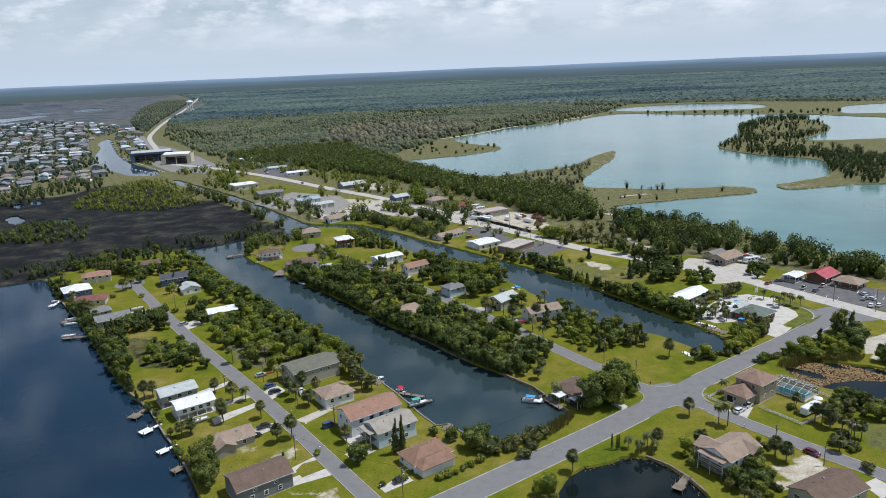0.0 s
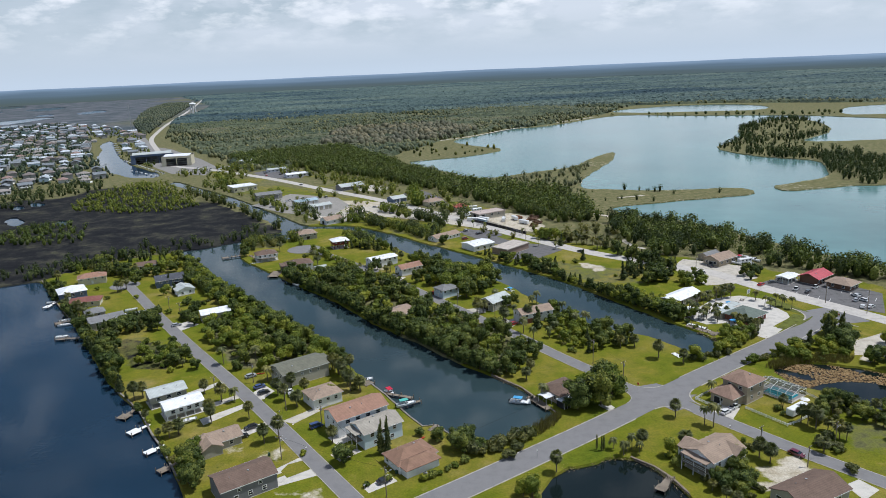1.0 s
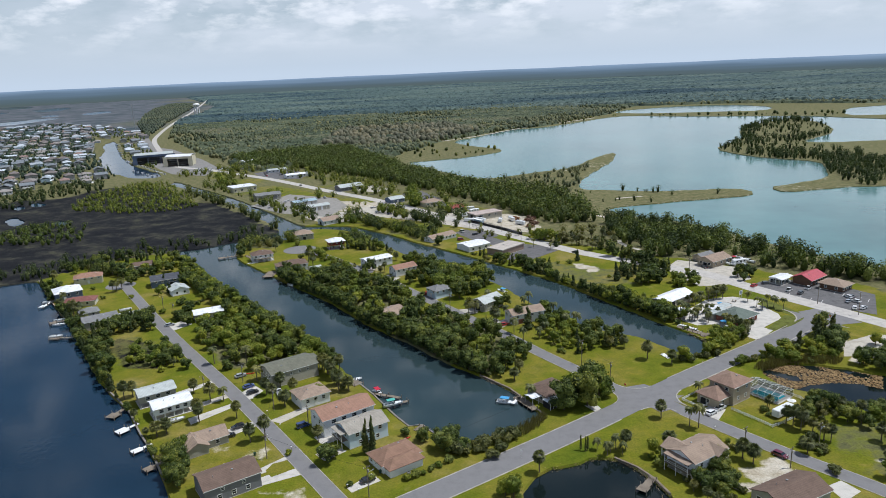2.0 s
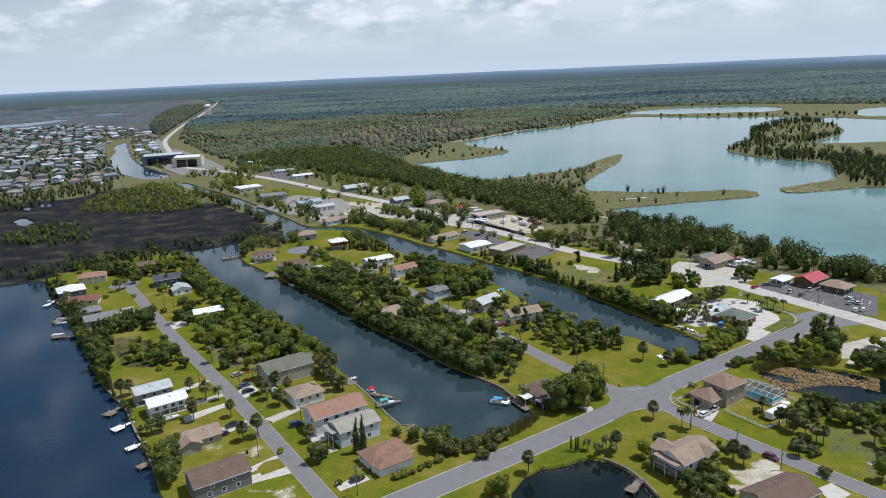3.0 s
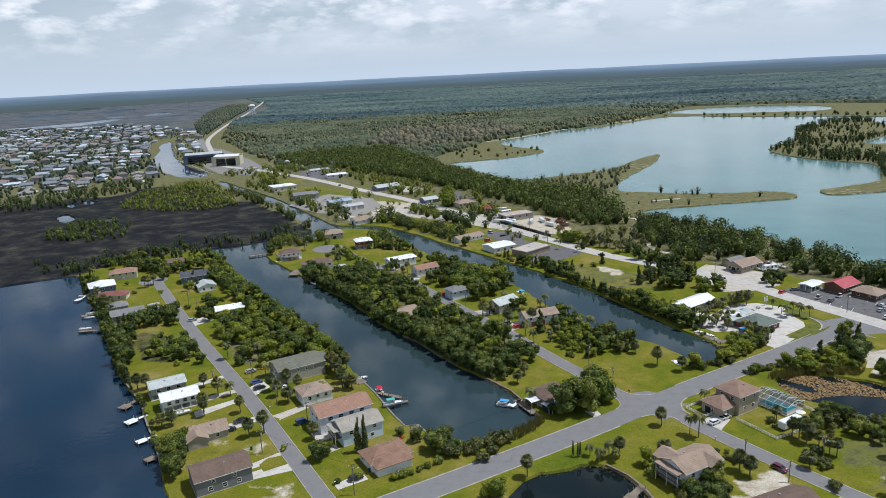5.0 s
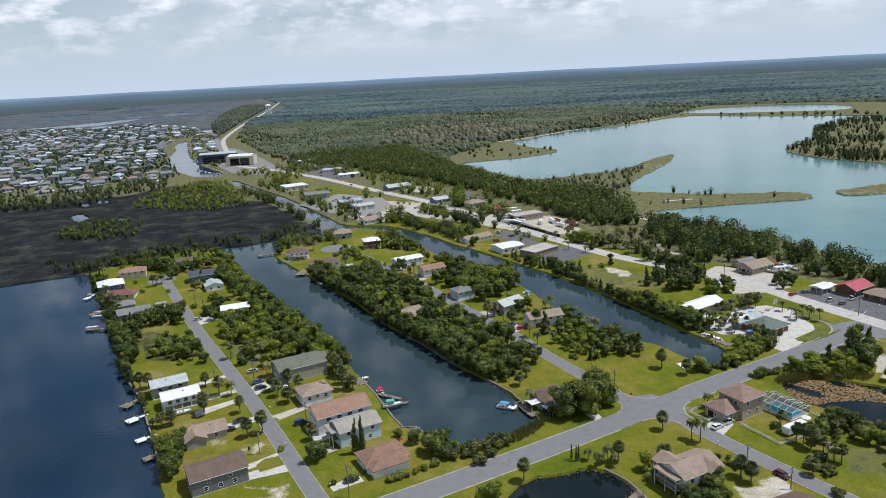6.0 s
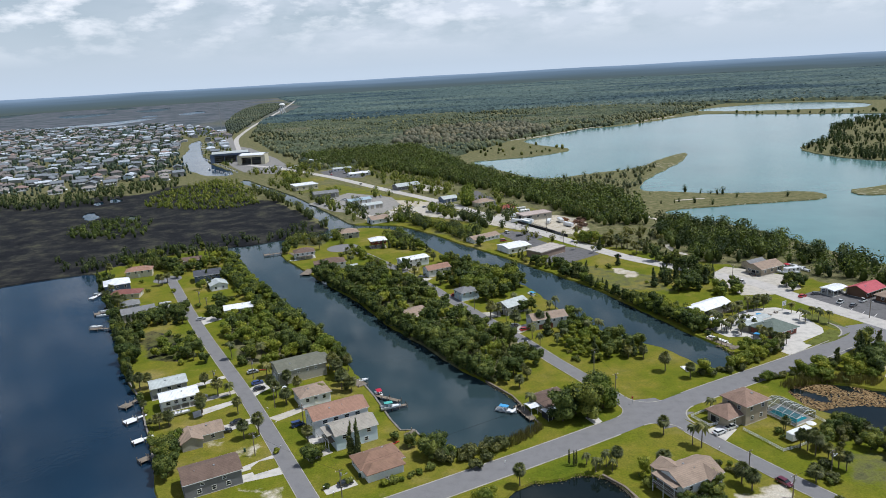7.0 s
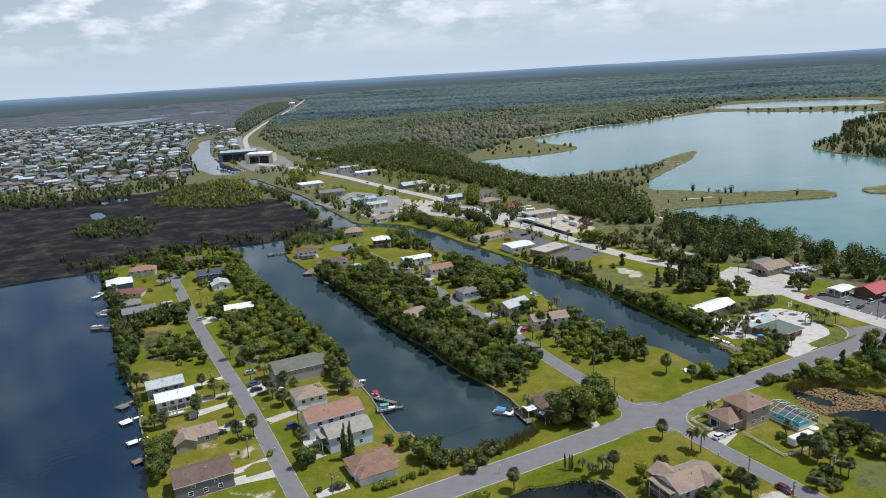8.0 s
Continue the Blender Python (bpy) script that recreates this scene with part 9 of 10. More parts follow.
for a, b in ((P_A, P_B), (P_B, P_P), (P_G, P_H), (P_A, P_C), (P_C, P_E), (P_E, P_F), (P_D, P_A), (P_P, P_N), (P_N, P_O), (P_K, P_L), (P_J, P_M)):
    cable(a, b)


def fence(pts, label, h=1.1, material=WHITE, step=2.4, rails=(0.35, 0.7, 1.0)):
    line = []
    for a, b in zip(pts, pts[1:]):
        n = max(1, int(math.dist(a, b) / step))
        line += [(a[0] + (b[0] - a[0]) * k / n, a[1] + (b[1] - a[1]) * k / n) for k in range(n)]
    line.append(pts[-1])
    top = tagged(empty("fence", *pts[0]), label, "fence")
    o = Vector((*pts[0], 0))
    for x, y in line:
        bm = bmesh.new()
        box(bm, x - o.x, y - o.y, h / 2, 0.13, 0.13, h)
        part("post", bm, material, top)
    for a, b in zip(line, line[1:]):
        bm = bmesh.new()
        for z in rails:
            mx, my = (a[0] + b[0]) / 2 - o.x, (a[1] + b[1]) / 2 - o.y
            box(bm, mx, my, z, math.dist(a, b), 0.05, 0.16, math.atan2(b[1] - a[1], b[0] - a[0]))
        part("rail", bm, material, top)


fence([(86.4, 223.1), (83.8, 221.1), (78.2, 216.7), (80.5, 213.5), (82.7, 210.6), (87.3, 213.7)], "white rail fence round the corner lawn")
fence([(91.9, 208.8), (95.9, 202.8), (99.8, 196.6), (104.6, 199.0)], "white rail fence along the side lane")
fence([(104.9, 199.3), (109.9, 202.4), (118.1, 209.6), (117.1, 214.9), (113.4, 220.7)], "white rail fence round the pool garden")
fence([(16.3, 497.5), (26.7, 503.5), (46.8, 468.0)], "dark solid fence along the gravel lot", 2.2, W_GREY, 2.4, (0.4, 0.8, 1.2, 1.6, 2.0))
fence([(108.0, 310.5), (120.0, 320.1), (129.6, 325.2), (137.2, 331.5)], "weathered timber fence of the restaurant garden", 1.8, WOOD, 1.2, (0.5, 1.0, 1.5))
fence([(52.5, 174.7), (55.8, 168.6), (57.9, 161.8)], "dark timber edge fence by the near pond", 1.0, WOOD, 2.0, (0.5, 0.9))


# ---- pool garden ----
def pool_cage(x, y, L, W, turn):
    top = tagged(empty("pool_cage", x, y, 0, turn), "white aluminium screen cage over the pool", "pool cage")
    h, peak = 2.8, 4.2
    def bar(a, b):
        bm = bmesh.new()
        rod(bm, a, b, 0.06, 0.06, 5)
        part("frame_bar", bm, WHITE, top)
    n = 5
    for k in range(n + 1):
        px = -L / 2 + k * L / n
        for s in (-1, 1):
            bar((px, s * W / 2, 0), (px, s * W / 2, h))
            bar((px, s * W / 2, h), (px, 0, peak))
    for s in (-1, 1):
        for z in (0.1, 1.2, h):
            bar((-L / 2, s * W / 2, z), (L / 2, s * W / 2, z))
        for sx in (-1, 1):
            bar((sx * L / 2, s * W / 2, h), (sx * L / 2, 0, h))
        bar((-L / 2, s * W / 4, (h + peak) / 2), (L / 2, s * W / 4, (h + peak) / 2))
    bar((-L / 2, 0, peak), (L / 2, 0, peak))
    m, nt, bsdf = base_material("insect_screen", 0.9, 0.1)
    bsdf.inputs["Base Color"].default_value = (0.12, 0.13, 0.13, 1)
    bsdf.inputs["Alpha"].default_value = 0.36
    bm = bmesh.new()
    gable_roof(bm, L, W, h, peak - h, 0.0, 0.02)
    for s in (-1, 1):
        box(bm, 0, s * W / 2, h / 2, L, 0.02, h)
    part("screen", bm, m, top, "thin dark insect screen")
    pool = tagged(empty("swimming_pool", x, y, 0, turn), "turquoise swimming pool with a pale concrete deck", "pool")
    bm = bmesh.new()
    for sx, sy, lx, ly in ((0, -1, L, 1.3), (0, 1, L, 1.3)):
        box(bm, 0, sy * (W / 2 - 0.65), 0.08, lx, ly, 0.16)
    for sx in (-1, 1):
        box(bm, sx * (L / 2 - 0.8), 0, 0.08, 1.6, W - 2.6, 0.16)
    part("deck", bm, CONCRETE, pool)
    bm = bmesh.new()
    box(bm, 0, 0, 0.05, L - 3.2, W - 2.6, 0.1)
    part("water", bm, water_material("pool_water", (0.05, 0.42, 0.50), 0.05, 0.05, 2.0), pool, "clear turquoise pool water")


pool_cage(108.1, 219.0, 12.5, 9.0, -54)


def camper(x, y, turn, label):
    top = tagged(empty("travel_trailer", x, y, 0, turn), label, "trailer")
    bm = bmesh.new()
    box(bm, 0, 0, 1.75, 8.4, 2.5, 2.4, bevel=0.18)
    part("body", bm, GEL, top)
    bm = bmesh.new()
    box(bm, 0.6, 0, 3.05, 0.9, 0.8, 0.24, bevel=0.05)
    part("roof_vent", bm, METAL, top)
    for k in (-2.4, 0.2, 2.6):
        bm = bmesh.new()
        box(bm, k, -1.26, 2.0, 1.0, 0.04, 0.7)
        part("window", bm, GLASS, top)
    for sx in (-0.5, 0.5):
        for sy in (-1.05, 1.05):
            bm = bmesh.new()
            rod(bm, (sx, sy - 0.12, 0.36), (sx, sy + 0.12, 0.36), 0.36, 0.36, 12)
            part("wheel", bm, RUBBER, top)
    bm = bmesh.new()
    rod(bm, (4.2, 0, 0.6), (5.4, 0, 0.55), 0.07)
    rod(bm, (5.2, 0, 0.0), (5.2, 0, 0.6), 0.05)
    part("drawbar", bm, METAL, top)


camper(106.5, 204.5, G - 2, "white travel trailer parked in the pool garden")
camper(22.9, 515.3, 140, "white box trailer in the gravel lot")
camper(160.6, 376.7, 20, "white trailer behind the tan store")
for k, (px, py) in enumerate([(19.2, 550.9), (12.4, 536.5), (37.5, 511.5), (46.0, 514.2), (51.2, 499.6), (14.4, 515.3)]):
    camper(px, py, 30 + 25 * k, "white trailer standing in the gravel lot")

# lily mat and reeds on the eastern pond
def lily_mat():
    rng = np.random.default_rng(8)
    zone = [(113.3, 240.4), (127.1, 244.2), (141.1, 239.4), (154.3, 231.5)] + [(148.6, 221.2), (142.1, 225.8), (133.2, 227.2), (125.0, 225.8), (120.1, 223.4), (114.1, 227.2)]
    xs, ys = rng.uniform(110, 178, 26000), rng.uniform(195, 250, 26000)
    ok = inside(zone, xs, ys)
    xs, ys = xs[ok], ys[ok]
    thick = np.sin(xs / 3.9 + 1.4 * np.sin(ys / 2.9)) + np.cos(ys / 3.3 + 1.3 * np.sin(xs / 4.6)) + 0.6 * np.sin(xs / 1.3 + ys / 1.7) + rng.uniform(-0.7, 0.7, len(xs))
    xs, ys = xs[thick > -0.95], ys[thick > -0.95]
    verts, faces = [], []
    for x, y in zip(xs, ys):
        r = rng.uniform(0.12, 0.45)
        o = len(verts)
        a0 = rng.uniform(0, 6.28)
        for k in range(5):
            a = a0 + k * 1.2566
            verts.append((x + r * math.cos(a) * rng.uniform(.7, 1.2), y + r * math.sin(a) * rng.uniform(.7, 1.2), WATER_Z + rng.uniform(0.02, 0.14)))
        faces.append(tuple(range(o, o + 5)))
    m = leaf_material("brown_lily_pads", (0.12, 0.070, 0.028), (0.23, 0.155, 0.075), (0.36, 0.27, 0.15), 0.8, 0.2)
    tagged(mesh_object("lily_mat", verts, faces, m), "brown mat of dead lily pads on the pond", "water plants", kind="stuff")


lily_mat()


def reeds(name, zone, n, seed, label, lo=1.2, hi=2.5):
    rng = np.random.default_rng(seed)
    xs, ys = [p[0] for p in zone], [p[1] for p in zone]
    x, y = rng.uniform(min(xs), max(xs), n), rng.uniform(min(ys), max(ys), n)
    ok = inside(zone, x, y)
    verts, faces = [], []
    for px, py in zip(x[ok], y[ok]):
        for k in range(5):
            a, h, t = rng.uniform(0, 6.28), rng.uniform(lo, hi), rng.uniform(0, 0.5)
            o = len(verts)
            verts += [(px - 0.06 * math.sin(a), py + 0.06 * math.cos(a), -0.6), (px + 0.06 * math.sin(a), py - 0.06 * math.cos(a), -0.6), (px + t * math.cos(a), py + t * math.sin(a), h)]
            faces.append((o, o + 1, o + 2))
    tagged(mesh_object(name, verts, faces, REED), label, "reeds", kind="stuff")


reeds("pond_reeds", [(112.1, 240.0), (116.0, 244.8), (129.2, 249.2), (148.1, 245.5), (143.7, 240.7), (126.6, 243.2), (114.3, 237.9)], 2600, 5, "dry yellow reeds at the pond's edge")
reeds("basin_reeds", [(19.5, 197.4), (21.5, 202.4), (30.3, 210.8), (31.6, 208.0), (27.7, 201.4), (21.1, 195.2)], 1200, 6, "dry reeds along the canal basin")


# ---- water tower, mast ----
tower = tagged(empty("water_tower", -825.2, 2334.0), "white spheroid water tower on slim legs", "water tower")
bm = bmesh.new()
bmesh.ops.create_uvsphere(bm, u_segments=20, v_segments=10, radius=1.0, matrix=Matrix.Translation((0, 0, 32)) @ Matrix.Diagonal((11, 11, 5, 1)))
part("tank", bm, WHITE, tower)
for k in range(6):
    a = k * math.pi / 3
    bm = bmesh.new()
    rod(bm, (9.5 * math.cos(a), 9.5 * math.sin(a), -0.5), (7.5 * math.cos(a), 7.5 * math.sin(a), 30.5), 0.85, 0.85, 6)
    part("leg", bm, WHITE, tower)
bm = bmesh.new()
rod(bm, (0, 0, -0.5), (0, 0, 28), 1.0, 1.0, 8)
part("riser_pipe", bm, WHITE, tower)
mast = tagged(empty("radio_mast", -738.4, 1664.0), "thin grey lattice radio mast behind the town", "mast")
bm = bmesh.new()
for s in range(3):
    a = s * 2.094
    rod(bm, (1.0 * math.cos(a), 1.0 * math.sin(a), 0), (0.5 * math.cos(a), 0.5 * math.sin(a), 62), 0.25, 0.2, 4)
for z in range(2, 60, 4):
    for s in range(3):
        a, b = s * 2.094, (s + 1) * 2.094
        rod(bm, (0.9 * math.cos(a), 0.9 * math.sin(a), z), (0.9 * math.cos(b), 0.9 * math.sin(b), z + 4), 0.12, 0.12, 3)
part("lattice", bm, METAL, mast)


# ---- the town across the marsh ----
def town_house(L, W, h, roof, rise, wall_mat, roof_mat, label, stilts=0.0):
    top = tagged(new("house"), label, "house", "houses of the town across the marsh")
    bm = bmesh.new()
    box(bm, 0, 0, (h + stilts) / 2, L, W, h - stilts)
    part("wall", bm, wall_mat, top)
    bm = bmesh.new()
    ROOFS[roof](bm, L, W, h, rise, 0.7, 0.25)
    part("roof", bm, roof_mat, top)
    bm = bmesh.new()
    for k in range(4):
        box(bm, (k - 1.5) * L / 4, -W / 2 - 0.03, h - 1.5, 1.7, 0.08, 1.5)
        part("window", bm, GLASS, top)
        bm = bmesh.new()
    bm.free()
    bm = bmesh.new()
    box(bm, 0, -W / 2 - 1.2, h - 2.9 if h > 4 else 0.2, L * 0.8, 2.4, 0.2)
    box(bm, 0, -W / 2 - 2.3, h - 2.2 if h > 4 else 0.8, L * 0.8, 0.1, 0.9)
    part("balcony", bm, WHITE, top)
    if stilts:
        for sx in (-0.45, 0.45):
            bm = bmesh.new()
            box(bm, sx * L, -0.45 * W, stilts / 2, 0.5, 0.5, stilts)
            part("stilt", bm, wall_mat, top)
    return top


# roof and wall colours muted towards blue-grey, haze put into the paint
T_WHITE = roof_material("hazed_town_white_roof", (0.56, 0.60, 0.64), True)
T_PALE = roof_material("hazed_town_pale_metal_roof", (0.36, 0.40, 0.43), True)
T_GREY = roof_material("hazed_town_grey_shingles", (0.20, 0.22, 0.24))
T_BROWN = roof_material("hazed_town_brown_shingles", (0.20, 0.175, 0.165))
T_TAN = roof_material("hazed_town_tan_shingles", (0.30, 0.275, 0.255))
T_RED = roof_material("hazed_town_red_shingles", (0.29, 0.205, 0.18))
TW_PALE = paint("hazed_town_pale_stucco", (0.50, 0.53, 0.56), 0.85, 0.2, 0.1, 4.0)
TW_SAND = paint("hazed_town_sand_stucco", (0.34, 0.34, 0.33), 0.85, 0.2, 0.1, 4.0)
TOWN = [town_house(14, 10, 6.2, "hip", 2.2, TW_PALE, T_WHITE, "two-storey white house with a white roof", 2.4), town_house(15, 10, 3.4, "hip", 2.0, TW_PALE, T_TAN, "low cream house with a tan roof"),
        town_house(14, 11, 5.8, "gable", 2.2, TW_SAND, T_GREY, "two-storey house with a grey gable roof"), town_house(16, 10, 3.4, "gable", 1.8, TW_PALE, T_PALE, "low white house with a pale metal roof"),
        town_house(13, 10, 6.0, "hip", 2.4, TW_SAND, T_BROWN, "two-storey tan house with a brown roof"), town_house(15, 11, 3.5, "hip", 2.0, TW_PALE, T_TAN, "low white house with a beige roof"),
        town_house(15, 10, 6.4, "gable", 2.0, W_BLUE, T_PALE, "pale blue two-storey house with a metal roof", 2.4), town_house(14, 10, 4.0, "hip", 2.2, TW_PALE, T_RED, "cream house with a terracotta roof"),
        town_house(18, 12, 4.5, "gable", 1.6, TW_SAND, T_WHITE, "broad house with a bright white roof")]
town_zone = [(-596.3, 731.5), (-539.1, 714.3), (-500.6, 729.1), (-478.1, 759.0), (-468.7, 802.5), (-428.7, 811.3), (-401.3, 861.1), (-409.3, 893.8), (-512.9, 1030.5), (-625.2, 1224.9), (-696.5, 1395.4), (-894.1, 1732.9), (-1144.4, 2098.1), (-1203.0, 2004.8), (-1777.2, 2141.0)] + [(-1708, 1830), (-1098, 780.8)]
town_east = [(-589.8, 1260.1), (-481.1, 1038.8), (-393.3, 910.7), (-398.9, 981.6), (-478.0, 1149.6), (-533.7, 1239.5), (-662.6, 1541.2), (-794.3, 1722.8), (-908.8, 1848.8), (-1139.1, 2089.2), (-720.0, 1462.2), (-688.9, 1473.9)]
rng = random.Random(91)
first = set()
joined = []
count = 0
for zone, du, dv in ((town_zone, 19.5, 33.0), (town_east, 23.0, 30.0)):
    xs, ys = [p[0] for p in zone], [p[1] for p in zone]
    ang = radians(28)
    cu, cv = Vector((math.cos(ang), math.sin(ang))), Vector((-math.sin(ang), math.cos(ang)))
    spots = []
    c = Vector((sum(xs) / len(xs), sum(ys) / len(ys)))
    for i in range(-60, 60):
        for j in range(-50, 50):
            p = c + cu * (i * du + rng.uniform(-4, 4)) + cv * (j * dv + (9 if i % 2 else 0) + rng.uniform(-6, 6))
            spots.append((p.x, p.y))
    ax, ay = np.array([p[0] for p in spots]), np.array([p[1] for p in spots])
    ok = inside(zone, ax, ay)
    for ring in RINGS:
        ok &= ~inside(ring, ax, ay) & (edge_distance(ring, ax, ay) > 8)
    ok &= edge_distance(road_far, ax, ay, False) > 14
    ok &= edge_distance([(-421.1, 975.9), (-355.2, 911.1), (-325.8, 913.8), (-450.1, 1156.5)], ax, ay) > 30
    for x, y in sorted(zip(ax[ok], ay[ok]), key=lambda p: p[1]):
        if rng.random() < 0.36:
            continue
        k = rng.choice((0, 1, 2, 2, 4, 5, 6, 7, 2, 5, 4, 3, 2, 4, 1, 8))
        turn = 28 + rng.choice((0, 0, 90)) + rng.uniform(-14, 14)
        if count >= 58 and k in first:
            joined.append((x, y, turn, k))
            continue
        m = pose(x, y, 0, 0, 0, turn)
        if k not in first:
            first.add(k)
            TOWN[k].matrix_basis = m
        else:
            stamp(TOWN[k], m)
        count += 1
for k, src in enumerate(TOWN):
    group = [q for q in joined if q[3] == k]
    for child in src.children:
        if child.name.split(".")[0] not in ("wall", "roof"):
            continue
        base = [tuple(v.co) for v in child.data.vertices]
        tris = [tuple(p.vertices) for p in child.data.polygons]
        verts, faces = [], []
        for x, y, turn, _ in group:
            c, q, o = math.cos(radians(turn)), math.sin(radians(turn)), len(verts)
            verts += [(x + c * a - q * b, y + q * a + c * b, z) for a, b, z in base]
            faces += [tuple(i + o for i in t) for t in tris]
        if verts:
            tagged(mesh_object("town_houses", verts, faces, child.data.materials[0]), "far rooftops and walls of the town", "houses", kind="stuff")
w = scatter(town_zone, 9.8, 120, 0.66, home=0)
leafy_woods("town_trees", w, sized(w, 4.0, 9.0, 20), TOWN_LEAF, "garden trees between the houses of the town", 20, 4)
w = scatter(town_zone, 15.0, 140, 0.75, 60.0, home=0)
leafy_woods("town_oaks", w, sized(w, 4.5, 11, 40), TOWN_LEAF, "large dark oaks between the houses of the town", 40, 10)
w = scatter(town_east, 12.5, 121, 0.6, home=0)
leafy_woods("marina_trees", w, sized(w, 4, 8, 21), OAK, "trees between the marina sheds", 21, 14)
fringe = [(-506.6, 624.4), (-575.4, 706.5), (-501.0, 700.9), (-469.4, 745.7), (-456.8, 783.0), (-414.1, 826.1), (-373.9, 750.1), (-407.2, 701.8), (-411.5, 648.1), (-457.9, 626.0)]
w = scatter(fringe, 8.0, 122, 0.75)
leafy_woods("town_fringe_trees", w, sized(w, 4, 9, 22), CEDAR, "dark trees between marsh and town", 22, 34, 1.0)


# ---- lot clutter ----
rng = random.Random(55)
for zone, n, where in (([(-233.2, 828.0), (-206.6, 859.7), (-165.5, 815.0), (-171.4, 781.2), (-206.1, 789.8)], 8, "in the boat yard lot"), ([(-173.4, 615.7), (-152.2, 657.7), (-114.6, 632.3), (-124.5, 581.0), (-150.1, 585.6)], 6, "between the storage sheds"),
                       ([(-86.2, 584.0), (-58.5, 596.8), (-7.4, 533.4), (18.4, 504.8), (-15.7, 522.2)], 8, "along the gravel strip"), ([(150.3, 337.6), (170.0, 345.2), (188.7, 326.7), (197.1, 313.2), (187.1, 294.9), (168.5, 311.7)], 6, "in the dark car park")):
    xs, ys = [p[0] for p in zone], [p[1] for p in zone]
    while n:
        x, y = rng.uniform(min(xs), max(xs)), rng.uniform(min(ys), max(ys))
        if inside(zone, np.array([x]), np.array([y]))[0] and all(math.hypot(x - hx, y - hy) > hr + 2 for hx, hy, hr in HOMES):
            park(*rng.choice((("car", "white"), ("car", "silver"), ("car", "grey"), ("car", "black"), ("pickup_truck", "white"), ("car", "red"))), x, y, rng.choice((35, 125, 40, 120)), where)
            n -= 1


def boulder_line(name, line, n, seed, label, lo=0.15, hi=0.5, spread=0.9):
    """Loose stones along a shore."""
    rng = np.random.default_rng(seed)
    verts, faces = [], []
    seg = [math.dist(a, b) for a, b in zip(line, line[1:])]
    for _ in range(n):
        k = rng.choice(len(seg), p=np.array(seg) / sum(seg))
        f = rng.uniform()
        a, b = line[k], line[k + 1]
        x, y = a[0] + (b[0] - a[0]) * f + rng.normal() * spread, a[1] + (b[1] - a[1]) * f + rng.normal() * spread
        vs, fs = lump(rng, x, y, rng.uniform(-0.6, 0.05), *(rng.uniform(lo, hi, 3) * (1, 1, 0.6)), seg=5, rings=3)
        o = len(verts)
        verts += vs
        faces += [tuple(i + o for i in q) for q in fs]
    m = leaf_material("shore_stones", (0.10, 0.08, 0.055), (0.22, 0.18, 0.13), (0.36, 0.31, 0.24), 0.9, 0.2)
    tagged(mesh_object(name, verts, faces, m), label, "stones", kind="stuff")


boulder_line("pond_stones", [(25.0, 177.2), (35.8, 179.6), (41.2, 183.3), (47.6, 182.2), (52.9, 176.7), (56.2, 170.5), (58.3, 163.3)], 420, 1, "brown stones and debris round the near pond", 0.06, 0.2, 0.9)
boulder_line("canal_stones", [(11.8, 241.0), (20.9, 230.0), (27.1, 217.5), (30.6, 210.1)], 320, 2, "brown stones along the canal bank", 0.06, 0.18, 0.5)
boulder_line("basin_stones", [(29.0, 205.6), (20.6, 202.2), (13.2, 196.8), (2.7, 193.0), (-4.3, 198.4), (-9.7, 205.2)], 340, 3, "stones along the canal basin", 0.06, 0.22, 0.6)
boulder_line("east_bank_stones", [(104.0, 260.7), (104.9, 268.3), (101.0, 277.9)], 120, 4, "stones along the eastern canal bank", spread=0.7)
boulder_line("road_bank_debris", [(92.3, 248.8), (101.8, 254.1), (112.9, 262.5), (123.7, 270.8)], 500, 5, "pale shell debris beside the main road", 0.08, 0.25, 1.6)


def brush_heap(x, y, r, h, seed):
    """A heap of cut branches and red-brown leaves."""
    rng = random.Random(seed)
    lobes = [(rng.uniform(-.6, .6) * r, rng.uniform(-.6, .6) * r, h * rng.uniform(.15, .4), r * rng.uniform(.3, .55), r * rng.uniform(.3, .55), h * rng.uniform(.35, .6)) for _ in range(6)]
    v, f = crown_arrays(seed, lobes, 420, 0.6, 0.8)
    ob = mesh_object("brush_heap", v, f, leaf_material("dead_brush", (0.10, 0.05, 0.035), (0.20, 0.115, 0.085), (0.34, 0.23, 0.18), 0.9, 0.1))
    ob.matrix_basis = pose(x, y, 0)
    tagged(ob, "red-brown heap of cut brush on bare dirt", "brush heap", kind="stuff")


for k, (px, py) in enumerate([(59.1, 511.4), (60.6, 500.1), (56.7, 490.5), (49.0, 517.2), (53.5, 503.0), (61.5, 519.0)]):
    brush_heap(px, py, 4.6 - 0.4 * (k % 3), 2.6 - 0.3 * (k % 2), 400 + k)


def board_fence(line, label, h=1.9, material=DARK):
    """A close-boarded fence: posts and one panel between each pair."""
    top = tagged(empty("board_fence", *line[0]), label, "fence")
    o = Vector((*line[0], 0))
    for a, b in zip(line, line[1:]):
        n = max(1, round(math.dist(a, b) / 4.0))
        for k in range(n):
            p, q = Vector((*a, 0)).lerp(Vector((*b, 0)), k / n) - o, Vector((*a, 0)).lerp(Vector((*b, 0)), (k + 1) / n) - o
            turn, mid = math.atan2(q.y - p.y, q.x - p.x), (p + q) / 2
            bm = bmesh.new()
            box(bm, mid.x, mid.y, h / 2, (q - p).length - 0.1, 0.08, h, turn)
            box(bm, mid.x, mid.y, h - 0.1, (q - p).length - 0.1, 0.14, 0.12, turn)
            part("panel", bm, material, top)
            bm = bmesh.new()
            box(bm, p.x, p.y, h / 2 + 0.05, 0.16, 0.16, h + 0.1, turn)
            part("post", bm, WOOD, top)


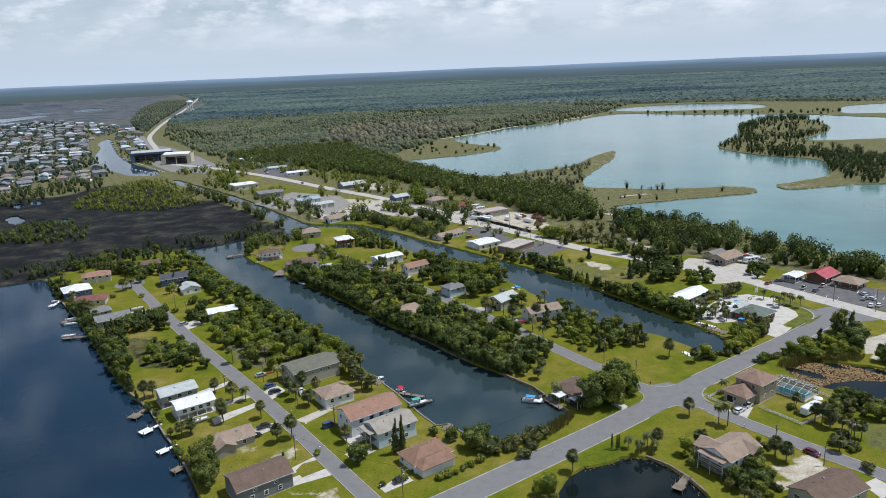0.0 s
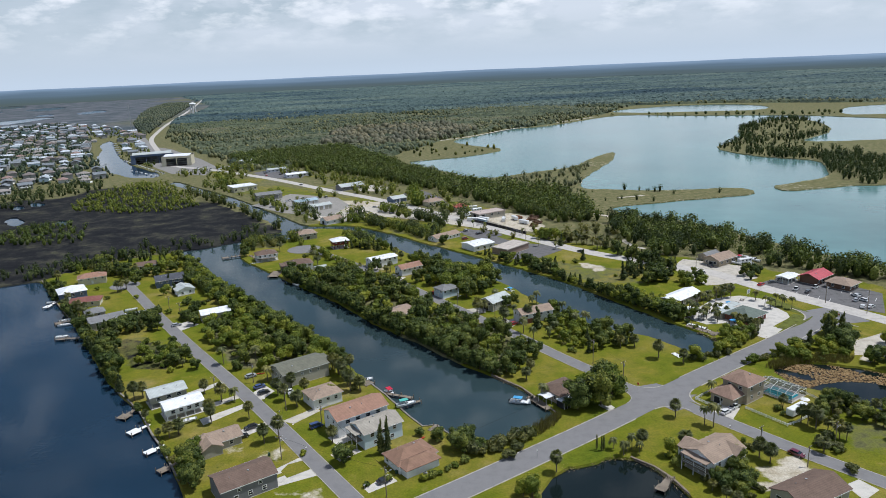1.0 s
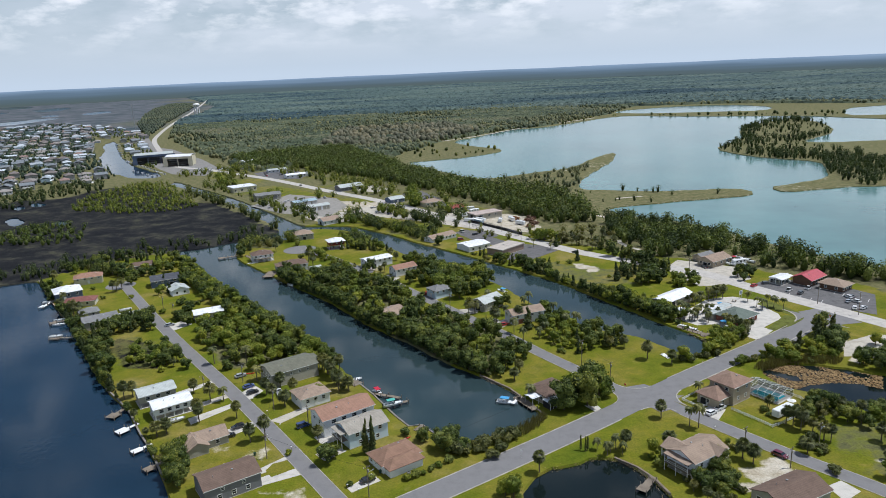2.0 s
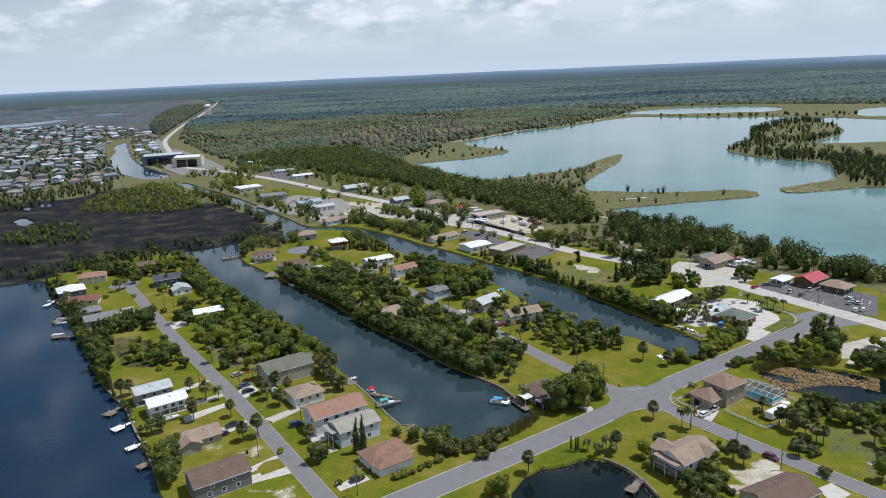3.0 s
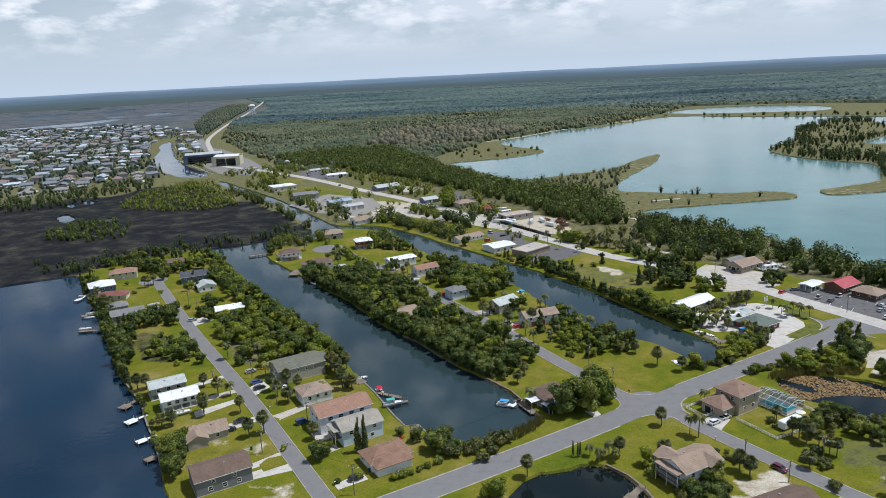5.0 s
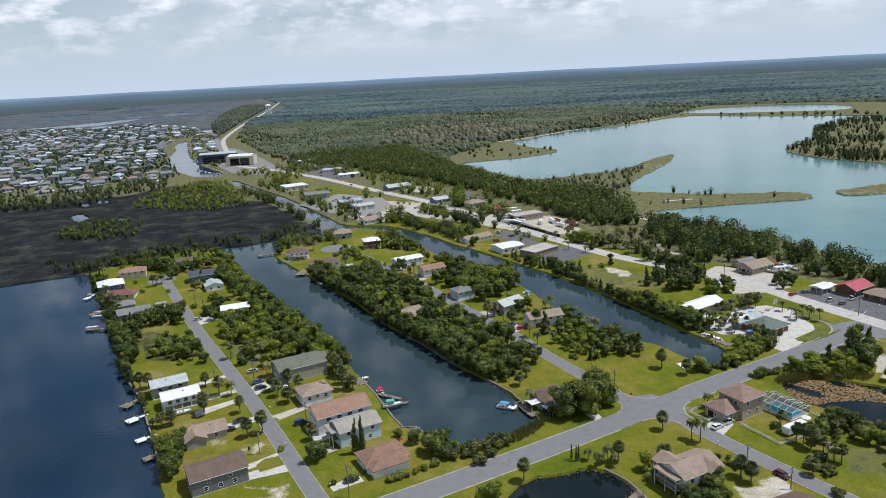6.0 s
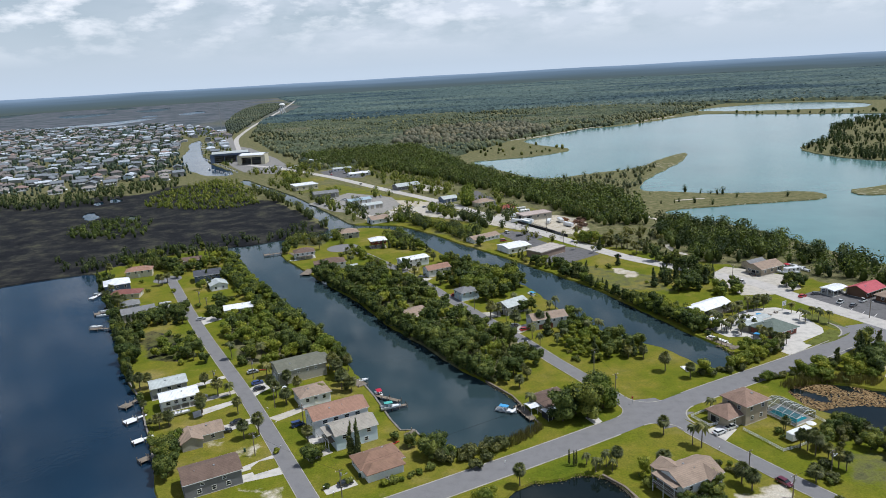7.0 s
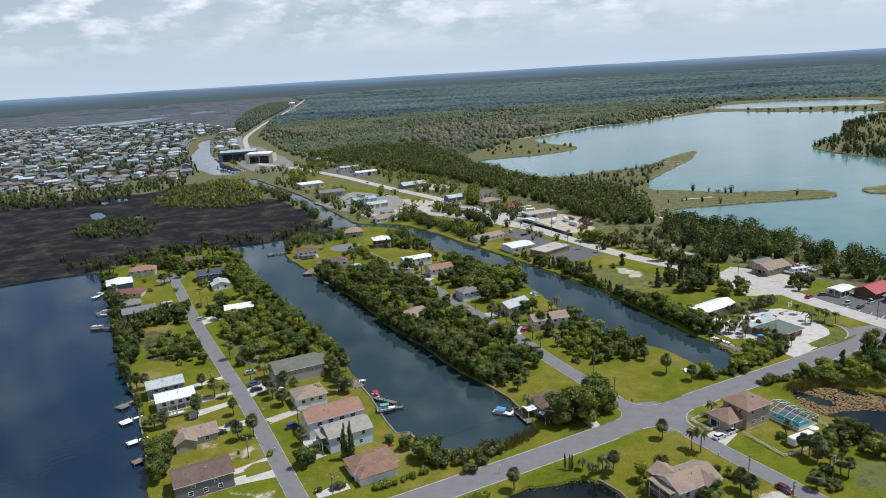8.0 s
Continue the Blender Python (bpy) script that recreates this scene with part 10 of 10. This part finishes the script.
board_fence([(14.1, 514.7), (25.2, 500.5), (49.3, 467.0)], "dark close-boarded fence along the depot yard")


def container(x, y, turn, body, label):
    top = tagged(empty("container", x, y, 0.0, turn), label, "container")
    bm = bmesh.new()
    box(bm, 0, 0, 1.4, 12.0, 2.6, 2.5)
    for k in range(24):
        for sy in (-1, 1):
            box(bm, -5.75 + k * 0.5, sy * 1.32, 1.4, 0.22, 0.06, 2.2)
    part("body", bm, body, top)
    bm = bmesh.new()
    box(bm, 0, 0, 2.72, 12.2, 2.75, 0.12)
    part("roof", bm, WHITE, top)
    for sx in (-5, 5):
        bm = bmesh.new()
        box(bm, sx, 0, 0.08, 0.4, 2.5, 0.16)
        part("skid", bm, WOOD, top)


container(20.4, 511.6, -53, R_BLUE, "pale blue container with a white roof in the depot yard")
container(14.0, 560.5, 20, WHITE, "white box trailer parked behind the small shop")


def garden_canopy(x, y, L, W, turn, cloth, label, h=2.7):
    top = tagged(empty("canopy", x, y, 0.04, turn), label, "canopy")
    bm = bmesh.new()
    gable_roof(bm, L, W, h, 0.35, 0.1, 0.08)
    part("roof", bm, cloth, top)
    for sx in (-1, 0, 1):
        for sy in (-1, 1):
            bm = bmesh.new()
            box(bm, sx * (L / 2 - 0.15), sy * (W / 2 - 0.15), h / 2, 0.1, 0.1, h)
            part("post", bm, TRIM, top)


garden_canopy(119.0, 300.0, 5.6, 4.6, G, R_WHITE, "white metal canopy over the bar terrace")
garden_canopy(124.4, 302.8, 6.4, 4.6, G, R_GREYM, "pale grey canopy over the bar terrace")
garden_canopy(103.6, 299.6, 4.6, 3.6, G, R_WHITE, "small white canopy above the boat landing")
garden_canopy(28.6, 219.4, 5.4, 4.2, G, R_WHITE, "white screened pavilion on the waterside deck")


def picnic_table(x, y, turn):
    top = tagged(empty("picnic_table", x, y, 0.04, turn), "weathered wooden picnic table in the bar garden", "table", "picnic tables in the bar garden")
    bm = bmesh.new()
    box(bm, 0, 0, 0.74, 1.8, 0.8, 0.06)
    part("tabletop", bm, WOOD, top)
    for s in (-1, 1):
        bm = bmesh.new()
        box(bm, 0, s * 0.75, 0.44, 1.8, 0.28, 0.05)
        part("bench", bm, WOOD, top)
        bm = bmesh.new()
        box(bm, s * 0.65, 0, 0.36, 0.08, 1.5, 0.08)
        box(bm, s * 0.65, 0, 0.36, 0.1, 0.5, 0.72)
        part("leg_frame", bm, WOOD, top)


for k, (px, py) in enumerate([(118.5, 305.7), (122.2, 309.3), (122.4, 303.9), (118.8, 300.4), (127.2, 310.5), (115.9, 300.6), (130.0, 311.0), (133.9, 314.7)]):
    picnic_table(px, py, 20 * k)


def parasol(x, y, cloth, label):
    top = tagged(empty("parasol", x, y), label, "parasol")
    bm = bmesh.new()
    rod(bm, (0, 0, 0), (0, 0, 2.5), 0.03)
    part("pole", bm, METAL, top)
    bm = bmesh.new()
    bmesh.ops.create_cone(bm, cap_ends=True, segments=8, radius1=1.5, radius2=0.05, depth=0.6, matrix=Matrix.Translation((0, 0, 2.4)))
    part("canopy", bm, cloth, top)
    bm = bmesh.new()
    rod(bm, (0, 0, 0), (0, 0, 0.12), 0.35, 0.3, 10)
    part("foot", bm, CONCRETE, top)


parasol(119.3, 303.4, WHITE, "white parasol in the bar garden")
parasol(124.7, 307.5, TARP_BLUE, "blue parasol in the bar garden")
parasol(111.8, 210.0, WHITE, "white parasol beside the pool")


def kayak(x, y, turn, m, label):
    top = tagged(empty("kayak", x, y, 0.02, turn), label, "kayak")
    bm = bmesh.new()
    rows = []
    for t in (-1, -0.6, 0, 0.6, 1):
        w = 0.36 * (1 - t * t) + 0.03
        rows.append([bm.verts.new((t * 1.7, -w, 0.3 + 0.08 * t * t)), bm.verts.new((t * 1.7, 0, 0.02 + 0.12 * t * t)), bm.verts.new((t * 1.7, w, 0.3 + 0.08 * t * t)), bm.verts.new((t * 1.7, 0, 0.36))])
    for a, b in zip(rows, rows[1:]):
        for k in range(4):
            bm.faces.new((a[k], a[(k + 1) % 4], b[(k + 1) % 4], b[k]))
    part("hull", bm, m, top)
    bm = bmesh.new()
    box(bm, 0, 0, 0.36, 0.8, 0.4, 0.06)
    part("seat_well", bm, RUBBER, top)


RED_PLASTIC = paint("red_plastic", (0.55, 0.04, 0.02), 0.4, 0.5, 0.05)
kayak(-14.3, 197.2, 40, RED_PLASTIC, "red kayak lying on the lawn by the canal")
kayak(-78.6, 251.6, 10, RED_PLASTIC, "red kayak lying beside the lane")


def mailbox(x, y, turn):
    top = tagged(empty("mailbox", x, y, 0, turn), "white mailbox on a wooden post by the lane", "mailbox", "mailboxes along the lanes")
    bm = bmesh.new()
    box(bm, 0, 0, 0.55, 0.1, 0.1, 1.1)
    part("post", bm, WOOD, top)
    bm = bmesh.new()
    box(bm, 0, 0, 1.2, 0.55, 0.22, 0.24, bevel=0.05)
    part("box", bm, WHITE, top)


for k, (px, py) in enumerate([(-49.6, 192.9), (-56.7, 207.7), (-63.4, 217.6), (-29.2, 171.3), (-40.6, 192.6), (-25.8, 169.0), (82.0, 196.5), (96.0, 178.7), (8.6, 294.3), (25.5, 279.5), (85.9, 185.7), (-71.1, 227.6)]):
    mailbox(px, py, 35)


def bin_(x, y, color, label):
    top = tagged(empty("wheelie_bin", x, y, 0, 35), label, "bin")
    bm = bmesh.new()
    bmesh.ops.create_cone(bm, cap_ends=True, segments=4, radius1=0.36, radius2=0.46, depth=0.95, matrix=Matrix.Translation((0, 0, 0.53)) @ Matrix.Rotation(radians(45), 4, 'Z'))
    part("body", bm, color, top)
    bm = bmesh.new()
    box(bm, 0, 0.03, 1.04, 0.68, 0.7, 0.08, bevel=0.02)
    part("lid", bm, color, top)
    for s in (-1, 1):
        bm = bmesh.new()
        rod(bm, (s * 0.3 - 0.04, 0.28, 0.1), (s * 0.3 + 0.04, 0.28, 0.1), 0.1, 0.1, 8)
        part("wheel", bm, RUBBER, top)


DARK_GREEN = paint("dark_green_plastic", (0.02, 0.06, 0.035), 0.5, 0.4, 0.05)
for px, py in [(-37.5, 210.8), (-35.6, 209.2), (-20.7, 178.3), (-20.0, 179.2), (-60.5, 190.6)]:
    bin_(px, py, DARK_GREEN, "dark green wheelie bin beside a house")
bin_(123.5, 272.7, W_GREY, "dark refuse bin beside the forecourt")


def ac_unit(x, y):
    top = tagged(empty("air_conditioner", x, y, 0, G), "grey outdoor air-conditioning unit beside a house", "air conditioner")
    bm = bmesh.new()
    box(bm, 0, 0, 0.5, 0.9, 0.9, 0.8, bevel=0.03)
    part("casing", bm, METAL, top)
    bm = bmesh.new()
    rod(bm, (0, 0, 0.88), (0, 0, 0.95), 0.36, 0.36, 12)
    part("fan_grille", bm, RUBBER, top)
    bm = bmesh.new()
    box(bm, 0, 0, 0.05, 1.1, 1.1, 0.1)
    part("pad", bm, CONCRETE, top)


for px, py in [(-13.4, 179.0), (-32.9, 206.7), (-60.6, 243.3), (-12.4, 177.2), (-22.8, 198.9), (74.3, 182.4)]:
    ac_unit(px, py)


def road_sign(x, y, turn, label, board=(0.75, 0.75, 0.02), mat=None, h=2.2):
    top = tagged(empty("road_sign", x, y, 0, turn), label, "sign")
    bm = bmesh.new()
    rod(bm, (0, 0, 0), (0, 0, h + board[1]), 0.04)
    part("post", bm, METAL, top)
    bm = bmesh.new()
    box(bm, 0, -0.05, h + board[1] / 2, board[0], board[2] + 0.02, board[1])
    part("board", bm, mat or RED_PLASTIC, top)


road_sign(61.1, 225.3, -55, "small red stop sign at the lane's corner")
road_sign(163.1, 284.8, 120, "small red stop sign at the junction")
road_sign(20.5, 184.1, 35, "narrow white road sign beside the main road", (0.5, 0.6, 0.02), WHITE)
sign = tagged(empty("billboard", 138.3, 318.5, 0, 35), "tall white roadside sign on two posts", "sign")
for s in (-1, 1):
    bm = bmesh.new()
    rod(bm, (s * 0.9, 0, 0), (s * 0.9, 0, 4.2), 0.09)
    part("post", bm, METAL, sign)
bm = bmesh.new()
box(bm, 0, -0.1, 3.2, 2.4, 0.12, 2.0)
part("board", bm, WHITE, sign)
for k in range(3):
    bm = bmesh.new()
    box(bm, 0, -0.18, 3.8 - k * 0.6, 1.8 - 0.3 * k, 0.03, 0.25)
    part("bar", bm, W_DKBLUE, sign)


def seawall(line, material, label, h=0.25):
    """A bulkhead: a thin wall with a cap along the water."""
    verts, faces = [], []
    for i, (x, y) in enumerate(line):
        a, b = Vector(line[max(0, i - 1)]), Vector(line[min(len(line) - 1, i + 1)])
        d = (b - a).normalized()
        n = Vector((-d.y, d.x))
        for q, z in ((-0.18, -1.8), (-0.18, h - 0.12), (-0.3, h - 0.12), (-0.3, h), (0.3, h), (0.3, h - 0.12), (0.18, h - 0.12), (0.18, -1.8)):
            verts.append((x + n.x * q, y + n.y * q, z))
    for i in range(len(line) - 1):
        for k in range(7):
            o = i * 8 + k
            faces.append((o, o + 1, o + 9, o + 8))
    tagged(mesh_object("seawall", verts, faces, material), label, "seawall", kind="structure")


STAINED = paint("stained_concrete", (0.26, 0.24, 0.21), 0.9, 0.2, 0.25, 2.0)
seawall(bay[1:7], STAINED, "low stained concrete seawall along the bay")
seawall(bay[11:15], WOOD, "weathered timber bulkhead along the bay")
seawall(canals[3:9], STAINED, "low stained concrete seawall behind the canal lots")
seawall(canals[-5:], WOOD, "dark timber bulkhead at the canal basin")
seawall(pond_near[3:7], WOOD, "dark timber bulkhead at the near pond")
